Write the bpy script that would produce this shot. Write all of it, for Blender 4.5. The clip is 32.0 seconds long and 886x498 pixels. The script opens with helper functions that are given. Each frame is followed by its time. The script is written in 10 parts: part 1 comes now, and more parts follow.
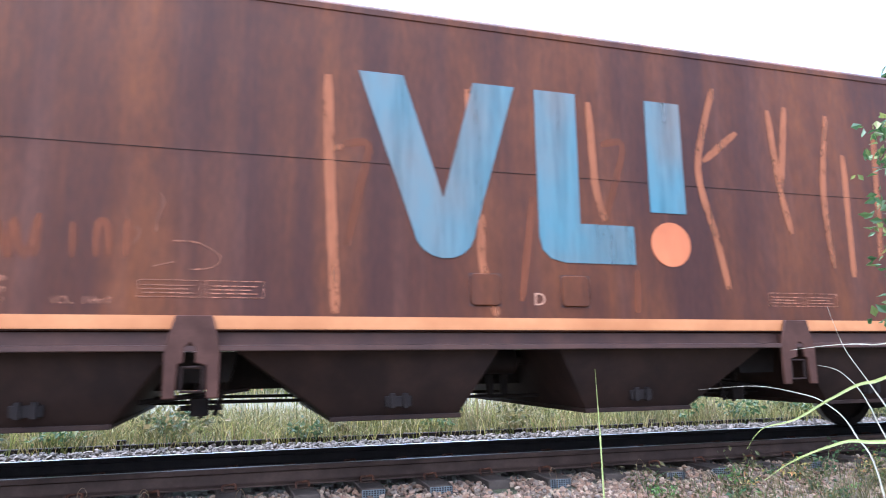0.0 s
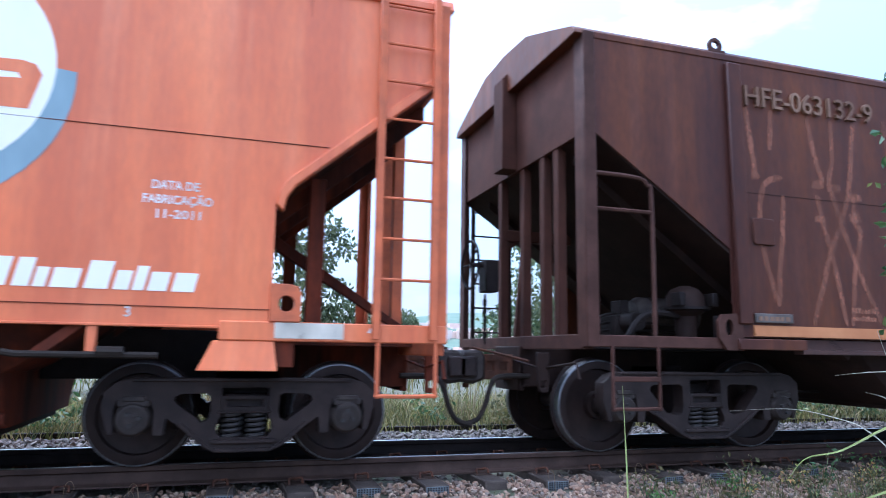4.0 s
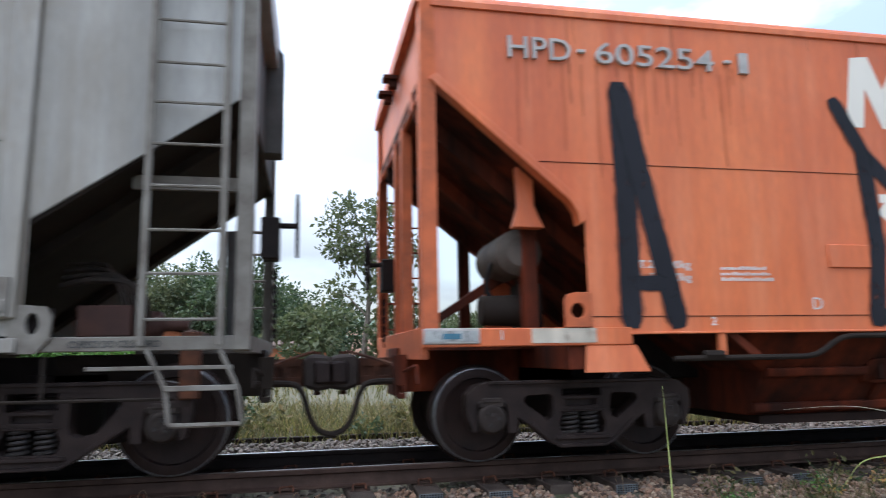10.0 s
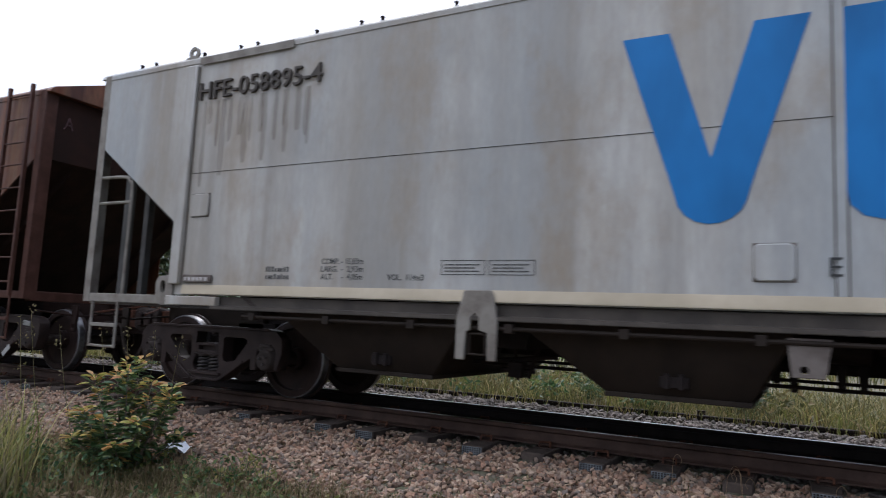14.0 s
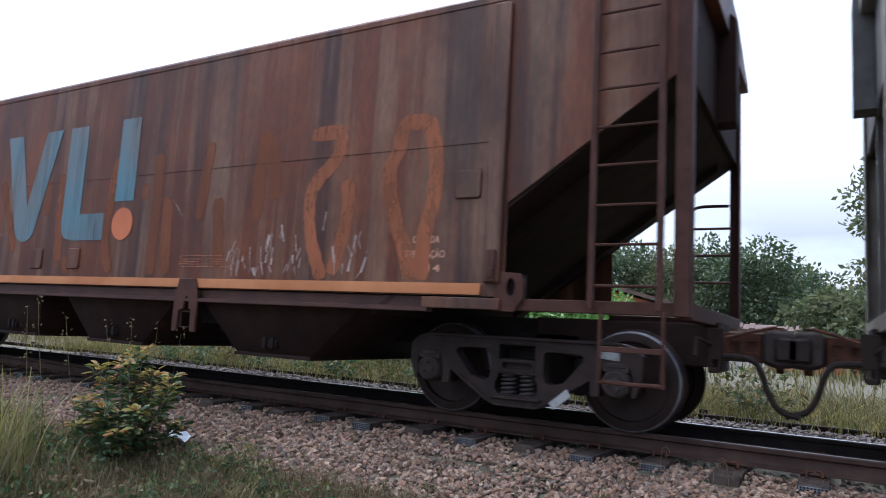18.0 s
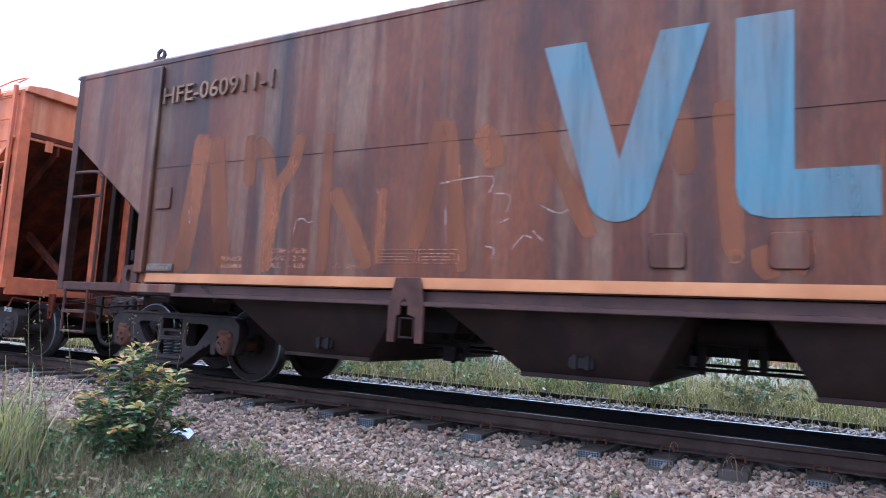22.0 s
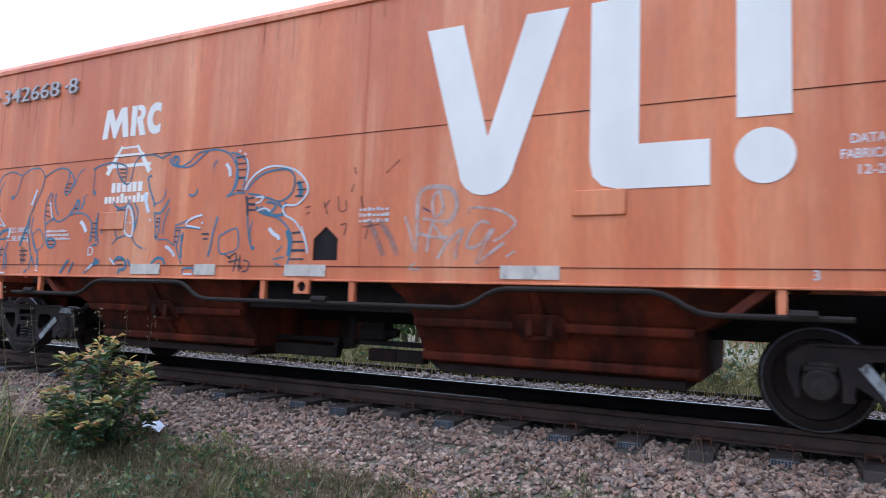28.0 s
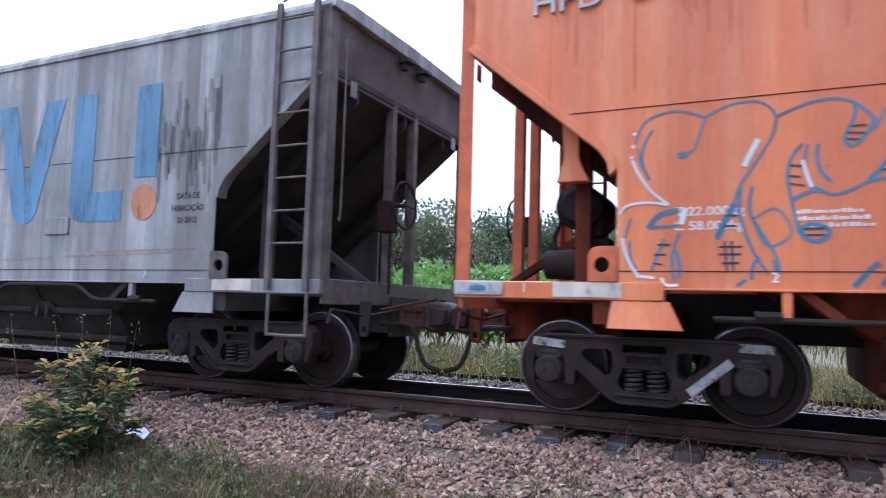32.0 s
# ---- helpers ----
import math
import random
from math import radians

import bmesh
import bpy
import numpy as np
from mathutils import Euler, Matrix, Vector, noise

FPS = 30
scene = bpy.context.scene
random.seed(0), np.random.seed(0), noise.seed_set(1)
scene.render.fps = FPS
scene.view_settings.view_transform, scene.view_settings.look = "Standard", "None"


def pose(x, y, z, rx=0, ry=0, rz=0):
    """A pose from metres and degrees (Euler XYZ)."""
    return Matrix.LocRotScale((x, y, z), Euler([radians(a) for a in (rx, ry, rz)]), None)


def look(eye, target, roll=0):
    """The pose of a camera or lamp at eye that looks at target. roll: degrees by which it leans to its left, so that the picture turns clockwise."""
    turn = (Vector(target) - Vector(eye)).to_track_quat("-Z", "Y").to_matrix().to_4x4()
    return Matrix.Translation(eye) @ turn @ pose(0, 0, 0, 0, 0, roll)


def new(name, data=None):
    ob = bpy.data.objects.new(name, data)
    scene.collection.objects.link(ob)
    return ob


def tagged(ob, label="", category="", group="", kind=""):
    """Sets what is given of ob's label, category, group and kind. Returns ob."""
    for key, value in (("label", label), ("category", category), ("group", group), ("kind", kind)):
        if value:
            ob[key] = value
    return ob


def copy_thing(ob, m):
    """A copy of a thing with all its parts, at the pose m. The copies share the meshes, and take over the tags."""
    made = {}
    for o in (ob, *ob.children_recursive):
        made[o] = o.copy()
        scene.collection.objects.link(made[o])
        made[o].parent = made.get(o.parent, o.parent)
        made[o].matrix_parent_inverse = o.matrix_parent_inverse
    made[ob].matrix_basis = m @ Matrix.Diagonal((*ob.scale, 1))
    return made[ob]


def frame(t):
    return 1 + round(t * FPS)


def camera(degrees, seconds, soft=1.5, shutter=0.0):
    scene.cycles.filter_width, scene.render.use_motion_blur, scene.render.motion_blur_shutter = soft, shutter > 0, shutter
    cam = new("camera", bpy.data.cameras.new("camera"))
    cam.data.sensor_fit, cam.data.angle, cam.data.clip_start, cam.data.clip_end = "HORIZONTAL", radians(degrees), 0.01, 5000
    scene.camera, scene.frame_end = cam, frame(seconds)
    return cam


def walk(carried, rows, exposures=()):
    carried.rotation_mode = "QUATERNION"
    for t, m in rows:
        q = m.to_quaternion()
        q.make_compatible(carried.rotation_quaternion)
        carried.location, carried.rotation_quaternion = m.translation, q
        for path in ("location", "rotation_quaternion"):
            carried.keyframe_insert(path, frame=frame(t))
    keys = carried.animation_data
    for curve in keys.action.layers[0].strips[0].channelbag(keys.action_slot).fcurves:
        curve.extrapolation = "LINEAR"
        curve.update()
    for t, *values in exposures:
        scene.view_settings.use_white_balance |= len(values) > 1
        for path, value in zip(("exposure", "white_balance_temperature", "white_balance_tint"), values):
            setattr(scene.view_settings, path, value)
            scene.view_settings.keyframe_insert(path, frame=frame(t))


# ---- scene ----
import itertools

from mathutils.geometry import tessellate_polygon

LENS_DEG, CLOUD = 66.21, 15.0
cam = camera(LENS_DEG, 32.0, soft=1.0, shutter=0.4)

# eye: seconds, x, y, z, heading, pitch, lean
EYE_PATH = [
    (0.0, 0.043, -5.923, 0.969, -16.57, 9.64, 0.70),
    (0.5, 0.016, -5.903, 0.998, -15.75, 9.31, 0.18),
    (1.0, 0.015, -5.885, 1.018, -16.09, 9.00, 0.06),
    (1.5, 0.004, -5.866, 1.036, -16.63, 8.78, 0.10),
    (2.0, -0.005, -5.829, 1.042, -17.46, 8.72, 0.13),
    (2.5, -0.002, -5.811, 1.047, -17.78, 8.84, -0.26),
    (3.0, -0.014, -5.797, 1.055, -17.70, 8.98, -0.33),
    (3.5, -0.039, -5.761, 1.044, -17.89, 8.94, -0.74),
    (5.5, 0.156, -5.836, 1.046, -16.53, 7.74, -0.40),
    (6.0, 0.220, -5.838, 1.042, -15.93, 7.65, -0.04),
    (6.5, 0.207, -5.843, 1.024, -15.24, 7.75, 0.15),
    (7.0, 0.173, -5.850, 1.020, -15.54, 7.99, 0.22),
    (7.5, 0.156, -5.834, 1.022, -15.22, 7.98, 0.25),
    (8.0, 0.136, -5.840, 1.024, -14.75, 7.84, 0.24),
    (8.5, 0.127, -5.839, 1.026, -15.09, 7.87, 0.26),
    (9.0, 0.111, -5.836, 1.032, -15.40, 8.07, 0.23),
    (9.5, 0.108, -5.814, 1.040, -14.88, 8.69, 0.79),
    (10.0, 0.143, -5.754, 1.051, -11.30, 8.88, 0.97),
    (10.5, 0.148, -5.740, 1.052, -7.53, 8.50, 1.44),
    (11.0, 0.128, -5.816, 1.059, -5.99, 8.82, 0.88),
    (11.5, 0.121, -5.858, 1.054, -2.80, 9.10, 1.01),
    (12.0, 0.038, -5.972, 1.044, 8.60, 8.23, 0.02),
    (12.5, -0.017, -5.923, 1.060, 18.37, 7.67, -1.38),
    (13.0, -0.032, -5.929, 1.042, 23.62, 7.05, -2.18),
    (13.5, -0.062, -5.931, 1.024, 26.60, 6.76, -2.69),
    (14.0, -0.101, -5.920, 1.024, 27.97, 6.43, -2.70),
    (14.5, -0.049, -5.898, 1.049, 29.98, 6.34, -2.68),
    (16.5, 0.141, -5.867, 0.939, 32.13, 6.35, -3.23),
    (17.0, 0.120, -5.879, 0.930, 31.19, 6.52, -3.26),
    (17.5, 0.132, -5.899, 0.929, 30.33, 6.48, -3.38),
    (18.0, 0.115, -5.894, 0.946, 29.40, 6.63, -3.12),
    (18.5, 0.095, -5.902, 0.959, 29.21, 6.42, -3.24),
    (19.0, 0.073, -5.931, 0.968, 29.24, 6.21, -3.01),
    (19.5, 0.050, -5.910, 0.965, 29.56, 6.05, -3.12),
    (20.0, 0.031, -5.923, 0.957, 29.36, 6.43, -3.20),
    (20.5, 0.055, -5.962, 0.951, 29.41, 6.30, -3.38),
    (21.0, 0.006, -5.921, 0.949, 28.96, 6.10, -3.33),
    (21.5, 0.005, -5.917, 0.943, 28.95, 6.34, -3.33),
    (22.0, -0.010, -5.931, 0.949, 28.69, 6.21, -3.02),
    (22.5, 0.011, -5.921, 0.985, 28.60, 5.85, -2.79),
    (23.0, 0.025, -5.919, 1.014, 28.69, 5.53, -2.58),
    (23.5, 0.043, -5.910, 1.008, 28.72, 5.38, -2.49),
    (24.0, 0.069, -5.897, 0.991, 28.87, 5.43, -2.50),
    (24.5, 0.063, -5.880, 0.981, 28.36, 5.15, -2.40),
    (25.0, 0.085, -5.875, 1.002, 28.25, 5.02, -2.07),
    (25.5, 0.093, -5.876, 1.033, 27.96, 4.71, -1.99),
    (26.0, 0.103, -5.868, 1.056, 28.07, 4.52, -1.69),
    (26.5, 0.082, -5.874, 1.046, 27.97, 4.54, -1.57),
    (28.5, 0.036, -5.906, 0.973, 26.51, 5.18, -2.13),
    (29.0, 0.046, -5.917, 0.965, 26.54, 5.42, -1.87),
    (29.5, 0.033, -5.943, 0.970, 26.16, 5.34, -1.82),
    (30.0, 0.037, -5.932, 0.999, 25.98, 4.98, -1.65),
    (30.5, 0.032, -5.908, 1.031, 25.95, 4.71, -1.68),
    (31.0, 0.037, -5.919, 1.040, 25.94, 4.71, -1.75),
    (31.5, 0.023, -5.920, 1.036, 25.77, 4.84, -1.62),
    (32.0, -0.009, -5.912, 1.027, 25.34, 4.86, -1.60),
]
TRAIN_PATH = [
    (0.0, 0.000), (0.5, 0.982), (1.0, 1.965), (1.5, 2.954), (2.0, 3.946), (2.5, 4.940), (3.0, 5.934),
    (3.5, 6.925), (5.5, 10.871), (6.0, 11.853), (6.5, 12.834), (7.0, 13.816), (7.5, 14.798), (8.0, 15.777),
    (8.5, 16.758), (9.0, 17.742), (9.5, 18.730), (10.0, 19.721), (10.5, 20.715), (11.0, 21.704), (11.5, 22.684),
    (12.0, 23.658), (12.5, 24.627), (13.0, 25.593), (13.5, 26.555), (14.0, 27.517), (14.5, 28.481), (16.5, 32.368),
    (17.0, 33.349), (17.5, 34.334), (18.0, 35.320), (18.5, 36.300), (19.0, 37.269), (19.5, 38.223), (20.0, 39.173),
    (20.5, 40.121), (21.0, 41.069), (21.5, 42.014), (22.0, 42.954), (22.5, 43.892), (23.0, 44.834), (23.5, 45.785),
    (24.0, 46.744), (24.5, 47.712), (25.0, 48.683), (25.5, 49.658), (26.0, 50.633), (26.5, 51.605), (28.5, 55.492),
    (29.0, 56.462), (29.5, 57.429), (30.0, 58.396), (30.5, 59.366), (31.0, 60.342), (31.5, 61.324), (32.0, 62.311),
]

walk(cam, [(t, pose(x, y, z, 90 + p, r, h)) for t, x, y, z, h, p, r in EYE_PATH],
     exposures=[(0, 2.60, 5280, 12), (1.8, 2.75, 4880, 13), (3.5, 1.80, 4680, 10), (6, 1.42, 5780, 12), (8, 1.17, 5500, 13), (9, 1.26, 5430, 11), (10, 1.15, 5800, 8), (11, 1.28, 6080, 11), (12, 1.42, 6180, 12), (13, 0.85, 6080, 13), (14.5, 0.85, 5980, 13), (16.5, 1.15, 5680, 17), (18, 1.06, 5600, 14), (19, 1.60, 5480, 13), (20, 1.75, 5030, 14), (21, 1.80, 4980, 14), (23, 2.20, 4660, 11), (24, 2.25, 4360, 5), (25, 1.85, 4460, 7), (26, 1.16, 5200, 1), (28, 1.20, 5200, 14), (29, 1.19, 5150, 21), (32, 1.43, 5340, 19)])

# ---- daylight: bright thin overcast, the sun high behind the train ----
SUN_AZ, SUN_EL = radians(-35), radians(52)
world = bpy.data.worlds.new("hazy_sky")
scene.world = world
world.use_nodes = True
wn, wl = world.node_tree.nodes, world.node_tree.links
sky = wn.new("ShaderNodeTexSky")
sky.sky_type, sky.sun_disc = "NISHITA", False
sky.sun_elevation, sky.sun_rotation = SUN_EL, SUN_AZ
sky.air_density, sky.dust_density = 1.0, 3.0
coord = wn.new("ShaderNodeTexCoord")
cloud = wn.new("ShaderNodeTexNoise")
cloud.inputs["Scale"].default_value, cloud.inputs["Detail"].default_value = 3.2, 6
wmap = wn.new("ShaderNodeMapping")
wmap.inputs["Scale"].default_value = (1, 1, 2.6)
wl.new(coord.outputs["Generated"], wmap.inputs["Vector"])
wl.new(wmap.outputs["Vector"], cloud.inputs["Vector"])
cramp = wn.new("ShaderNodeValToRGB")
cramp.color_ramp.elements[0].position, cramp.color_ramp.elements[1].position = 0.40, 0.60
cramp.color_ramp.elements[0].color = (0.22, 0.22, 0.22, 1)
side_ = wn.new("ShaderNodeSeparateXYZ")
wl.new(coord.outputs["Generated"], side_.inputs["Vector"])
thin = wn.new("ShaderNodeMath")
thin.operation = "MULTIPLY_ADD"
thin.inputs[1].default_value = -0.20
wl.new(side_.outputs["X"], thin.inputs[0])
wl.new(cloud.outputs["Fac"], thin.inputs[2])
wl.new(thin.outputs["Value"], cramp.inputs["Fac"])
cmix = wn.new("ShaderNodeMix")
cmix.data_type = "RGBA"
wl.new(cramp.outputs["Color"], cmix.inputs["Factor"])
wl.new(sky.outputs["Color"], cmix.inputs["A"])
# cloud grows brighter from the horizon to the zenith
rise = wn.new("ShaderNodeMapRange")
for key, val in (("From Min", 0.10), ("From Max", 1.0), ("To Min", 0.19 * CLOUD), ("To Max", 1.5 * CLOUD)):
    rise.inputs[key].default_value = val
wl.new(side_.outputs["Z"], rise.inputs["Value"])
veil = wn.new("ShaderNodeVectorMath")
veil.operation = "SCALE"
veil.inputs[0].default_value = (0.95, 1.0, 1.09)
wl.new(rise.outputs["Result"], veil.inputs["Scale"])
wl.new(veil.outputs["Vector"], cmix.inputs["B"])
wl.new(cmix.outputs["Result"], wn["Background"].inputs["Color"])
wn["Background"].inputs["Strength"].default_value = 0.1
sun = new("sun", bpy.data.lights.new("sun", "SUN"))
sun.data.energy, sun.data.angle, sun.data.color = 1.1, radians(14), (1, 0.96, 0.9)
sun.matrix_world = look((0, 0, 0), (-math.sin(SUN_AZ) * math.cos(SUN_EL), -math.cos(SUN_AZ) * math.cos(SUN_EL), -math.sin(SUN_EL)))

rng = np.random.default_rng(7)

# ---- materials ----
def node_mat(name, rough=0.7, metal=0.0):
    m = bpy.data.materials.new(name)
    m.use_nodes = True
    b = m.node_tree.nodes["Principled BSDF"]
    b.inputs["Roughness"].default_value, b.inputs["Metallic"].default_value = rough, metal
    return m, m.node_tree.nodes, m.node_tree.links, b


def ramp(n, stops):
    r = n.new("ShaderNodeValToRGB")
    els = r.color_ramp.elements
    while len(els) < len(stops):
        els.new(0.5)
    for e, (p, c) in zip(els, stops):
        e.position, e.color = p, (*c, 1)
    return r


def noise_tex(n, l, coord_out, scale, detail=5, stretch=(1, 1, 1), shift=(0, 0, 0), rough=0.55):
    mp, t = n.new("ShaderNodeMapping"), n.new("ShaderNodeTexNoise")
    mp.inputs["Scale"].default_value, mp.inputs["Location"].default_value = stretch, shift
    t.inputs["Scale"].default_value, t.inputs["Detail"].default_value, t.inputs["Roughness"].default_value = scale, detail, rough
    l.new(coord_out, mp.inputs["Vector"])
    l.new(mp.outputs["Vector"], t.inputs["Vector"])
    return t.outputs["Fac"]


def mix(n, l, fac, a, b, kind="MIX"):
    m = n.new("ShaderNodeMix")
    m.data_type, m.blend_type = "RGBA", kind
    for key, val in (("Factor", fac), ("A", a), ("B", b)):
        if isinstance(val, (int, float)):
            m.inputs[key].default_value = val
        elif isinstance(val, tuple):
            m.inputs[key].default_value = (*val, 1)
        else:
            l.new(val, m.inputs[key])
    return m.outputs["Result"]


def bump(n, l, b, height, strength=0.2, dist=0.01):
    k = n.new("ShaderNodeBump")
    k.inputs["Strength"].default_value, k.inputs["Distance"].default_value = strength, dist
    l.new(height, k.inputs["Height"])
    l.new(k.outputs["Normal"], b.inputs["Normal"])


def paint(name, base, faded, stain, rough=0.55, amount=0.5, seed=0.0, streak=3.0, spread=0.13, pale=None, gloss=0.35, mottle=0.22, grain=0.66, blot=None):
    """Old wagon paint: washed and stained in vertical runs, with fine grime."""
    m, n, l, b = node_mat(name, rough)
    b.inputs["Specular IOR Level"].default_value = gloss
    co = n.new("ShaderNodeTexCoord").outputs["Object"]
    runs = noise_tex(n, l, co, streak, 6, (1, 1, 0.07), (seed, 0, seed))
    blots = noise_tex(n, l, co, 1.1, 5, (1, 1, 0.6), (seed * 2, 3, 0))
    fine = noise_tex(n, l, co, 26, 4, (1, 1, 0.3), (seed, 1, 0))
    c1 = mix(n, l, ramp_fac(n, l, blots, 0.38, 0.68), base, faded)
    c2 = mix(n, l, ramp_fac(n, l, runs, 0.62 - amount * 0.3 - spread, 0.62 - amount * 0.3 + spread), stain, c1)
    if pale:
        tint, low, high, most = pale
        thin = noise_tex(n, l, co, streak * 1.9, 5, (1, 1, 0.045), (seed * 3, 7, seed))
        patch = noise_tex(n, l, co, 0.9, 4, (1, 1, 0.8), (seed, 9, 2))
        both_ = mix(n, l, 1.0, ramp_fac(n, l, thin, low, high, 0, most), ramp_fac(n, l, patch, 0.35, 0.62), "MULTIPLY")
        c2 = mix(n, l, both_, c2, tint)
    if blot:
        tint, low, high, most = blot
        spread_ = noise_tex(n, l, co, 0.95, 7, (1, 1, 0.6), (seed * 5, 2, 4), 0.68)
        c2 = mix(n, l, ramp_fac(n, l, spread_, low, high, 0, most), c2, tint)
    mid = noise_tex(n, l, co, 7, 5, (1, 1, 0.55), (seed, 4, 1), 0.7)
    c2 = mix(n, l, ramp_fac(n, l, mid, 0.32, 0.60, mottle, 0.0), c2, stain)
    c3 = mix(n, l, ramp_fac(n, l, fine, 0.28, 0.72, grain, 1.0), (0.0, 0.0, 0.0), c2)
    l.new(c3, b.inputs["Base Color"])
    rr = n.new("ShaderNodeMapRange")
    rr.inputs["To Min"].default_value, rr.inputs["To Max"].default_value = rough - 0.12, rough + 0.2
    l.new(fine, rr.inputs["Value"])
    l.new(rr.outputs["Result"], b.inputs["Roughness"])
    bump(n, l, b, noise_tex(n, l, co, 2.3, 3, (1, 1, 0.7), (seed, 0, 0)), 0.25, 0.05)
    return m


def ramp_fac(n, l, src, lo, hi, a=0.0, z=1.0):
    r = n.new("ShaderNodeMapRange")
    r.inputs["From Min"].default_value, r.inputs["From Max"].default_value = lo, hi
    r.inputs["To Min"].default_value, r.inputs["To Max"].default_value = a, z
    l.new(src, r.inputs["Value"])
    return r.outputs["Result"]


def grimy(name, c1, c2, rough=0.75, metal=0.0, scale=9, strength=0.25, dist=0.004):
    m, n, l, b = node_mat(name, rough, metal)
    b.inputs["Specular IOR Level"].default_value = 0.14
    co = n.new("ShaderNodeTexCoord").outputs["Object"]
    big = noise_tex(n, l, co, scale, 6)
    small = noise_tex(n, l, co, scale * 9, 4)
    l.new(mix(n, l, ramp_fac(n, l, small, 0.3, 0.75, 0.0, 0.35), mix(n, l, ramp_fac(n, l, big, 0.35, 0.65), c1, c2), c1), b.inputs["Base Color"])
    bump(n, l, b, small, strength, dist)
    return m


def worn(name, color, rough=0.6, cover=0.62, scale=7, stretch=(1, 1, 0.25), seed=0.0, edge=0.12, most=1.0, shade=0.62, under=None, patch=1.7, gloss=0.2):
    """Paint that has partly flaked or been washed off what it lies on."""
    m, n, l, b = node_mat(name, rough)
    b.inputs["Specular IOR Level"].default_value = gloss
    co = n.new("ShaderNodeTexCoord").outputs["Object"]
    fac = noise_tex(n, l, co, scale, 8, stretch, (seed, 0, 0), 0.65)
    tone = noise_tex(n, l, co, patch, 4, (1, 1, 0.5), (seed, 5, 0))
    dark = under or tuple(c * shade for c in color)
    l.new(mix(n, l, ramp_fac(n, l, tone, 0.35, 0.7), color, dark), b.inputs["Base Color"])
    l.new(ramp_fac(n, l, fac, 0.72 - cover * 0.5 - edge / 2, 0.72 - cover * 0.5 + edge / 2, 0.0, most), b.inputs["Alpha"])
    return m


def islands(name, stops, rough=0.8, leaf=False, scale=30.0):
    """Stuff of many loose pieces, each with a tone of its own."""
    m, n, l, b = node_mat(name, rough)
    geo = n.new("ShaderNodeNewGeometry")
    r = ramp(n, stops)
    l.new(geo.outputs["Random Per Island"], r.inputs["Fac"])
    co = n.new("ShaderNodeTexCoord").outputs["Object"]
    grain = noise_tex(n, l, co, scale, 4)
    col = mix(n, l, ramp_fac(n, l, grain, 0.25, 0.75, 0.35, 0.0), r.outputs["Color"], (0.02, 0.018, 0.015))
    l.new(col, b.inputs["Base Color"])
    if leaf:
        out = n["Material Output"]
        tr, ad = n.new("ShaderNodeBsdfTranslucent"), n.new("ShaderNodeMixShader")
        ad.inputs["Fac"].default_value = 0.35
        l.new(r.outputs["Color"], tr.inputs["Color"])
        l.new(b.outputs["BSDF"], ad.inputs[1])
        l.new(tr.outputs["BSDF"], ad.inputs[2])
        l.new(ad.outputs["Shader"], out.inputs["Surface"])
    else:
        bump(n, l, b, grain, 0.35, 0.01)
    return m


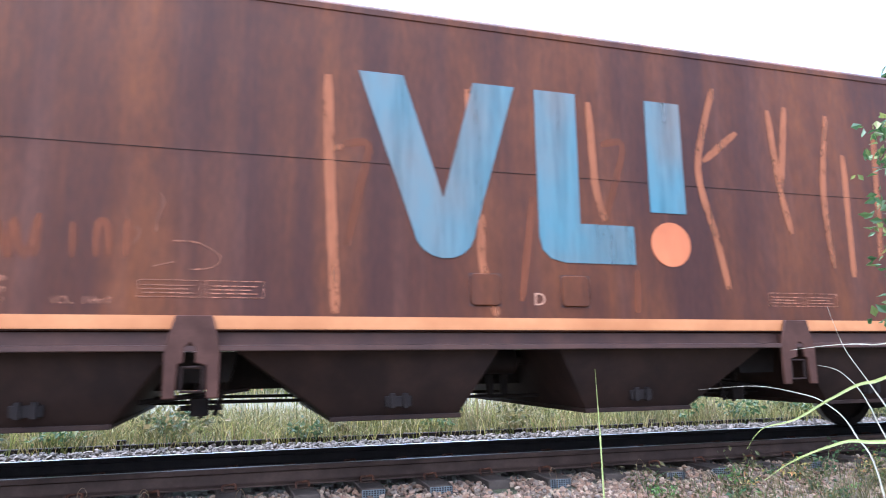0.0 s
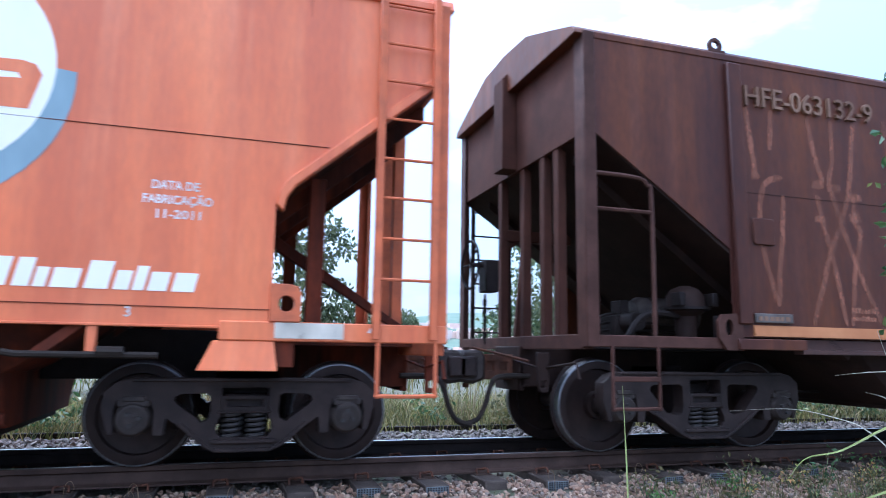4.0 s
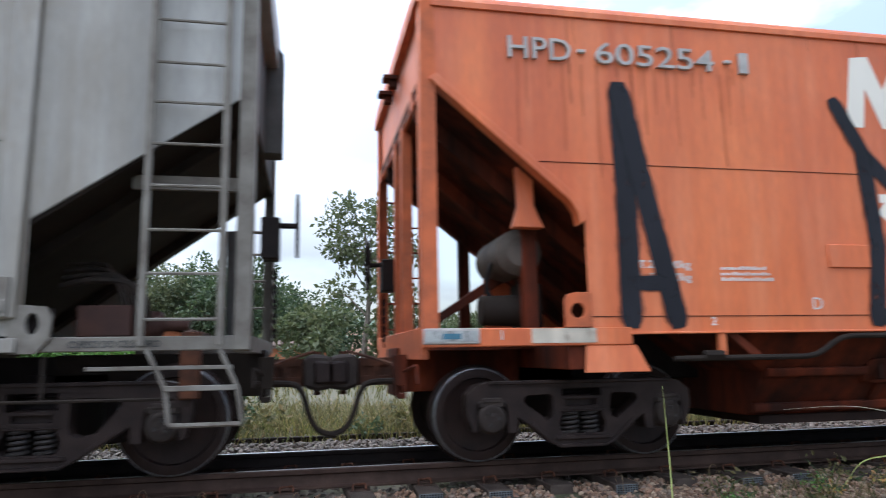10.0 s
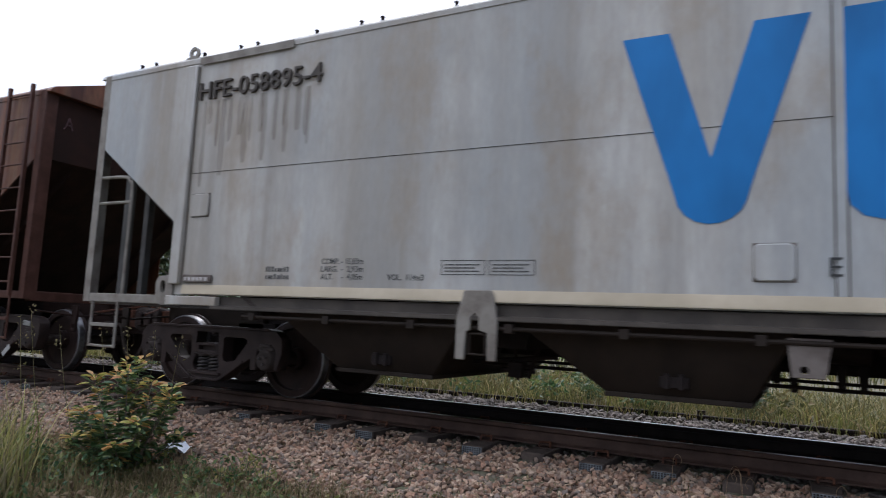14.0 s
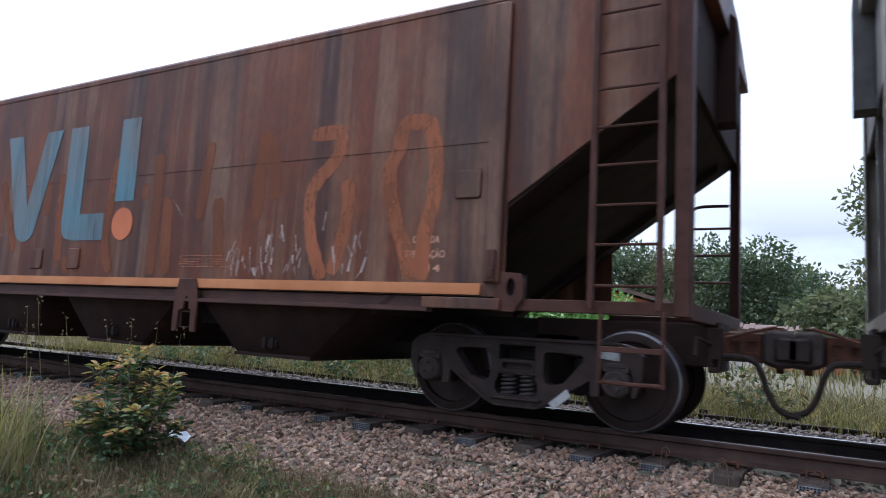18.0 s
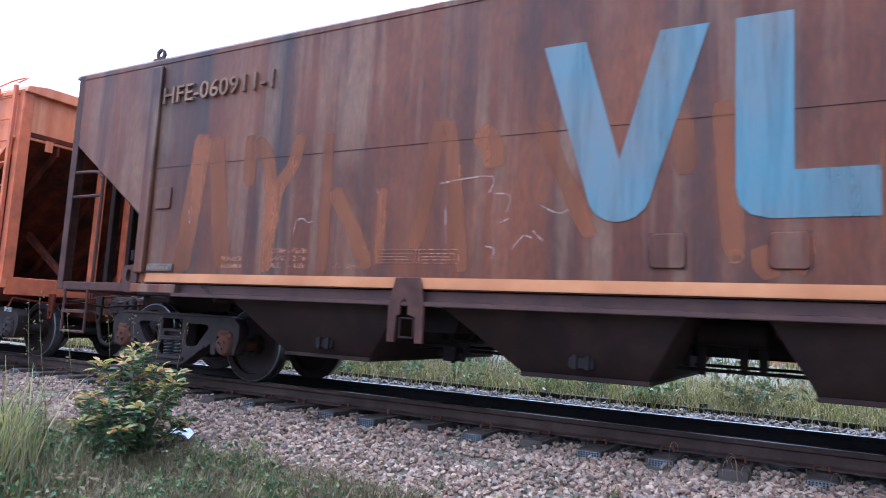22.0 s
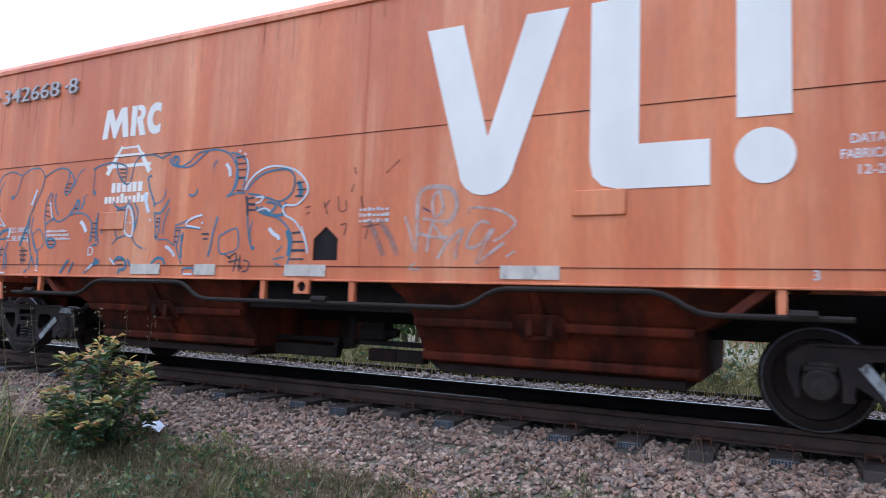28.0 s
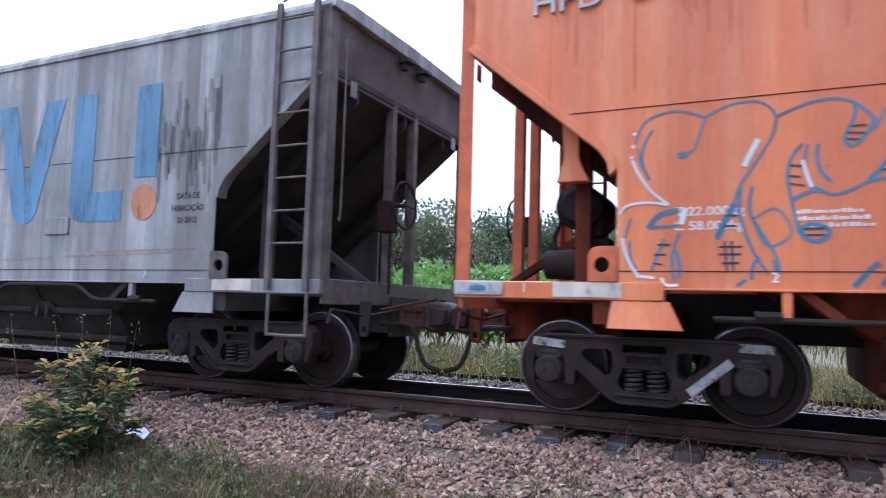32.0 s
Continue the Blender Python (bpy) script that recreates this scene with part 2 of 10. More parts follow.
MAT = {
    "rust_1": paint("rusted_brown_paint", (0.100, 0.0275, 0.0095), (0.205, 0.060, 0.016), (0.058, 0.018, 0.012), 0.5, 0.35, 1.0, 2.2, 0.16, ((0.150, 0.056, 0.034), 0.50, 0.68, 0.55), 0.22),
    "rust_4": paint("streaked_rust_paint", (0.098, 0.027, 0.0115), (0.180, 0.050, 0.017), (0.040, 0.023, 0.020), 0.5, 0.58, 6.0, 2.6, 0.11, ((0.25, 0.140, 0.082), 0.46, 0.62, 0.68), 0.26),
    "orange_2": paint("faded_orange_paint", (0.78, 0.175, 0.048), (0.84, 0.24, 0.076), (0.58, 0.124, 0.038), 0.5, 0.08, 2.0, 2.4, 0.16, ((0.86, 0.32, 0.15), 0.48, 0.70, 0.5), 0.55, 0.20, 0.84),
    "orange_5": paint("old_orange_paint", (0.76, 0.190, 0.052), (0.82, 0.262, 0.082), (0.57, 0.14, 0.042), 0.5, 0.12, 4.0, 2.4, 0.16, ((0.86, 0.42, 0.20), 0.46, 0.68, 0.55), 0.55, 0.20, 0.84),
    "grey_3": paint("stained_grey_paint", (0.285, 0.298, 0.306), (0.345, 0.348, 0.342), (0.250, 0.195, 0.135), 0.5, 0.44, 3.0, 1.1, 0.24, ((0.52, 0.495, 0.46), 0.44, 0.64, 0.7), 0.5, 0.10, 0.86, ((0.245, 0.180, 0.115), 0.50, 0.70, 0.75)),
    "grey_6": paint("dirty_grey_paint", (0.258, 0.256, 0.248), (0.362, 0.354, 0.336), (0.125, 0.098, 0.078), 0.55, 0.50, 8.0, 2.0, 0.17, ((0.55, 0.54, 0.51), 0.46, 0.66, 0.8), 0.3, 0.15, 0.78),
    "stripe_rust": grimy("scuffed_orange_ledge", (0.32, 0.120, 0.046), (0.44, 0.185, 0.076), 0.65, 0, 1.4),
    "stripe_grey": grimy("scuffed_pale_ledge", (0.36, 0.300, 0.215), (0.46, 0.385, 0.285), 0.6, 0, 1.8),
    # Underside steels: shade beneath the wagons is mixed into these dark colours.
    "under_brown": grimy("shaded_brown_steel", (0.019, 0.0108, 0.0090), (0.034, 0.018, 0.0135), 0.75, 0, 4),
    "under_orange": paint("grimy_shaded_orange_steel", (0.178, 0.033, 0.013), (0.235, 0.046, 0.017), (0.034, 0.014, 0.010), 0.75, 0.36, 9.0, 3.2, 0.16, None, 0.12, 0.4),
    "under_dirty": grimy("shaded_mid_grey_steel", (0.050, 0.044, 0.039), (0.030, 0.026, 0.023), 0.75, 0, 4),
    "under_grey": grimy("grimy_shaded_grey_steel", (0.026, 0.0185, 0.0140), (0.016, 0.0115, 0.0092), 0.75, 0, 4),
    # Greased gear; also the black that stands for shade on the far rail.
    "black": grimy("black_greased_and_shaded_steel", (0.0115, 0.0080, 0.0075), (0.021, 0.0145, 0.013), 0.65, 0, 6),
    "cast": grimy("cast_bogie_steel", (0.022, 0.0155, 0.0145), (0.046, 0.031, 0.027), 0.52, 0.1, 5),
    "wheel": grimy("dull_wheel_steel", (0.022, 0.0145, 0.013), (0.042, 0.026, 0.022), 0.5, 0.2, 5),
    "tread": grimy("polished_tread_steel", (0.26, 0.26, 0.27), (0.15, 0.14, 0.14), 0.38, 0.85, 20),
    "coupler": grimy("rusty_cast_coupler", (0.050, 0.024, 0.017), (0.125, 0.050, 0.028), 0.75, 0, 7),
    "hose": grimy("perished_rubber", (0.018, 0.014, 0.012), (0.038, 0.026, 0.02), 0.7, 0, 12),
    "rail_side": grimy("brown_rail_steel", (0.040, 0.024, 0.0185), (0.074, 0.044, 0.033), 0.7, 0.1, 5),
    "rail_top": grimy("worn_rail_head", (0.66, 0.66, 0.68), (0.55, 0.55, 0.56), 0.28, 0.95, 14, 0.05),
    "white": worn("chalky_white_paint", (0.84, 0.765, 0.66), 0.6, 0.97, 6, (1, 1, 0.25), 0.0, 0.12, 1.0, 0.86),
    "reflector": worn("grimy_reflective_tape", (0.62, 0.535, 0.43), 0.5, 0.86, 9, (1, 1, 0.5), 1.0, 0.3, 1.0, 0.66, None, 6.0),
    "white_worn": worn("flaking_white_paint", (0.48, 0.48, 0.46), 0.6, 0.64, 14, (1, 1, 0.6), 0.0, 0.25, 0.9),
    "blue": worn("strong_blue_paint", (0.015, 0.150, 0.40), 0.5, 1.0, 5),
    "blue_faded": worn("faded_blue_paint", (0.072, 0.170, 0.205), 0.46, 0.84, 4, (1, 1, 0.10), 0.0, 0.5, 0.95, 0.62, (0.16, 0.135, 0.120), 1.3, 0.38),
    "blue_worn": worn("flaking_blue_paint", (0.17, 0.31, 0.44), 0.5, 0.72, 6, (1, 1, 0.15), 0.0, 0.3, 0.85),
    "grey_blue": worn("faded_grey_blue_paint", (0.27, 0.345, 0.375), 0.55, 0.95, 5),
    "dot": worn("coral_orange_paint", (0.56, 0.165, 0.068), 0.5, 1.0, 5),
    "dot_worn": worn("flaking_coral_paint", (0.52, 0.22, 0.12), 0.5, 0.66, 7),
    "spray": worn("black_spray_paint", (0.021, 0.020, 0.025), 0.6, 0.86, 11, (1, 1, 0.6), 0.0, 0.25),
    "scratch": worn("rubbed_orange_paint", (0.36, 0.122, 0.054), 0.65, 0.76, 6, (1, 1, 0.3), 0.0, 0.40, 0.85),
    "scratch_pink": worn("rubbed_pinkish_primer", (0.30, 0.112, 0.064), 0.6, 0.64, 9, (1, 1, 0.4), 1.0, 0.4, 0.8),
    "brush_orange": worn("rubbed_back_orange", (0.27, 0.088, 0.036), 0.6, 0.86, 3.5, (1, 1, 0.14), 2.0, 0.6, 0.72),
    "scratch_dim": worn("dim_rubbed_orange_paint", (0.25, 0.072, 0.030), 0.65, 0.60, 3, (1, 1, 0.16), 2.0, 0.45, 0.72),
    "chalk": worn("pale_scribble_paint", (0.44, 0.28, 0.23), 0.65, 0.56, 9, (1, 1, 0.6), 0.0, 0.3, 0.7),
    "graf_blue": worn("steel_blue_spray", (0.085, 0.205, 0.285), 0.55, 0.90, 12, (1, 1, 0.6), 0.0, 0.3, 0.9),
    "graf_white": worn("white_spray", (0.66, 0.68, 0.68), 0.55, 0.86, 12),
    "graf_black": worn("dark_spray", (0.030, 0.060, 0.090), 0.55, 0.84, 12, (1, 1, 0.6), 0.0, 0.3, 0.92),
    "ink": worn("dark_stencil_paint", (0.05, 0.05, 0.05), 0.6, 0.95, 18),
    "grey_ink": worn("faded_grey_stencil_paint", (0.11, 0.105, 0.10), 0.6, 0.80, 18, (1, 1, 0.5), 0.0, 0.3, 0.75),
    "pale_ink": worn("pale_stencil_paint", (0.60, 0.31, 0.20), 0.6, 0.80, 18, (1, 1, 0.5), 0.0, 0.3, 0.92),
    "faint_ink": worn("faint_stencil_paint", (0.42, 0.17, 0.10), 0.6, 0.60, 18, (1, 1, 0.5), 0.0, 0.3, 0.7),
    "emboss_rust": grimy("rusted_raised_number", (0.25, 0.145, 0.092), (0.10, 0.050, 0.032), 0.55, 0.1, 2),
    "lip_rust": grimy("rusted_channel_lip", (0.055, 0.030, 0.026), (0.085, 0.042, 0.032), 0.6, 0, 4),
    "lip_grey": grimy("dark_grey_channel_lip", (0.050, 0.042, 0.036), (0.085, 0.070, 0.058), 0.6, 0, 4),
    "graf_tag": worn("thin_dark_spray", (0.12, 0.06, 0.06), 0.6, 0.7, 12, (1, 1, 0.6), 0.0, 0.3, 0.7),
    "rail_dull": grimy("dull_rail_head", (0.085, 0.066, 0.056), (0.14, 0.115, 0.10), 0.4, 0.4, 12),
    "grime": worn("black_flaked_grime", (0.085, 0.080, 0.074), 0.7, 0.48, 9, (1, 1, 0.2), 0.0, 0.5, 0.55),
    "spray_mist": worn("thin_overspray", (0.03, 0.03, 0.033), 0.7, 0.55, 30, (1, 1, 1), 0.0, 0.5, 0.55),
    "rust_cap": grimy("orange_rusted_casting", (0.14, 0.055, 0.030), (0.060, 0.030, 0.022), 0.75, 0, 9),
    "trim_rust": grimy("worn_brown_fittings", (0.047, 0.020, 0.014), (0.080, 0.035, 0.025), 0.6, 0, 6),
    "trim_grey": grimy("worn_grey_fittings", (0.235, 0.212, 0.182), (0.130, 0.108, 0.090), 0.6, 0, 5),
    "trim_orange": grimy("worn_orange_fittings", (0.58, 0.145, 0.058), (0.34, 0.10, 0.05), 0.6, 0, 5),
    "trim_dirty": grimy("dirty_grey_fittings", (0.15, 0.125, 0.11), (0.070, 0.054, 0.046), 0.6, 0, 5),
    "tan_tank": grimy("faded_tan_tank", (0.125, 0.100, 0.082), (0.060, 0.049, 0.042), 0.6, 0, 4),
    "bearing": grimy("dusty_bearing_housing", (0.060, 0.046, 0.040), (0.030, 0.023, 0.021), 0.6, 0.1, 9),
    "blade": islands("pale_green_blade", [(0.0, (0.34, 0.40, 0.13)), (1.0, (0.46, 0.48, 0.20))], 0.5, True),
    "pale_blade": islands("bleached_blade", [(0.0, (0.50, 0.46, 0.38)), (1.0, (0.60, 0.56, 0.45))], 0.5, True),
    "drip": worn("dark_drip_stain", (0.26, 0.06, 0.026), 0.6, 0.52, 7, (1, 1, 0.12), 3.0, 0.6, 0.30),
    "brown_drip": worn("brown_drip_stain", (0.20, 0.135, 0.085), 0.6, 0.62, 6, (1, 1, 0.12), 5.0, 0.7, 0.34),
    "field": islands("field_grass_blades", [(0.0, (0.056, 0.066, 0.017)), (0.35, (0.108, 0.110, 0.030)), (0.7, (0.180, 0.158, 0.047)), (1.0, (0.29, 0.22, 0.095))], 0.7, True),
    "chalk_white": worn("pale_sprayed_tag", (0.58, 0.46, 0.39), 0.65, 0.66, 9, (1, 1, 0.6), 0.0, 0.3, 0.75),
    "white_ink": worn("white_stencil_paint", (0.72, 0.68, 0.64), 0.6, 0.84, 18),
    "emboss": grimy("raised_number_steel", (0.48, 0.44, 0.41), (0.34, 0.31, 0.29), 0.55, 0.1, 12),
    "sleeper": grimy("weathered_sleeper_wood", (0.055, 0.040, 0.033), (0.095, 0.072, 0.058), 0.85, 0, 8, 0.5, 0.01),
    "end_plate": grimy("galvanised_end_plate", (0.20, 0.215, 0.23), (0.11, 0.115, 0.12), 0.45, 0.5, 20),
    "spring": grimy("bright_spring_steel", (0.075, 0.066, 0.062), (0.040, 0.033, 0.031), 0.55, 0.3, 12),
    "bark": grimy("grey_brown_bark", (0.13, 0.105, 0.085), (0.20, 0.17, 0.14), 0.9, 0, 6, 0.6, 0.02),
    "tile": grimy("old_roof_tile", (0.10, 0.064, 0.050), (0.165, 0.12, 0.10), 0.85, 0, 3),
    "plaster": grimy("aged_plaster", (0.42, 0.38, 0.33), (0.54, 0.50, 0.44), 0.85, 0, 1.5),
    "brick_wall": grimy("bare_hollow_brick", (0.50, 0.20, 0.105), (0.42, 0.15, 0.08), 0.85, 0, 2),
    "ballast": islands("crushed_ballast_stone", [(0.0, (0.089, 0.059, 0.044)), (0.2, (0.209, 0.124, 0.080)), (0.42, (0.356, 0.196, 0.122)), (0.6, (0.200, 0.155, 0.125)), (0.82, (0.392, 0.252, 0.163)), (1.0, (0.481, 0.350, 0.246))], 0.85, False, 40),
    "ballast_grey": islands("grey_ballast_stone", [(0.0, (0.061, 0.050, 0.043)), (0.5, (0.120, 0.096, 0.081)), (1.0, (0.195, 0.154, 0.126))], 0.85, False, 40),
    "grass": islands("mixed_grass", [(0.0, (0.052, 0.056, 0.016)), (0.4, (0.102, 0.098, 0.030)), (0.7, (0.165, 0.140, 0.048)), (1.0, (0.26, 0.195, 0.095))], 0.7, True),
    "yellow_grass": islands("yellow_green_grass", [(0.0, (0.136, 0.166, 0.038)), (0.45, (0.238, 0.238, 0.064)), (0.75, (0.374, 0.315, 0.102)), (1.0, (0.408, 0.315, 0.162))], 0.6, True),
    "straw": islands("brown_straw", [(0.0, (0.152, 0.095, 0.053)), (0.5, (0.274, 0.190, 0.106)), (1.0, (0.380, 0.296, 0.179))], 0.85, True),
    "dry": islands("dry_grass", [(0.0, (0.192, 0.144, 0.067)), (0.6, (0.133, 0.115, 0.041)), (1.0, (0.252, 0.200, 0.107))], 0.8, True),
    "leaf": islands("bush_leaves", [(0.0, (0.040, 0.088, 0.030)), (0.5, (0.062, 0.118, 0.038)), (0.75, (0.120, 0.165, 0.048)), (1.0, (0.26, 0.255, 0.070))], 0.45, True),
    "leaf_tip": islands("yellow_young_leaves", [(0.0, (0.34, 0.36, 0.08)), (0.4, (0.54, 0.42, 0.12)), (0.7, (0.58, 0.33, 0.12)), (1.0, (0.50, 0.20, 0.07))], 0.5, True),
    "vine": islands("bright_vine_leaves", [(0.0, (0.10, 0.22, 0.035)), (0.5, (0.14, 0.28, 0.055)), (1.0, (0.20, 0.34, 0.08))], 0.5, True),
    "crown": islands("tree_leaves", [(0.0, (0.040, 0.070, 0.030)), (0.5, (0.062, 0.10, 0.040)), (1.0, (0.11, 0.145, 0.055))], 0.6, True),
    "crown_pale": islands("olive_tree_leaves", [(0.0, (0.075, 0.10, 0.040)), (0.5, (0.11, 0.135, 0.055)), (1.0, (0.17, 0.18, 0.08))], 0.6, True),
    "town": islands("far_house_walls", [(0.0, (0.62, 0.58, 0.54)), (0.5, (0.70, 0.42, 0.30)), (1.0, (0.75, 0.72, 0.70))], 0.9),
    "hill": grimy("far_wooded_hill", (0.10, 0.14, 0.10), (0.15, 0.18, 0.13), 0.95, 0, 0.05),
    "litter": grimy("crumpled_white_plastic", (0.75, 0.76, 0.78), (0.62, 0.64, 0.68), 0.4, 0, 12),
}

# End colours: shade in the gaps between wagons is painted in as darker tones.
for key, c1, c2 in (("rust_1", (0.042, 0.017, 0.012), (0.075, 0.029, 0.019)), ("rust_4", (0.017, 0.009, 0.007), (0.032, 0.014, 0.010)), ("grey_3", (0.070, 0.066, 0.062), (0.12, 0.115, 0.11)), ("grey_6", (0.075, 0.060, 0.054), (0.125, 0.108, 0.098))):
    MAT["end_" + key] = grimy("shaded_end_" + key, c1, c2, 0.85, 0, 2.5)
TRIM = {"rust_1": "trim_rust", "rust_4": "trim_rust", "grey_3": "trim_grey", "grey_6": "trim_dirty", "orange_2": "trim_orange", "orange_5": "trim_orange"}


# ---- mesh building ----
class Shape:
    """Collects faces; done() makes one mesh of them."""

    def __init__(self):
        self.v, self.f = [], []

    def add(self, verts, faces):
        k = len(self.v)
        self.v += [tuple(p) for p in verts]
        self.f += [tuple(i + k for i in q) for q in faces]
        return self

    def box(self, x0, x1, y0, y1, z0, z1):
        return self.add([(x, y, z) for x in (x0, x1) for y in (y0, y1) for z in (z0, z1)],
                        [(0, 1, 3, 2), (4, 6, 7, 5), (0, 4, 5, 1), (2, 3, 7, 6), (0, 2, 6, 4), (1, 5, 7, 3)])

    def plate(self, loops, y0, y1, warp=None):
        """Loops of (x, z), the first the outline, the rest holes, as a slab from y0 to y1."""
        from_tri = tessellate_polygon([[Vector((x, z, 0)) for x, z in lp] for lp in loops])
        flat = [p for lp in loops for p in lp]
        k = len(flat)
        pts = [(x, y0, z) for x, z in flat] + [(x, y1, z) for x, z in flat]
        if warp:
            pts = [warp(*p) for p in pts]
        faces = [tuple(t) for t in from_tri] + [tuple(i + k for i in reversed(t)) for t in from_tri]
        start = 0
        for lp in loops:
            for i in range(len(lp)):
                a, b = start + i, start + (i + 1) % len(lp)
                faces.append((a, b, b + k, a + k))
            start += len(lp)
        return self.add(pts, faces)

    def slab_x(self, poly, x0, x1):
        """A polygon of (y, z) drawn out along x."""
        k = len(poly)
        return self.add([(x0, y, z) for y, z in poly] + [(x1, y, z) for y, z in poly],
                        [tuple(range(k)), tuple(range(2 * k - 1, k - 1, -1))] + [(i, (i + 1) % k, (i + 1) % k + k, i + k) for i in range(k)])

    def tube(self, pts, r, n=8, r2=None):
        pts = [Vector(p) for p in pts]
        verts, side = [], None
        for i, p in enumerate(pts):
            d = (pts[min(i + 1, len(pts) - 1)] - pts[max(i - 1, 0)]).normalized()
            if side is None:
                side = d.orthogonal().normalized()
            side = (side - d * side.dot(d)).normalized()
            up = d.cross(side)
            rr = r if r2 is None else r + (r2 - r) * i / (len(pts) - 1)
            verts += [p + (side * math.cos(a) + up * math.sin(a)) * rr for a in (2 * math.pi * j / n for j in range(n))]
        m = len(pts)
        faces = [(i * n + j, i * n + (j + 1) % n, (i + 1) * n + (j + 1) % n, (i + 1) * n + j) for i in range(m - 1) for j in range(n)]
        return self.add(verts, faces + [tuple(range(n - 1, -1, -1)), tuple(range((m - 1) * n, m * n))])

    def lathe(self, prof, centre, n=28, axis="y"):
        """A profile of (along, radius) turned round an axis through centre."""
        verts = []
        for a, r in prof:
            for j in range(n):
                u, w = r * math.cos(2 * math.pi * j / n), r * math.sin(2 * math.pi * j / n)
                p = {"y": (u, a, w), "x": (a, u, w), "z": (u, w, a)}[axis]
                verts.append(tuple(c + q for c, q in zip(centre, p)))
        m = len(prof)
        faces = [(i * n + j, i * n + (j + 1) % n, (i + 1) * n + (j + 1) % n, (i + 1) * n + j) for i in range(m - 1) for j in range(n)]
        closed = prof[0] == prof[-1]
        return self.add(verts, faces + ([] if closed else [tuple(range(n - 1, -1, -1)), tuple(range((m - 1) * n, m * n))]))

    def ribbon(self, pts, w, y, w2=None):
        """A flat brush stroke through (x, z) on the side of a wagon, at y."""
        pts = [Vector((x, z)) for x, z in pts]
        L, R = [], []
        for i, p in enumerate(pts):
            d = (pts[min(i + 1, len(pts) - 1)] - pts[max(i - 1, 0)]).normalized()
            s = Vector((-d.y, d.x)) * (w if w2 is None else w + (w2 - w) * i / max(1, len(pts) - 1)) / 2
            L.append(p + s)
            R.append(p - s)
        m = len(pts)
        return self.add([(p.x, y, p.y) for p in L + R], [(i, i + 1, m + i + 1, m + i) for i in range(m - 1)])

    def stroke(self, pts, w, y, rough=0.15, seed=0):
        """A brush stroke with uneven edges."""
        rr = random.Random(seed)
        fine = []
        for a, b in zip(pts, pts[1:]):
            n = max(1, int(math.dist(a, b) / 0.07))
            fine += [(a[0] + (b[0] - a[0]) * i / n, a[1] + (b[1] - a[1]) * i / n) for i in range(n)]
        fine.append(tuple(pts[-1]))
        L, R = [], []
        for i, p in enumerate(fine):
            q, o = fine[min(i + 1, len(fine) - 1)], fine[max(i - 1, 0)]
            d = Vector((q[0] - o[0], q[1] - o[1])).normalized()
            e = 0.62 if i in (0, len(fine) - 1) else 1.0
            n = Vector((-d.y, d.x)) * w * 0.5 * e
            L.append(Vector(p) + n * (1 + rr.uniform(-rough, rough)))
            R.append(Vector(p) - n * (1 + rr.uniform(-rough, rough)))
        m = len(fine)
        return self.add([(p.x, y, p.y) for p in L + R], [(i, i + 1, m + i + 1, m + i) for i in range(m - 1)])

    def mesh(self, name, bevel=0.0, smooth=True):
        me = bpy.data.meshes.new(name)
        me.from_pydata(self.v, [], self.f)
        bm = bmesh.new()
        bm.from_mesh(me)
        bmesh.ops.recalc_face_normals(bm, faces=bm.faces)
        if bevel:
            edges = [e for e in bm.edges if len(e.link_faces) == 2 and e.calc_face_angle(0) > 0.6]
            bmesh.ops.bevel(bm, geom=edges, offset=bevel, segments=1, affect="EDGES", clamp_overlap=True)
        bm.to_mesh(me)
        bm.free()
        if smooth:
            me.shade_smooth()
            me.set_sharp_from_angle(angle=radians(38))
        return me


def part(name, shape, material, parent, label="", bevel=0.0):
    """One mesh object under a thing or a part."""
    me = shape.mesh(name, bevel) if isinstance(shape, Shape) else shape
    if not me.materials:
        me.materials.append(MAT[material])
    ob = new(name, me)
    ob.parent = parent
    if label:
        ob["label"] = label
    return ob


def thing(name, label, category, group="", kind="", data=None):
    return tagged(new(name, data), label, category, group, kind)


def arc(cx, cz, r, a0, a1, n=8):
    return [(cx + r * math.cos(radians(a0 + (a1 - a0) * i / n)), cz + r * math.sin(radians(a0 + (a1 - a0) * i / n))) for i in range(n + 1)]


def ring(cx, cz, r, n=20):
    return arc(cx, cz, r, 0, 360 - 360 / n, n - 1)


def smooth_line(pts, steps=6):
    """A rounded line through a few points."""
    out = []
    for i in range(len(pts) - 1):
        p0, p1, p2, p3 = (Vector(pts[max(0, min(len(pts) - 1, j))]) for j in (i - 1, i, i + 1, i + 2))
        for k in range(steps):
            t = k / steps
            out.append(tuple(0.5 * (2 * p1 + (p2 - p0) * t + (2 * p0 - 5 * p1 + 4 * p2 - p3) * t * t + (3 * p1 - p0 - 3 * p2 + p3) * t ** 3)))
    return out + [tuple(pts[-1])]


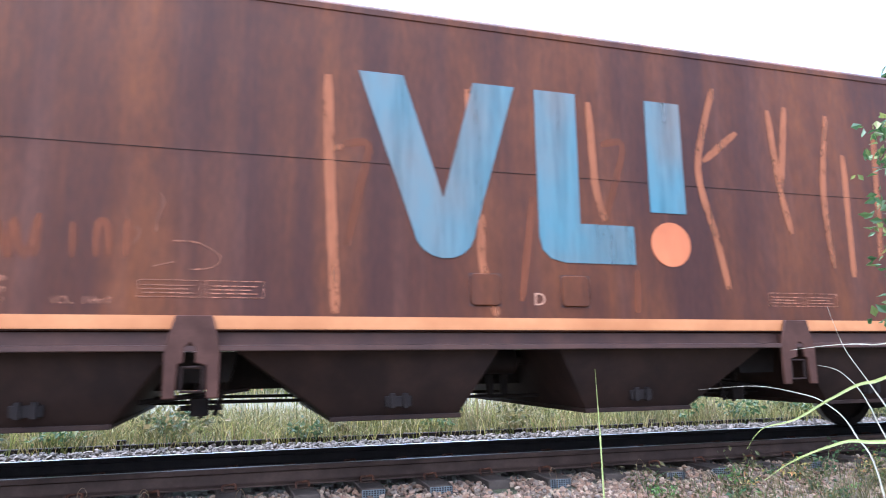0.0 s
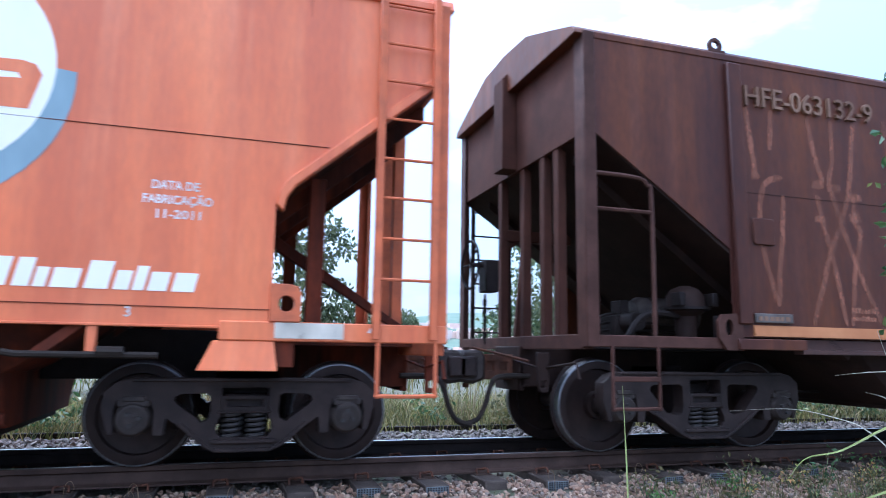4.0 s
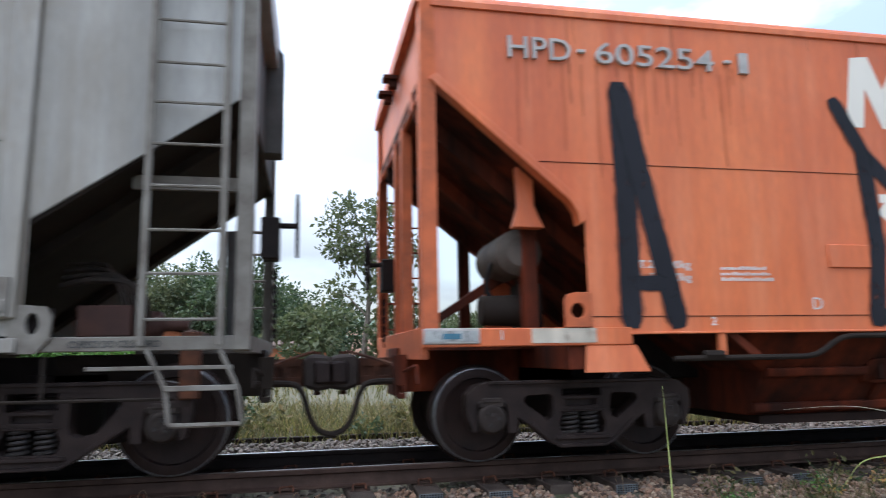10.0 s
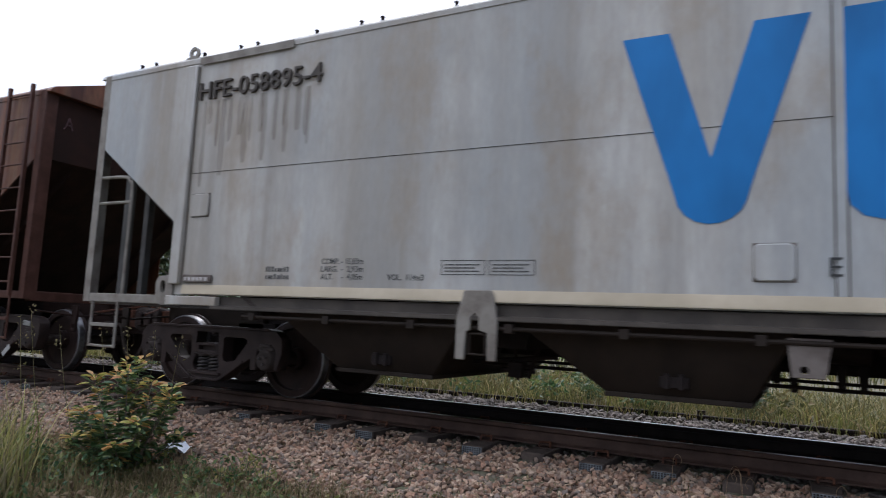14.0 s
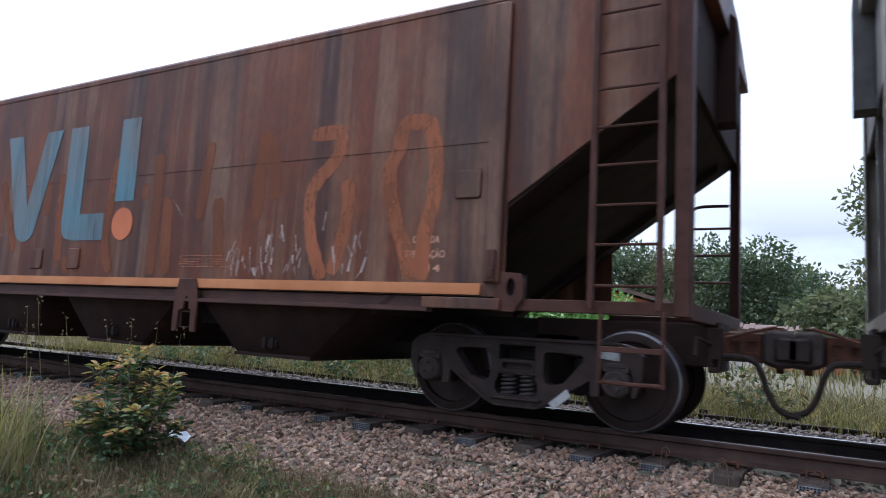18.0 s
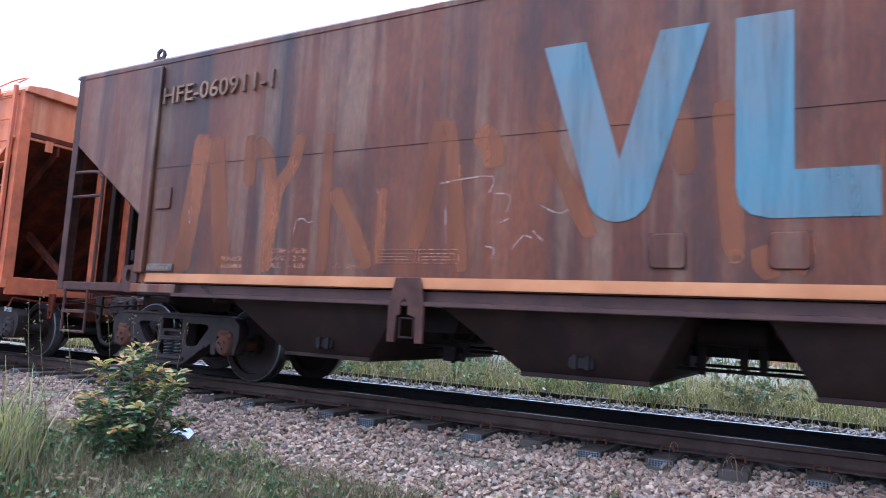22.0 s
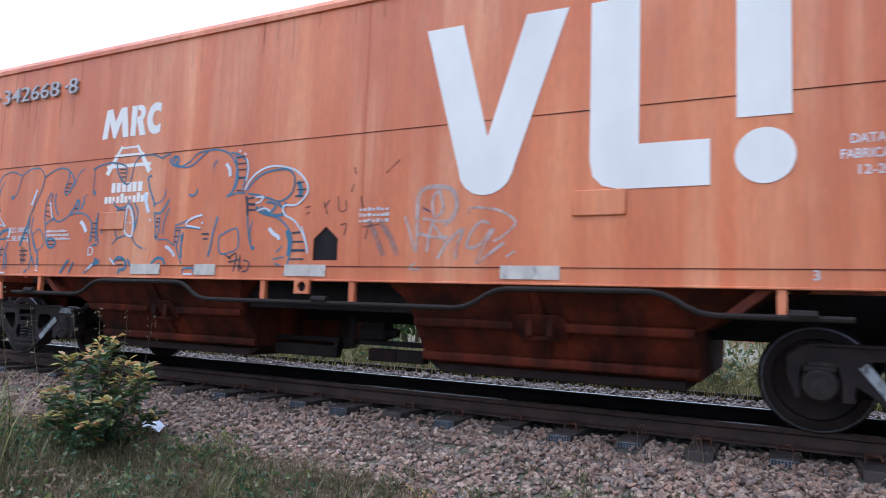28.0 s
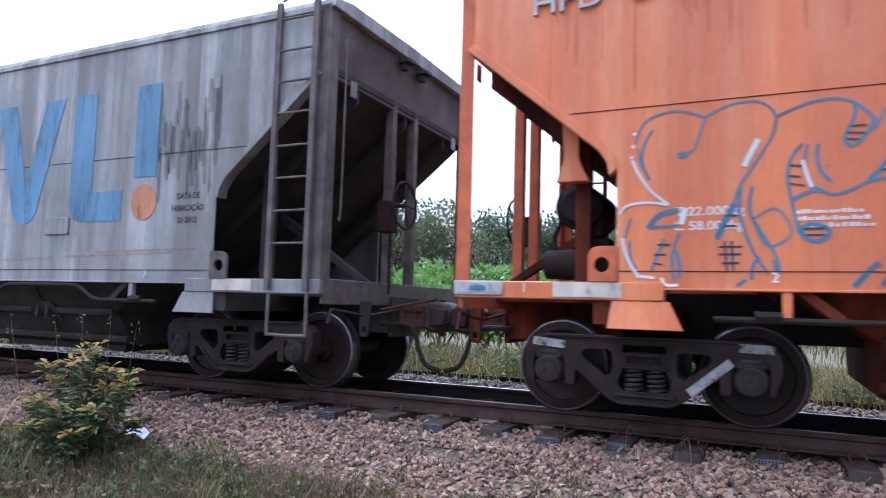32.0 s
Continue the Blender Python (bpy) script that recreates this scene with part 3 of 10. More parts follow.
def lettering(parent, words, x, z, height, material, y, width=None, depth=0.003, name="letter", slant=0.0, label=""):
    """Words on a wagon's side: left end at x, foot at z."""
    cu = bpy.data.curves.new("letters", "FONT")
    cu.body, cu.size, cu.extrude, cu.resolution_u, cu.shear = words, 1.0, 0.5, 3, slant
    cu.offset = 0.002 if name == "raised_digit" else (0.016 if height < 0.08 else 0.0)
    tmp = bpy.data.objects.new("letters", cu)
    scene.collection.objects.link(tmp)
    me = bpy.data.meshes.new_from_object(tmp.evaluated_get(bpy.context.evaluated_depsgraph_get()))
    bpy.data.objects.remove(tmp)
    co = np.empty(len(me.vertices) * 3)
    me.vertices.foreach_get("co", co)
    co = co.reshape(-1, 3)
    sz = height / 0.70
    sx = width / (co[:, 0].max() - co[:, 0].min()) if width else sz
    out = np.stack([x + (co[:, 0] - co[:, 0].min()) * sx, y - (co[:, 2] + 0.5) * depth, z + co[:, 1] * sz], 1)
    me.vertices.foreach_set("co", out.ravel())
    me.update()
    faces = [tuple(q.vertices) for q in me.polygons]
    spans = sorted((min(out[i][0] for i in q), max(out[i][0] for i in q)) for q in faces)
    cuts = [spans[0]]
    for a, b in spans[1:]:
        if a <= cuts[-1][1] + 1e-5:
            cuts[-1] = (cuts[-1][0], max(b, cuts[-1][1]))
        else:
            cuts.append((a, b))
    for a, b in cuts:
        keep = [q for q in faces if a - 1e-6 <= min(out[i][0] for i in q) <= b]
        used = sorted({i for q in keep for i in q})
        at_ = {i: k for k, i in enumerate(used)}
        last = part(name, Shape().add([out[i] for i in used], [tuple(at_[i] for i in q) for q in keep]), material, parent, label)
    return last

# ---- the train: all wagons share the track's middle MID; x runs along the train ----
MID, HALF, RAIL_TOP = 0.535, 1.535, 0.17
NEAR, FAR = MID - HALF, MID + HALF
WHEEL_R = 0.415
AXLE_Z = RAIL_TOP + WHEEL_R


def both(fn):
    """Runs fn for the two ends of a wagon: -1 and 1."""
    for s in (-1, 1):
        fn(s)


def flip(s, pts):
    return [(s * x, z) for x, z in pts]


def side_frame_shape(wb, ax, top):
    """Cast three-piece bogie side frame with its windows, round x = 0; ax is the axle's height."""
    h, wt = wb / 2, top - 0.11
    half = [(0, 0.315), (0.20, 0.32), (0.28, 0.355), (h - 0.30, ax - 0.055), (h - 0.215, ax + 0.005), (h - 0.205, ax - 0.115), (h - 0.135, ax - 0.115), (h - 0.13, ax + 0.05), (h - 0.11, ax + 0.13),
            (h + 0.11, ax + 0.13), (h + 0.128, ax + 0.05), (h + 0.118, ax - 0.10), (h + 0.15, ax - 0.10), (h + 0.205, ax + 0.065), (h + 0.20, top - 0.10), (h + 0.12, top - 0.03), (h + 0.03, top - 0.006), (0.3, top), (0, top)]
    outline = half + [(-x, z) for x, z in reversed(half[1:-1])]
    tri = [(0.30, 0.525), (0.255, 0.545), (0.238, 0.60), (0.245, wt - 0.02), (0.275, wt), (h - 0.305, wt - 0.005), (h - 0.275, wt - 0.02), (h - 0.265, wt - 0.05), (h - 0.29, wt - 0.08), (h - 0.43, 0.55)]
    mid = [(-0.165, 0.42), (0.165, 0.42), (0.195, 0.46), (0.195, 0.51), (0.165, 0.57), (0.165, top - 0.07), (-0.165, top - 0.07), (-0.165, 0.57), (-0.195, 0.51), (-0.195, 0.46)]
    return Shape().plate([outline, tri, [(-x, z) for x, z in reversed(tri)], mid], 0.0, 0.15)


def frame_rim_shape(wb, ax, top):
    """The raised ribs along the top and the slanting lower arms of a side frame."""
    h = wb / 2
    sh = Shape().box(-h - 0.02, h + 0.02, -0.018, 0.02, top - 0.028, top)
    for s in (-1, 1):
        sh.plate([[(s * 0.20, 0.318), (s * 0.27, 0.35), (s * (h - 0.30), ax - 0.052), (s * (h - 0.315), ax - 0.022), (s * 0.255, 0.375), (s * 0.19, 0.345)]], -0.018, 0.02)
    return sh.box(-0.2, 0.2, -0.018, 0.02, 0.315, 0.343)


def spring_shape():
    """Two nested coils, as one helix of square turns."""
    sh = Shape()
    pts = [(0.062 * math.cos(a), 0.062 * math.sin(a), 0.405 + 0.20 * a / (2 * math.pi * 5.5)) for a in (2 * math.pi * 5.5 * i / 77 for i in range(78))]
    return sh.tube(pts, 0.014, 6)


def wheel_shape(side, r0):
    """A wheel on the axle's middle line; side -1 faces the near side."""
    prof = [(-0.075, 0.335), (-0.075, 0.402), (-0.068, 0.415), (0.015, 0.418), (0.030, 0.442), (0.050, 0.442), (0.060, 0.43), (0.060, 0.345),
            (0.020, 0.325), (0.045, 0.13), (0.075, 0.12), (0.075, 0.085), (-0.085, 0.085), (-0.085, 0.12), (-0.015, 0.13), (-0.035, 0.325)]
    return Shape().lathe([(a * -side, r + (r0 - 0.415 if r > 0.3 else 0)) for a, r in prof + prof[:1]], (0, 0, 0), 44)


def tread_shape(r0):
    return Shape().lathe([(a, r + r0 - 0.415) for a, r in ((-0.0755, 0.405), (-0.0755, 0.4075), (-0.0690, 0.4170), (0.012, 0.4205), (0.012, 0.40), (-0.066, 0.395), (-0.0755, 0.405))], (0, 0, 0), 44)


SHARED = {}


def shared(key, maker, material, bevel=0.0):
    """A mesh that alike parts have in common."""
    if (key, material) not in SHARED:
        me = maker().mesh(key.split("/")[0], bevel)
        me.materials.append(MAT[material])
        SHARED[key, material] = me
    return SHARED[key, material]


ROLLING = []


def bogie(wagon, x, wb, marks=(), cap="bearing", r0=WHEEL_R, top=0.905):
    ax_z = RAIL_TOP + r0
    for sgn, y in ((-1, -0.50), (1, 2 * MID + 0.35)):
        fr = part("bogie_side_frame", shared("side_frame/%.2f" % wb, lambda: side_frame_shape(wb, ax_z, top), "cast", 0.012), "cast", wagon, "dark cast steel bogie frame")
        fr.location = (x, y, 0)
        if sgn < 0:
            for dx in (-0.085, 0.085):
                sp = part("spring", shared("spring", spring_shape, "spring"), "spring", fr)
                sp.location = (dx, 0.07, 0)
            part("bolster_end", shared("bolster_end", lambda: Shape().plate([[(-0.165, 0.60), (0.165, 0.60), (0.165, 0.715), (-0.165, 0.715)], [(-0.13, 0.635), (-0.13, 0.685), (0.13, 0.685), (0.13, 0.635)]], 0.0, 0.06).box(-0.15, 0.15, 0.06, 0.2, 0.60, 0.72).box(-0.19, 0.19, -0.012, 0.1, 0.588, 0.605), "cast", 0.006), "cast", fr)
            part("frame_rib", shared("frame_rib/%.2f" % wb, lambda: frame_rim_shape(wb, ax_z, top), "cast", 0.006), "cast", fr)
            for s in (-1, 1):
                part("bearing_adapter", shared("adapter/%.2f%d" % (wb, s), lambda: Shape().box(s * wb / 2 - 0.105, s * wb / 2 + 0.105, -0.012, 0.14, ax_z + 0.085, ax_z + 0.135)
                     .box(s * wb / 2 - 0.075, s * wb / 2 + 0.075, -0.02, 0.1, ax_z + 0.12, ax_z + 0.16), cap, 0.008), cap, fr)
            part("spring_plank", shared("plank", lambda: Shape().box(-0.23, 0.23, -0.03, 0.15, 0.375, 0.408), "cast", 0.008), "cast", fr)
            for mx, mz, ang, ln in marks:
                c, s_ = math.cos(radians(ang)) * ln / 2, math.sin(radians(ang)) * ln / 2
                part("paint_dab", Shape().ribbon([(mx - c, mz - s_), (mx + c, mz + s_)], 0.065, -0.02), "white_worn", fr, "smear of white paint")
    bo = part("bolster", shared("bolster", lambda: Shape().box(-0.18, 0.18, -0.3, 2 * MID + 0.3, 0.40, 0.80).box(-0.3, 0.3, MID - 0.3, MID + 0.3, 0.8, 0.95), "black", 0.01), "black", wagon)
    bo.location = (x, 0, 0)
    for s in (-1, 1):
        ax = part("wheelset", shared("axle/" + cap, lambda: Shape().tube([(0, -0.50 - MID, 0), (0, 0.50 + MID, 0)], 0.07, 14)
                  .lathe([(-0.54 - MID, 0.085), (-0.54 - MID, 0.02), (-0.545 - MID, 0.02), (-0.53 - MID, 0.10), (-0.50 - MID, 0.118), (-0.46 - MID, 0.126), (-0.33 - MID, 0.126), (-0.33 - MID, 0.06)], (0, 0, 0), 20)
                  .lathe([(0.33 + MID, 0.06), (0.33 + MID, 0.126), (0.48 + MID, 0.12), (0.53 + MID, 0.09), (0.54 + MID, 0.02)], (0, 0, 0), 20), cap), cap, wagon, "steel axle with its end bearings")
        for k in range(3):
            a = radians(90 + 120 * k)
            b = part("cap_bolt", shared("cap_bolt", lambda: Shape().lathe([(-0.562 - MID, 0.001), (-0.562 - MID, 0.015), (-0.535 - MID, 0.016)], (0, 0, 0), 6), "spring"), "spring", ax)
            b.location = (0.045 * math.cos(a), 0, 0.045 * math.sin(a))
        for side in (-1, 1):
            w = part("wheel", shared("wheel/%d%.3f" % (side, r0), lambda: wheel_shape(side, r0), "wheel"), "wheel", ax)
            w.location = (0, side * MID, 0)
            t = part("wheel_tread", shared("tread/%.3f" % r0, lambda: tread_shape(r0), "tread"), "tread", ax, "polished running surface")
            t.location = (0, side * MID - (0.0 if side < 0 else -0.055), 0)
        ROLLING.append((ax, x + s * wb / 2, r0))
    for d in (-0.46, 0.46):
        rg = part("brake_beam", shared("beam", lambda: Shape().box(-0.05, 0.05, -0.1, 2 * MID + 0.1, 0.44, 0.58).box(-0.10, 0.10, MID - 0.08, MID + 0.08, 0.50, 0.80).box(-0.13, -0.03, 0.02, 0.20, 0.42, 0.74), "black", 0.006), "black", wagon)
        rg.location = (x + d, 0, 0)


def ladder(wagon, x0, x1, z0, z1, y, rungs, mat, name="ladder", r=0.011, stile=0.022):
    lad = part(name, Shape().box(x0 - stile, x0 + stile, y, y + 0.045, z0, z1).box(x1 - stile, x1 + stile, y, y + 0.045, z0, z1), mat, wagon, "steel ladder with round rungs", 0.004)
    for z in rungs:
        part("rung", Shape().tube([(x0, y + 0.02, z), (x1, y + 0.02, z)], r, 6), mat, lad)
    return lad


def stirrup(wagon, x0, x1, z_top, z_low, y, mat, steps=()):
    st = part("stirrup_step", Shape().tube(smooth_line([(x0, y, z_top), (x0, y, z_low + 0.03), (x0 + 0.03, y, z_low), (x1 - 0.03, y, z_low), (x1, y, z_low + 0.03), (x1, y, z_top)], 3), 0.015, 6), mat, wagon)
    for z in steps:
        part("tread_bar", Shape().box(x0, x1, y - 0.02, y + 0.02, z - 0.02, z + 0.02), mat, st, "", 0.004)


def coupler(wagon, s, end, mat_box):
    """Draft gear box, knuckle and hanging brake hose at one end."""
    def sx(a, b):
        return min(s * (end + a), s * (end + b)), max(s * (end + a), s * (end + b))
    shank = [(end + 0.02, 0.80), (end + 0.36, 0.80), (end + 0.36, 1.04), (end + 0.02, 1.04)]
    holes = [[(end + a + 0.07 * u, 0.885 + 0.085 * v) for u, v in ((0, 0), (1, 0), (1, 1), (0, 1))] for a in (0.09, 0.23)]
    cp = part("coupler", Shape().plate([flip(s, shank)] + [flip(s, h) for h in holes], MID - 0.15, MID - 0.12).box(*sx(-0.1, 0.36), MID - 0.12, MID + 0.13, 0.82, 1.02), "coupler", wagon, "rusty cast knuckle coupler", 0.008)
    part("coupler_head", Shape().plate([flip(s, [(end + 0.34, 0.80), (end + 0.46, 0.76), (end + 0.60, 0.78), (end + 0.66, 0.86), (end + 0.65, 0.98), (end + 0.56, 1.07), (end + 0.40, 1.08), (end + 0.34, 1.04)])], MID - 0.22, MID + 0.17), "bearing", cp, "dark cast coupler head", 0.03)
    part("knuckle", Shape().plate([flip(s, [(end + 0.44, 0.82), (end + 0.62, 0.83), (end + 0.62, 1.01), (end + 0.44, 1.02)])], MID - 0.27, MID - 0.20), "cast", cp, "", 0.02)
    part("draft_sill", Shape().box(s * (end - 1.6), s * (end + 0.02), MID - 0.30, MID + 0.30, 0.74, 1.10), mat_box, wagon, "", 0.01)
    ys = MID - 0.34 * s * -1 if s < 0 else MID - 0.36
    hose = [(s * (end - 0.05), ys, 0.84), (s * (end + 0.26), ys, 0.83), (s * (end + 0.35), ys - 0.02, 0.74), (s * (end + 0.40), ys - 0.02, 0.58), (s * (end + 0.48), ys - 0.02, 0.45), (s * (end + 0.63), ys, 0.40)]
    part("striker_plate", Shape().box(s * (end + 0.01) - 0.03, s * (end + 0.01) + 0.03, MID - 0.30, MID + 0.30, 0.70, 1.12), mat_box, wagon, "", 0.012)
    hang = [(end + 0.02, 1.06), (end + 0.14, 1.06), (end + 0.12, 0.74), (end + 0.10, 0.72), (end + 0.03, 0.72)]
    part("lever_bracket", Shape().plate([flip(s, hang), flip(s, [(end + 0.055, 0.76), (end + 0.055, 0.82), (end + 0.10, 0.82), (end + 0.10, 0.76)])], NEAR + 0.62, NEAR + 0.66), mat_box, wagon, "", 0.006)
    part("knuckle_pin", Shape().tube([(s * (end + 0.47), MID - 0.02, 0.72), (s * (end + 0.47), MID - 0.02, 1.10)], 0.035, 10), "coupler", cp)
    part("operating_lever", Shape().tube([(s * (end + 0.44), MID - 0.10, 1.10), (s * (end + 0.24), MID - 0.34, 1.04), (s * (end + 0.08), MID - 0.62, 0.98)], 0.014, 6), "coupler", wagon)
    part("brake_hose", Shape().tube(smooth_line(hose, 5), 0.025, 8), "hose", wagon, "perished brake hose hanging in a loop")
    part("uncoupling_rod", Shape().tube([(s * (end + 0.03), MID, 1.0), (s * (end + 0.05), NEAR + 0.7, 0.92), (s * (end + 0.02), NEAR + 0.15, 0.98), (s * (end + 0.02), NEAR + 0.1, 0.85)], 0.012, 6), mat_box, wagon)


def handwheel(wagon, s, x, y, z, mat):
    hw = part("handbrake_wheel", Shape().tube([(x, y + 0.24 * math.cos(a), z + 0.24 * math.sin(a)) for a in (2 * math.pi * k / 24 for k in range(25))], 0.014, 6), mat, wagon, "spoked handbrake wheel")
    for k in range(5):
        a = 2 * math.pi * k / 5
        part("spoke", Shape().tube([(x, y, z), (x, y + 0.24 * math.cos(a), z + 0.24 * math.sin(a))], 0.009, 5), mat, hw)
    part("brake_gear_box", Shape().box(min(x - s * 0.13, x - s * 0.27), max(x - s * 0.13, x - s * 0.27), y - 0.10, y + 0.10, z - 0.27, z + 0.05).tube([(x, y, z), (x - s * 0.15, y, z)], 0.024, 8), mat, wagon, "", 0.012)
    chain, n = Shape(), 11
    for k in range(n):
        zc, turn = z - 0.33 - (z - 0.33 - 1.18) * k / (n - 1), k % 2
        chain.tube([(x - s * 0.16 + (0.016 * math.cos(a) if turn else 0.0), y + (0.0 if turn else 0.016 * math.cos(a)), zc + 0.042 * math.sin(a)) for a in (2 * math.pi * j / 8 for j in range(9))], 0.007, 5)
    part("brake_chain", chain, mat, wagon, "hanging chain of steel links")


def marks_big(wagon, left, right, foot, top, m_blue, m_dot, y, tip=0.0):
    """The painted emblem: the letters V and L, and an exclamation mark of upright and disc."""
    wedge = [(-1.345, 3.20), (-1.005, 3.20), (-0.72, 2.245), (-0.44, 3.20), (-0.095, 3.20), (-0.47, 2.02)] + [(-0.72 + 0.24 * math.cos(radians(a)), 2.0 + 0.22 * math.sin(radians(a))) for a in range(-15, -176, -20)] + [(-0.97, 2.02)]
    angle = [(0.08, 3.20), (0.445, 3.20), (0.445, 2.10), (0.93, 2.10), (0.93, 1.78), (0.30, 1.78), (0.18, 1.81), (0.11, 1.88), (0.085, 2.0)]
    upright = [(1.10, 3.21), (1.44, 3.21), (1.44, 2.228), (1.10, 2.228)]
    kx, kz = (right - left) / 2.785, (top - foot) / 1.425
    for nm, pl, mt in (("wedge_mark", wedge, m_blue), ("angle_mark", angle, m_blue), ("upright_mark", upright, m_blue), ("disc_mark", ring(1.275, 1.962, 0.188, 28), m_dot)):
        part(nm, Shape().plate([[(left + (x + 1.345) * kx + (tip * (3.20 - z) / 1.4 if nm == "wedge_mark" else 0.0), foot + (z - 1.78) * kz) for x, z in pl]], y - 0.006, y - 0.001), mt, wagon, "painted emblem shape")


def bars(wagon, x0, x1, z, h, mat, y, n, name="stencil_bar", lean=0.0, seed=1):
    """Lettering too small or not for reading: a row of plain bars."""
    rr = random.Random(seed)
    sh, x, step = Shape(), x0, (x1 - x0) / n
    apart = name == "name_bar"
    for k in range(n):
        w = step * rr.uniform(0.55, 0.82)
        top = z + h * (0.9 if apart and n < 8 else rr.choice((0.72, 0.72, 1.0)))
        sh.plate([[(x, z), (x + w, z), (x + w + lean * h, top), (x + lean * h, top)]], y - 0.004, y - 0.001)
        x += step
        if apart:
            part(name, sh, mat, wagon)
            sh = Shape()
    if not apart:
        part(name, sh, mat, wagon)["kind"] = "stuff"


def roof_shape(end, eave, top, flat=False):
    prof = [(NEAR, eave - 0.03), (NEAR + 0.01, eave), (NEAR + 0.03, top - 0.05), (NEAR + 0.3, top), (MID, top + 0.02), (FAR - 0.3, top), (FAR - 0.03, top - 0.05), (FAR - 0.01, eave), (FAR, eave - 0.03)] if flat else [(NEAR, eave - 0.03), (NEAR + 0.01, eave), (NEAR + 0.045, eave + 0.042), (NEAR + 0.42, eave + (top - eave) * 0.44), (MID - 0.55, top - 0.03), (MID, top), (MID + 0.55, top - 0.03), (FAR - 0.42, eave + (top - eave) * 0.44), (FAR - 0.045, eave + 0.042), (FAR - 0.01, eave), (FAR, eave - 0.03)]
    return Shape().slab_x(prof, -end, end)


def air_gear(wagon, s, x, mat, big=True):
    """Reservoir, valve and pipes in the open end of a wagon."""
    res = part("air_reservoir", Shape().lathe([(-0.34, 0.02), (-0.33, 0.12), (-0.27, 0.16), (0.27, 0.16), (0.31, 0.13), (0.31, 0.175), (0.345, 0.175), (0.345, 0.05), (0.40, 0.04), (0.40, 0.01)], (x, MID - 0.55, 1.45), 20, "x" if big else "y"), mat, wagon, "rounded steel air reservoir")
    for d in (-0.16, 0.16):
        part("strap", Shape().lathe([(d - 0.02, 0.150), (d - 0.02, 0.168), (d + 0.02, 0.168), (d + 0.02, 0.150)], (x, MID - 0.55, 1.45), 20, "x" if big else "y"), "black", res)
    part("valve_block", Shape().box(x + s * 0.42, x + s * 0.62, MID - 0.75, MID - 0.45, 1.14, 1.42).lathe([(-0.14, 0.02), (-0.14, 0.09), (0.12, 0.1), (0.12, 0.02)], (x + s * 0.5, MID - 0.78, 1.35), 14).box(x + s * 0.46, x + s * 0.56, MID - 0.72, MID - 0.55, 1.42, 1.56), "black", wagon, "", 0.01)
    for k in range(3):
        z = 1.24 + 0.07 * k
        part("air_pipe", Shape().tube(smooth_line([(x - s * 0.3, MID - 0.6 - 0.06 * k, z), (x + s * 0.3, MID - 0.62 - 0.05 * k, z + 0.05), (x + s * 0.72, MID - 0.6, z + 0.02), (x + s * (0.86 + 0.05 * k), MID - 0.55, 1.1)], 5), 0.016, 6), "black", wagon)
    part("equipment_floor", Shape().box(x - s * 0.7 if s > 0 else x - 0.9, x + 0.9 if s > 0 else x + 0.7, MID - 0.8, MID + 0.8, 1.10, 1.135), "black", wagon, "", 0.005)


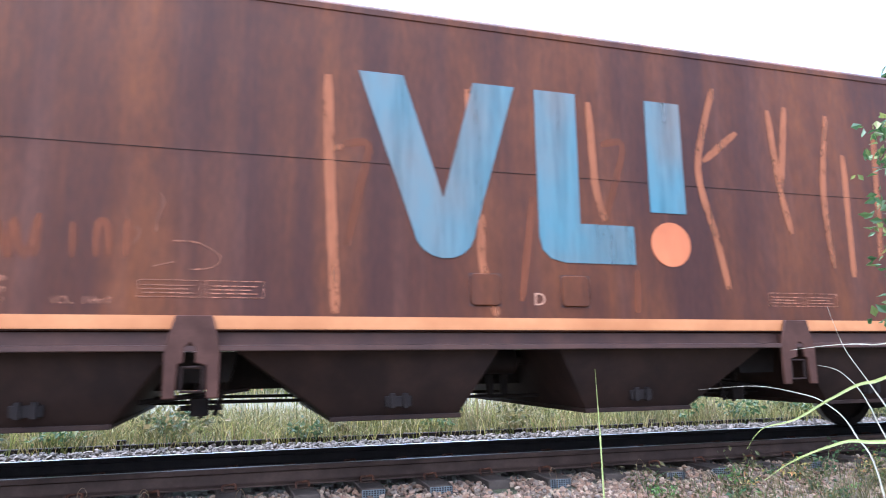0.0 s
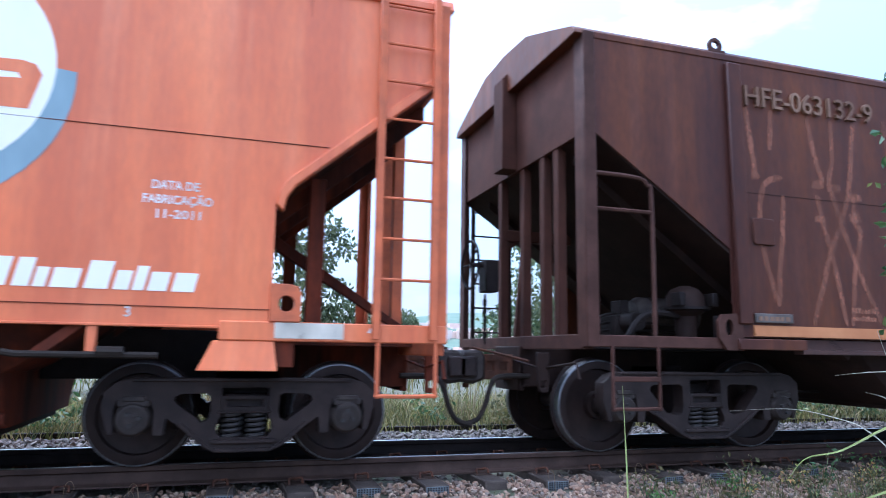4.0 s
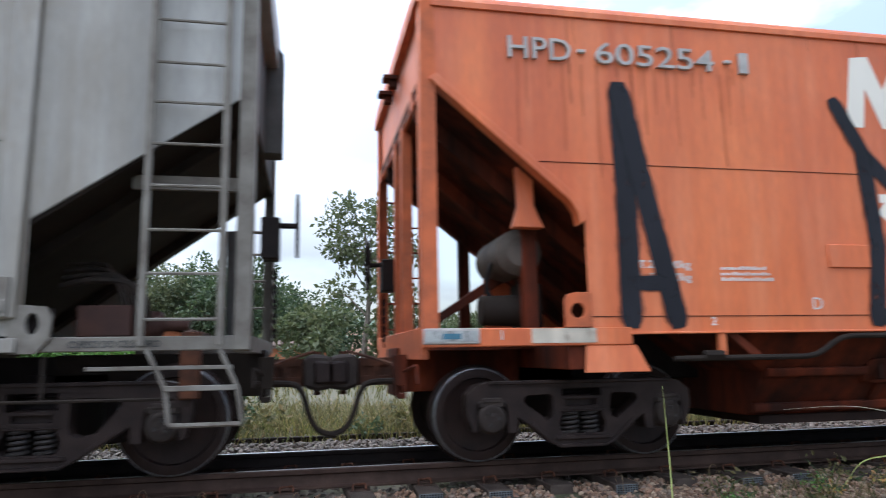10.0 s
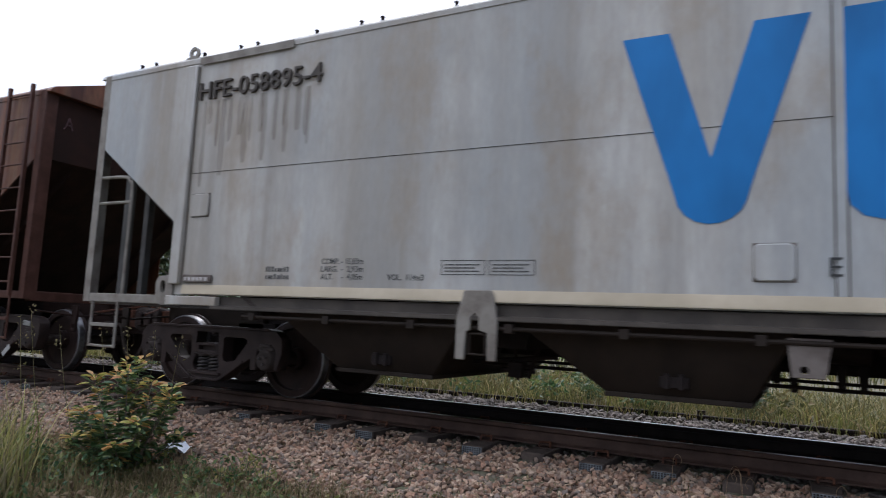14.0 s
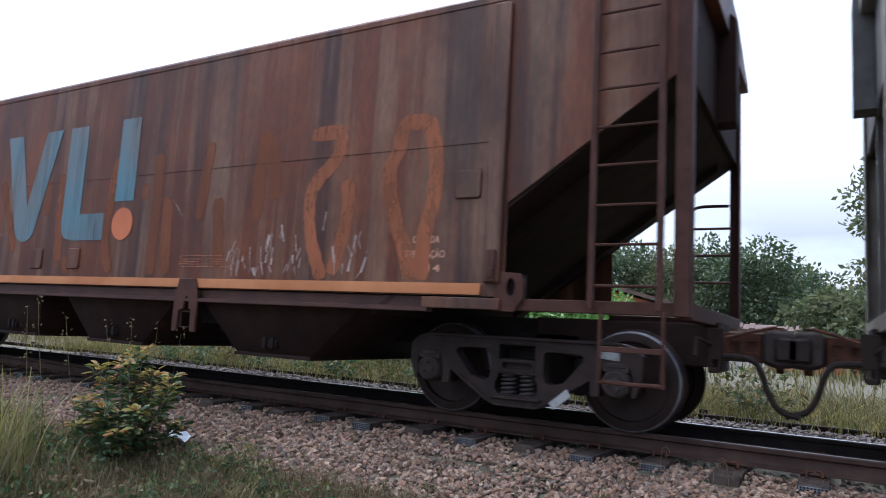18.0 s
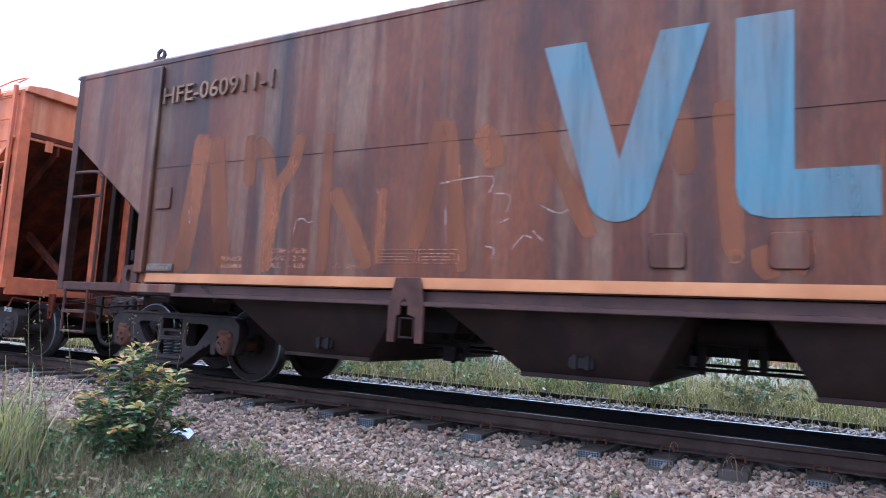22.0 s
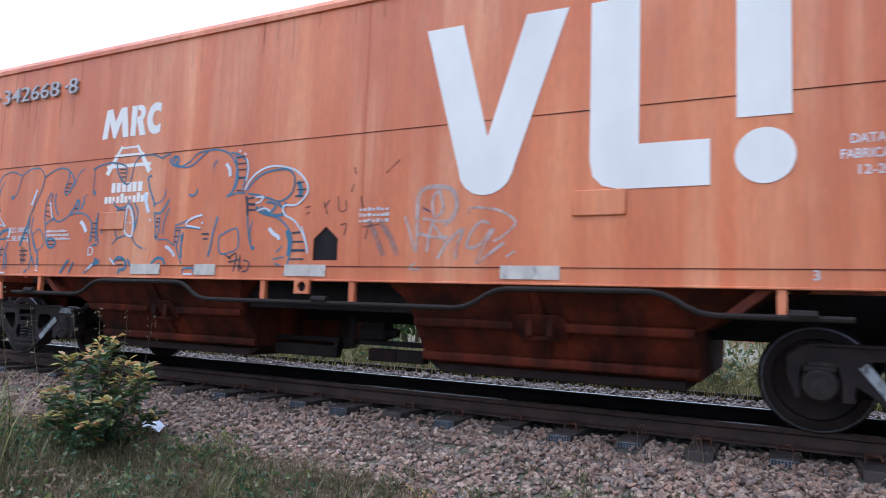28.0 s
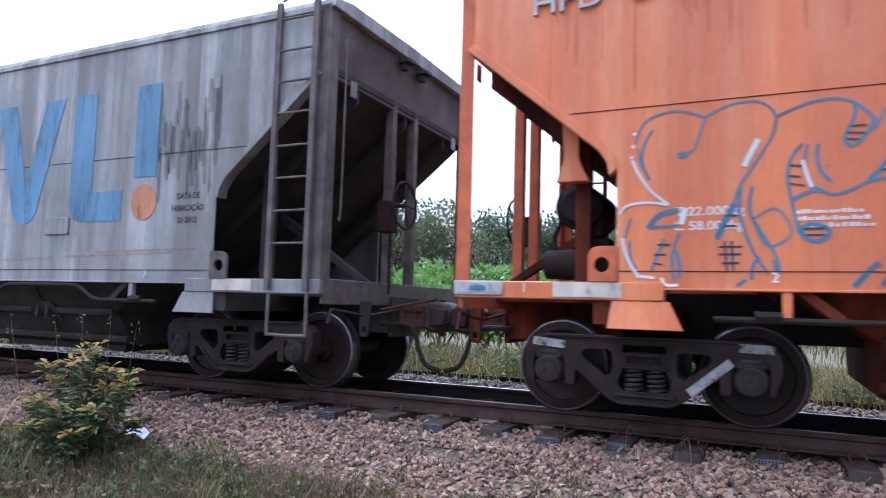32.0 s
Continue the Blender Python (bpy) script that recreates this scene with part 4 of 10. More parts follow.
# ---- long covered hopper wagon with a ledge along its foot ----
def long_wagon(label, body, under, ledge, hand_end):
    w = thing("covered_hopper_wagon", label, "rail wagon", "wagons of the goods train")
    E, EAVE = 7.47, 3.75
    edge = [(6.07, 1.214), (6.07, 1.967), (7.36, 2.86), (7.36, EAVE)]
    outline = [(-x, z) for x, z in edge] + list(reversed(edge))
    for nm, y0 in (("side_panel", NEAR), ("far_side_panel", FAR - 0.012)):
        part(nm, Shape().plate([outline], y0, y0 + 0.012), body, w)
    part("roof", roof_shape(7.545, EAVE, 4.16), body, w, "", 0.004)
    part("roof_edge_angle", Shape().box(-7.36, 7.36, NEAR - 0.008, NEAR, EAVE - 0.06, EAVE - 0.005), body, w, "", 0.004)
    for z in (2.485,):
        part("seam_strip", Shape().box(-5.88, 5.88, NEAR - 0.004, NEAR, z - 0.0016, z + 0.0016), under, w)
    part("ledge", Shape().slab_x([(NEAR, 1.318), (NEAR - 0.008, 1.318), (NEAR - 0.028, 1.236), (NEAR - 0.028, 1.224), (NEAR, 1.224)], -5.87, 5.87), ledge, w, "scuffed pale ledge along the foot of the side")
    # The channel below the ledge gets a darker tone than the side panel.
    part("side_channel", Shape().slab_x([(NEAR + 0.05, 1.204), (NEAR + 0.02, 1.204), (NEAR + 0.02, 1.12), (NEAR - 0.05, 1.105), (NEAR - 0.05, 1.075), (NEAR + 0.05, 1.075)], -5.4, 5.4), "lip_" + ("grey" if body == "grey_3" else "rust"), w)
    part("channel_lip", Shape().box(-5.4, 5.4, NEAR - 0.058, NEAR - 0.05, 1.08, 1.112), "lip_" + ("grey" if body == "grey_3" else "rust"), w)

    def end_bits(s):
        part("rib", Shape().box(min(s * 5.90, s * 6.05), max(s * 5.90, s * 6.05), NEAR - 0.05, NEAR, 1.32, 3.66), body, w, "pressed steel rib", 0.012)
        part("sill_end", Shape().box(min(s * 5.35, s * 6.06), max(s * 5.35, s * 6.06), NEAR - 0.055, NEAR + 0.02, 1.108, 1.2), body, w, "", 0.006)
        part("corner_post", Shape().box(min(s * 7.36, s * E), max(s * 7.36, s * E), NEAR - 0.004, NEAR + 0.012, 1.11, EAVE).box(min(s * 7.45, s * E), max(s * 7.45, s * E), NEAR + 0.012, NEAR + 0.16, 1.11, EAVE), TRIM[body], w, "", 0.004)
        part("far_corner_post", Shape().box(min(s * 7.36, s * E), max(s * 7.36, s * E), FAR - 0.016, FAR + 0.004, 1.11, EAVE).box(min(s * 7.45, s * E), max(s * 7.45, s * E), FAR - 0.14, FAR - 0.016, 1.11, EAVE), TRIM[body], w, "", 0.004)
        eave_y = [(NEAR + 0.02, 2.88), (FAR - 0.02, 2.88), (FAR - 0.02, EAVE), (FAR - 0.06, EAVE + 0.035), (FAR - 0.43, 3.885), (MID + 0.55, 4.115), (MID - 0.55, 4.115), (NEAR + 0.43, 3.885), (NEAR + 0.06, EAVE + 0.035), (NEAR + 0.02, EAVE)]
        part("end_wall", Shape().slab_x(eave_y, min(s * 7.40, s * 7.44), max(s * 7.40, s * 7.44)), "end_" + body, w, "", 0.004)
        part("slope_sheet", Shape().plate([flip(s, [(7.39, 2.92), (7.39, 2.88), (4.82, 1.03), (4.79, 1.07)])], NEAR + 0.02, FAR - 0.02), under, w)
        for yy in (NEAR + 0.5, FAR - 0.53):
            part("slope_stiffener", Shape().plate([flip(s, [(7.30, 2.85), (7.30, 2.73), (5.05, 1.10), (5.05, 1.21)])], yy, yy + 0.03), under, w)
        part("end_sill", Shape().box(min(s * 6.06, s * E), max(s * 6.06, s * E), NEAR, NEAR + 0.08, 1.11, 1.205).box(min(s * 7.36, s * E), max(s * 7.36, s * E), NEAR + 0.08, FAR - 0.08, 1.09, 1.21).box(min(s * 6.06, s * E), max(s * 6.06, s * E), FAR - 0.08, FAR, 1.11, 1.205), TRIM[body], w, "", 0.006)
        lug = [(6.0, 1.1), (6.17, 1.1), (6.245, 1.2)] + [(6.25, 1.34), (6.21, 1.40), (6.06, 1.41), (6.0, 1.36)]
        part("lifting_lug", Shape().plate([flip(s, lug), flip(s, [(6.14 + 0.04 * math.cos(a), 1.29 + 0.07 * math.sin(a)) for a in (2 * math.pi * k / 14 for k in range(14))])], NEAR - 0.03, NEAR + 0.01), TRIM[body], w, "", 0.004)
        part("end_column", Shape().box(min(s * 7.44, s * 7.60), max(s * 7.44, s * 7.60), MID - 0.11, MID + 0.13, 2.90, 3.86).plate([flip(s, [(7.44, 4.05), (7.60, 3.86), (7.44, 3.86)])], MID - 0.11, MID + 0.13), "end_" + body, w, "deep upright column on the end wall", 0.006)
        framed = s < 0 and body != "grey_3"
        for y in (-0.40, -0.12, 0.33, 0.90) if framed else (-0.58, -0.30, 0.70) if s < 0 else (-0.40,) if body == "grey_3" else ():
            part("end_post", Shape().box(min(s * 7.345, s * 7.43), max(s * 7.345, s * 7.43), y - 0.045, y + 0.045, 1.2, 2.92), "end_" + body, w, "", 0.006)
        if framed or (s > 0 and body == "grey_3"):
            part("leaning_strut", Shape().plate([flip(s, [(7.17, 2.25), (7.085, 2.25), (7.115, 1.19), (7.27, 1.19)])], 0.87, 0.93), "end_" + body, w, "", 0.006)
        elif s < 0:
            part("cross_beam", Shape().box(-7.40, -6.58, 0.68, 0.72, 2.275, 2.325), "end_" + body, w, "", 0.004)
        if framed:
            part("cross_beam", Shape().box(-7.40, -6.60, 0.85, 0.95, 2.235, 2.355).plate([[(-7.35, 2.24), (-7.20, 2.24), (-7.35, 2.12)]], 0.89, 0.91), "end_" + body, w, "", 0.008)
            cap = part("brake_cylinder", Shape().lathe([(1.13, 0.02), (1.13, 0.09), (1.40, 0.10), (1.44, 0.17), (1.58, 0.165), (1.64, 0.12), (1.67, 0.05), (1.675, 0.001)], (-6.25, -0.60, 0), 20, "z"), "under_brown", w, "domed brake cylinder standing on the platform")
            part("flange", Shape().lathe([(1.455, 0.10), (1.455, 0.215), (1.48, 0.215), (1.48, 0.10)], (-6.25, -0.60, 0), 16, "z"), "black", cap)
            for dx in (-0.17, 0.17):
                part("clamp_lug", Shape().box(-6.25 + dx - 0.03, -6.25 + dx + 0.03, -0.80, -0.66, 1.48, 1.60), "black", cap, "", 0.008)
            part("valve_arm", Shape().tube(smooth_line([(-6.35, -0.62, 1.40), (-6.60, -0.64, 1.42), (-6.74, -0.62, 1.36), (-6.84, -0.58, 1.2)], 4), 0.03, 7), "black", w)
        if s > 0 and body == "grey_3":
            part("cross_bar", Shape().box(min(s * 6.62, s * 7.42), max(s * 6.62, s * 7.42), NEAR + 0.25, NEAR + 0.29, 2.25, 2.35), TRIM[body], w)
        # Added black plate that keeps the lug's hole dark.
        part("lug_backing", Shape().box(min(s * 6.02, s * 6.24), max(s * 6.02, s * 6.24), NEAR + 0.03, NEAR + 0.05, 1.2, 1.39), "black", w)
        if body == "grey_3":
            for xr in (5.893, 6.057):
                part("rust_line", Shape().box(s * xr - 0.009, s * xr + 0.009, NEAR - 0.004, NEAR, 1.33, 3.66), "brown_drip", w, "rusty line beside the rib")
        eye = ring(s * 6.08, 3.85, 0.075, 18)
        part("lifting_eye", Shape().plate([eye[:-1] + [eye[-1]], ring(s * 6.08, 3.855, 0.036, 12)], NEAR + 0.05, NEAR + 0.08).box(s * 6.08 - 0.09, s * 6.08 + 0.09, NEAR + 0.03, NEAR + 0.10, 3.765, 3.80), TRIM[body], w)
        coupler(w, s, E, "under_brown" if under != "under_grey" else "under_grey")
        bogie(w, s * 5.99, 1.70, (((0.80, 0.80, -6, 0.16), (0.40, 0.42, 40, 0.2)) if s > 0 and body == "rust_4" else ()), "rust_cap" if body == "rust_4" and s < 0 else "bearing")
        part("hatch_frame", Shape().plate([[(s * 5.71 + a, 2.14 + b) for a, b in ((-0.12, -0.10), (-0.10, -0.12), (0.10, -0.12), (0.12, -0.10), (0.12, 0.10), (0.10, 0.12), (-0.10, 0.12), (-0.12, 0.10))]], NEAR - 0.018, NEAR), body, w, "rounded square cover plate", 0.008)
        part("cover_gap", Shape().plate([[(s * 5.71 + a, 2.14 + b) for a, b in ((-0.125, -0.125), (0.125, -0.125), (0.125, 0.125), (-0.125, 0.125))]], NEAR - 0.003, NEAR), "lip_" + ("grey" if body == "grey_3" else "rust"), w)
        # jacking brackets and discharge hoppers
        br = [(2.37, 1.315), (2.61, 1.315), (2.67, 1.09), (2.67, 0.765), (2.59, 0.765), (2.58, 0.99), (2.545, 1.0), (2.545, 1.10), (2.51, 1.13), (2.475, 1.10), (2.475, 1.0), (2.40, 0.98), (2.395, 0.765), (2.315, 0.765), (2.315, 1.09)]
        jb = part("jacking_bracket", Shape().plate([flip(s, br)], NEAR - 0.062, NEAR - 0.034).box(min(s * 2.35, s * 2.63), max(s * 2.35, s * 2.63), NEAR - 0.04, NEAR + 0.05, 1.09, 1.2), TRIM[body], w, "cut steel jacking bracket", 0.006)
        part("latch", Shape().tube([(s * 2.42, NEAR - 0.03, 0.97), (s * 2.42, NEAR - 0.03, 0.81), (s * 2.56, NEAR - 0.03, 0.81), (s * 2.56, NEAR - 0.03, 0.97), (s * 2.42, NEAR - 0.03, 0.97)], 0.014, 6), under, jb)
        for a0, b0, b1, a1 in ((0.25, 0.55, 1.52, 2.22), (2.62, 3.02, 3.98, 4.66)):
            top = [(a0, 1.09), (b0, 0.585), (b1, 0.585), (a1, 1.09)]

            def lean(x, y, z, y_far=2 * MID):
                inset = 0.16 * (1.09 - z) / 0.49
                return (x, y + inset if y < MID else y - inset, z)
            # The hopper takes the underside colour, which has shade worked in.
            hp = part("discharge_hopper", Shape().plate([flip(s, top)], NEAR + 0.05, FAR - 0.05, lean), "under_brown" if under != "under_grey" else "under_grey", w, "steel discharge hopper toned dark for the shade under the wagon", 0.006)
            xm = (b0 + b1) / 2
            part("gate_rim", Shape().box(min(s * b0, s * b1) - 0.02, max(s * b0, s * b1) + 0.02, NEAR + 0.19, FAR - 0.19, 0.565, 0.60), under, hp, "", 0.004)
            part("gate_latch", Shape().box(s * xm - 0.10, s * xm + 0.10, NEAR + 0.15, NEAR + 0.2, 0.66, 0.74).box(s * xm - 0.07, s * xm - 0.03, NEAR + 0.13, NEAR + 0.2, 0.65, 0.76).box(s * xm + 0.03, s * xm + 0.07, NEAR + 0.13, NEAR + 0.2, 0.65, 0.76), "black", hp, "", 0.004)
        for a, b in (((2.10, 0.80), (2.90, 0.71)), ((2.22, 1.05), (2.36, 0.60)), ((2.52, 1.05), (2.46, 0.58)), ((2.30, 0.66), (2.62, 0.66))):
            part("brake_rigging", Shape().tube([(s * a[0], MID - 0.75, a[1]), (s * b[0], MID - 0.75, b[1])], 0.022, 6), "black", w)
        part("rigging_block", Shape().box(min(s * 2.40, s * 2.54), max(s * 2.40, s * 2.54), MID - 0.82, MID - 0.66, 0.60, 0.74), "black", w, "", 0.01)
        part("hopper_partition", Shape().plate([flip(s, [(2.2, 1.08), (2.65, 1.08), (2.62, 0.86), (2.25, 0.86)])], NEAR + 0.4, FAR - 0.4), "black", w)

    both(end_bits)
    part("centre_sill", Shape().box(-6.0, 6.0, MID - 0.24, MID + 0.24, 0.78, 1.09), "black", w, "", 0.01)
    for y in (MID - 0.5, MID + 0.5):
        part("brake_rod", Shape().tube([(-4.9, y, 0.70), (4.9, y, 0.66)], 0.016, 6), "black", w)
    part("brake_cylinder", Shape().lathe([(-0.3, 0.02), (-0.3, 0.12), (0.2, 0.13), (0.25, 0.05), (0.5, 0.04), (0.5, 0.01)], (0.0, MID - 0.6, 1.0), 14, "x"), "black", w)
    for x, zb in ((-0.42, 0.70), (-0.30, 0.64), (0.02, 0.66), (0.16, 0.69)):
        part("brake_lever", Shape().plate([[(x - 0.05, 1.02), (x + 0.05, 1.02), (x + 0.035, zb), (x - 0.02, zb)]], MID - 0.5, MID - 0.47), "black", w, "", 0.004)
    ladder(w, 6.79, 7.28, 1.14, 3.82, NEAR - 0.09, [1.31, 1.61, 1.90, 2.20, 2.49, 2.785, 3.07, 3.38, 3.69], TRIM[body])
    if body == "grey_3":
        bent = part("stirrup_step", Shape().tube([(6.83, NEAR - 0.06, 1.12), (6.955, NEAR - 0.06, 0.87), (6.985, NEAR - 0.06, 0.65), (7.0, NEAR - 0.06, 0.635), (7.425, NEAR - 0.06, 0.635), (7.435, NEAR - 0.06, 0.66), (7.40, NEAR - 0.06, 0.87), (7.28, NEAR - 0.06, 1.12)], 0.016, 6), TRIM[body], w, "bent stirrup step")
        part("tread_bar", Shape().box(6.95, 7.40, NEAR - 0.08, NEAR - 0.04, 0.85, 0.885), TRIM[body], bent, "", 0.004)
        part("step_plank", Shape().box(6.45, 7.36, NEAR + 0.02, NEAR + 0.05, 0.985, 1.012), TRIM[body], w, "", 0.004)
        part("drop_post", Shape().box(6.95, 7.09, NEAR + 0.45, NEAR + 0.55, 0.77, 1.25), "rust_cap", w, "", 0.008)
    else:
        stirrup(w, 6.87, 7.31, 1.14, 0.63, NEAR - 0.07, TRIM[body], (0.86,))
    part("rib_catch", Shape().box(5.94, 6.01, NEAR - 0.075, NEAR - 0.05, 1.33, 1.585).box(5.955, 5.995, NEAR - 0.085, NEAR - 0.075, 1.36, 1.44), TRIM[body], w, "", 0.006)
    if body == "grey_3":
        part("equipment_box", Shape().box(6.26, 6.62, NEAR + 0.42, NEAR + 0.9, 1.22, 1.44).lathe([(6.62, 0.02), (6.62, 0.11), (6.78, 0.10), (6.80, 0.05), (6.98, 0.045), (6.98, 0.01)], (0, NEAR + 0.66, 1.31), 14, "x"), "lip_rust", w, "brown steel box and cylinder", 0.008)
        for k in range(4):
            part("looped_hose", Shape().tube(smooth_line([(6.12, NEAR + 0.5 + 0.05 * k, 1.58 + 0.06 * k), (6.35, NEAR + 0.45 + 0.05 * k, 1.62 + 0.045 * k), (6.58 - 0.04 * k, NEAR + 0.45, 1.60 + 0.03 * k), (6.70 - 0.05 * k, NEAR + 0.46, 1.48), (6.71 - 0.05 * k, NEAR + 0.5, 1.34)], 5), 0.026 - 0.004 * k, 7), "hose", w)
    ladder(w, -7.28, -6.79, 1.14, 3.80, FAR + 0.05, [1.3 + 0.3 * k for k in range(9)], "under_brown", "far_ladder")
    # curved handrail at the other end
    part("handrail", Shape().tube(smooth_line([(-7.40, NEAR + 0.02, 2.53), (-6.98, NEAR + 0.02, 2.52), (-6.87, NEAR + 0.02, 2.46), (-6.835, NEAR + 0.02, 2.36), (-6.835, NEAR + 0.02, 1.5), (-6.84, NEAR + 0.02, 1.2)], 5), 0.02, 8), TRIM[body], w)
    part("handrail_bar", Shape().tube([(-7.40, NEAR + 0.02, 2.23), (-6.84, NEAR + 0.02, 2.23)], 0.018, 6), TRIM[body], w)
    stirrup(w, -7.26, -6.84, 1.12, 0.63, NEAR - 0.02, TRIM[body], (0.86,))
    part("far_handrail", Shape().tube(smooth_line([(7.35, FAR - 0.02, 2.45), (7.06, FAR - 0.02, 2.45), (6.97, FAR - 0.02, 2.40), (6.94, FAR - 0.02, 2.3), (6.95, FAR - 0.02, 1.2)], 5), 0.018, 8), TRIM[body], w)
    for z in (2.2, 1.9, 1.6):
        part("far_handrail_bar", Shape().tube([(6.95, FAR - 0.02, z), (7.38, FAR - 0.02, z)], 0.014, 6), TRIM[body], w)
    if body != "grey_3":
        air_gear(w, -1, -6.10, "bearing")
    handwheel(w, hand_end, hand_end * (7.88 if hand_end < 0 else 7.76), MID + (0.05 if hand_end < 0 else -0.98), 1.92 if hand_end < 0 else 2.06, "black")
    for k in range(-9, 10):
        for x in (0.196 + 0.765 * k, 0.196 + 0.765 * k + (0.235 if k > 0 else -0.235))[:1 + k % 2]:
            if body == "grey_3" and abs(x) < 7.2:
                part("roof_bolt", Shape().lathe([(0, 0.001), (0, 0.018), (0.028, 0.018), (0.036, 0.028), (0.056, 0.001)], (x, NEAR + 0.06, EAVE + 0.042), 8, "z"), "black", w)
    for x in (-0.385, 0.385):
        part("inspection_plate", Shape().plate([[(x + a, 1.535 + b) for a, b in ((-0.125, -0.10), (-0.10, -0.125), (0.10, -0.125), (0.125, -0.10), (0.125, 0.10), (0.10, 0.125), (-0.10, 0.125), (-0.125, 0.10))]], NEAR - 0.018, NEAR), body, w, "rounded square cover plate", 0.008)
        part("cover_gap", Shape().plate([[(x + a, 1.535 + b) for a, b in ((-0.130, -0.130), (0.130, -0.130), (0.130, 0.130), (-0.130, 0.130))]], NEAR - 0.003, NEAR), "trim_dirty" if body == "grey_3" else "lip_rust", w)
    return w


def data_panels(w, ink, y):
    """Ruled data boxes with bars for their unreadable lines."""
    for x0, x1 in ((-2.86, -2.46), (-2.43, -2.04), (2.28, 2.66), (2.69, 3.04)):
        part("data_frame", Shape().plate([[(x0, 1.44), (x1, 1.44), (x1, 1.56), (x0, 1.56)], [(x0 + 0.005, 1.445), (x0 + 0.005, 1.555), (x1 - 0.005, 1.555), (x1 - 0.005, 1.445)]], y - 0.004, y - 0.001), ink, w)
        for k, z in enumerate((1.466, 1.492, 1.518)):
            part("stencil_bar", Shape().plate([[(x0 + 0.03, z), (x1 - 0.05 - 0.04 * (k % 2), z), (x1 - 0.05 - 0.04 * (k % 2), z + 0.008), (x0 + 0.03, z + 0.008)]], y - 0.004, y - 0.001), ink, w)


def long_lettering(w, number, ink, plate_ink, dz=0.0):
    y = NEAR
    lettering(w, number, -5.85, 3.27 + dz, 0.19, "lip_grey" if ink == "grey_ink" else "emboss_rust", y, 1.50 if dz > 0 else 1.62, 0.03, "raised_digit", 0, "raised metal digit of the running number")
    data_panels(w, ink, y)
    lettering(w, "COMP. - 15,83m", -4.10, 1.53, 0.05, ink, y, 0.46)
    lettering(w, "LARG.  -  2,93m", -4.10, 1.46, 0.05, ink, y, 0.46)
    lettering(w, "ALT.     -  4,05m", -4.10, 1.39, 0.05, ink, y, 0.46)
    bars(w, -4.76, -4.47, 1.455, 0.05, ink, y, 8, seed=3)
    bars(w, -4.76, -4.47, 1.385, 0.05, ink, y, 8, seed=4)
    lettering(w, "VOL.  114m3", -3.38, 1.39, 0.05, ink, y, 0.36)
    pl = part("maker_plate", Shape().box(-5.86, -5.46, y - 0.03, y - 0.001, 1.34, 1.42), "trim_dirty", w, "cast maker's plate", 0.006)
    bars(pl, -5.83, -5.49, 1.358, 0.05, plate_ink, y - 0.031, 6, "cast_bar")


def rubbed_strokes(w, strokes, mat, y=None, width=0.12):
    for i, st in enumerate(strokes):
        part("rubbed_stroke", Shape().stroke(smooth_line(st, 4) if len(st) > 2 else st, width, (NEAR if y is None else y) - 0.003 - 0.0004 * (i % 4), 0.10, i), mat, w, "stroke rubbed back to orange primer")


def refit(w, skip, kx, kz, z0=1.03):
    """Draws the painted marks of a wagon together a little, to its true panel size."""
    for ob in w.children_recursive:
        if ob not in skip:
            co = np.empty(len(ob.data.vertices) * 3)
            ob.data.vertices.foreach_get("co", co)
            co = co.reshape(-1, 3) * (kx, 1, kz) + (0, 0, z0 * (1 - kz))
            ob.data.vertices.foreach_set("co", co.ravel())
            ob.data.update()


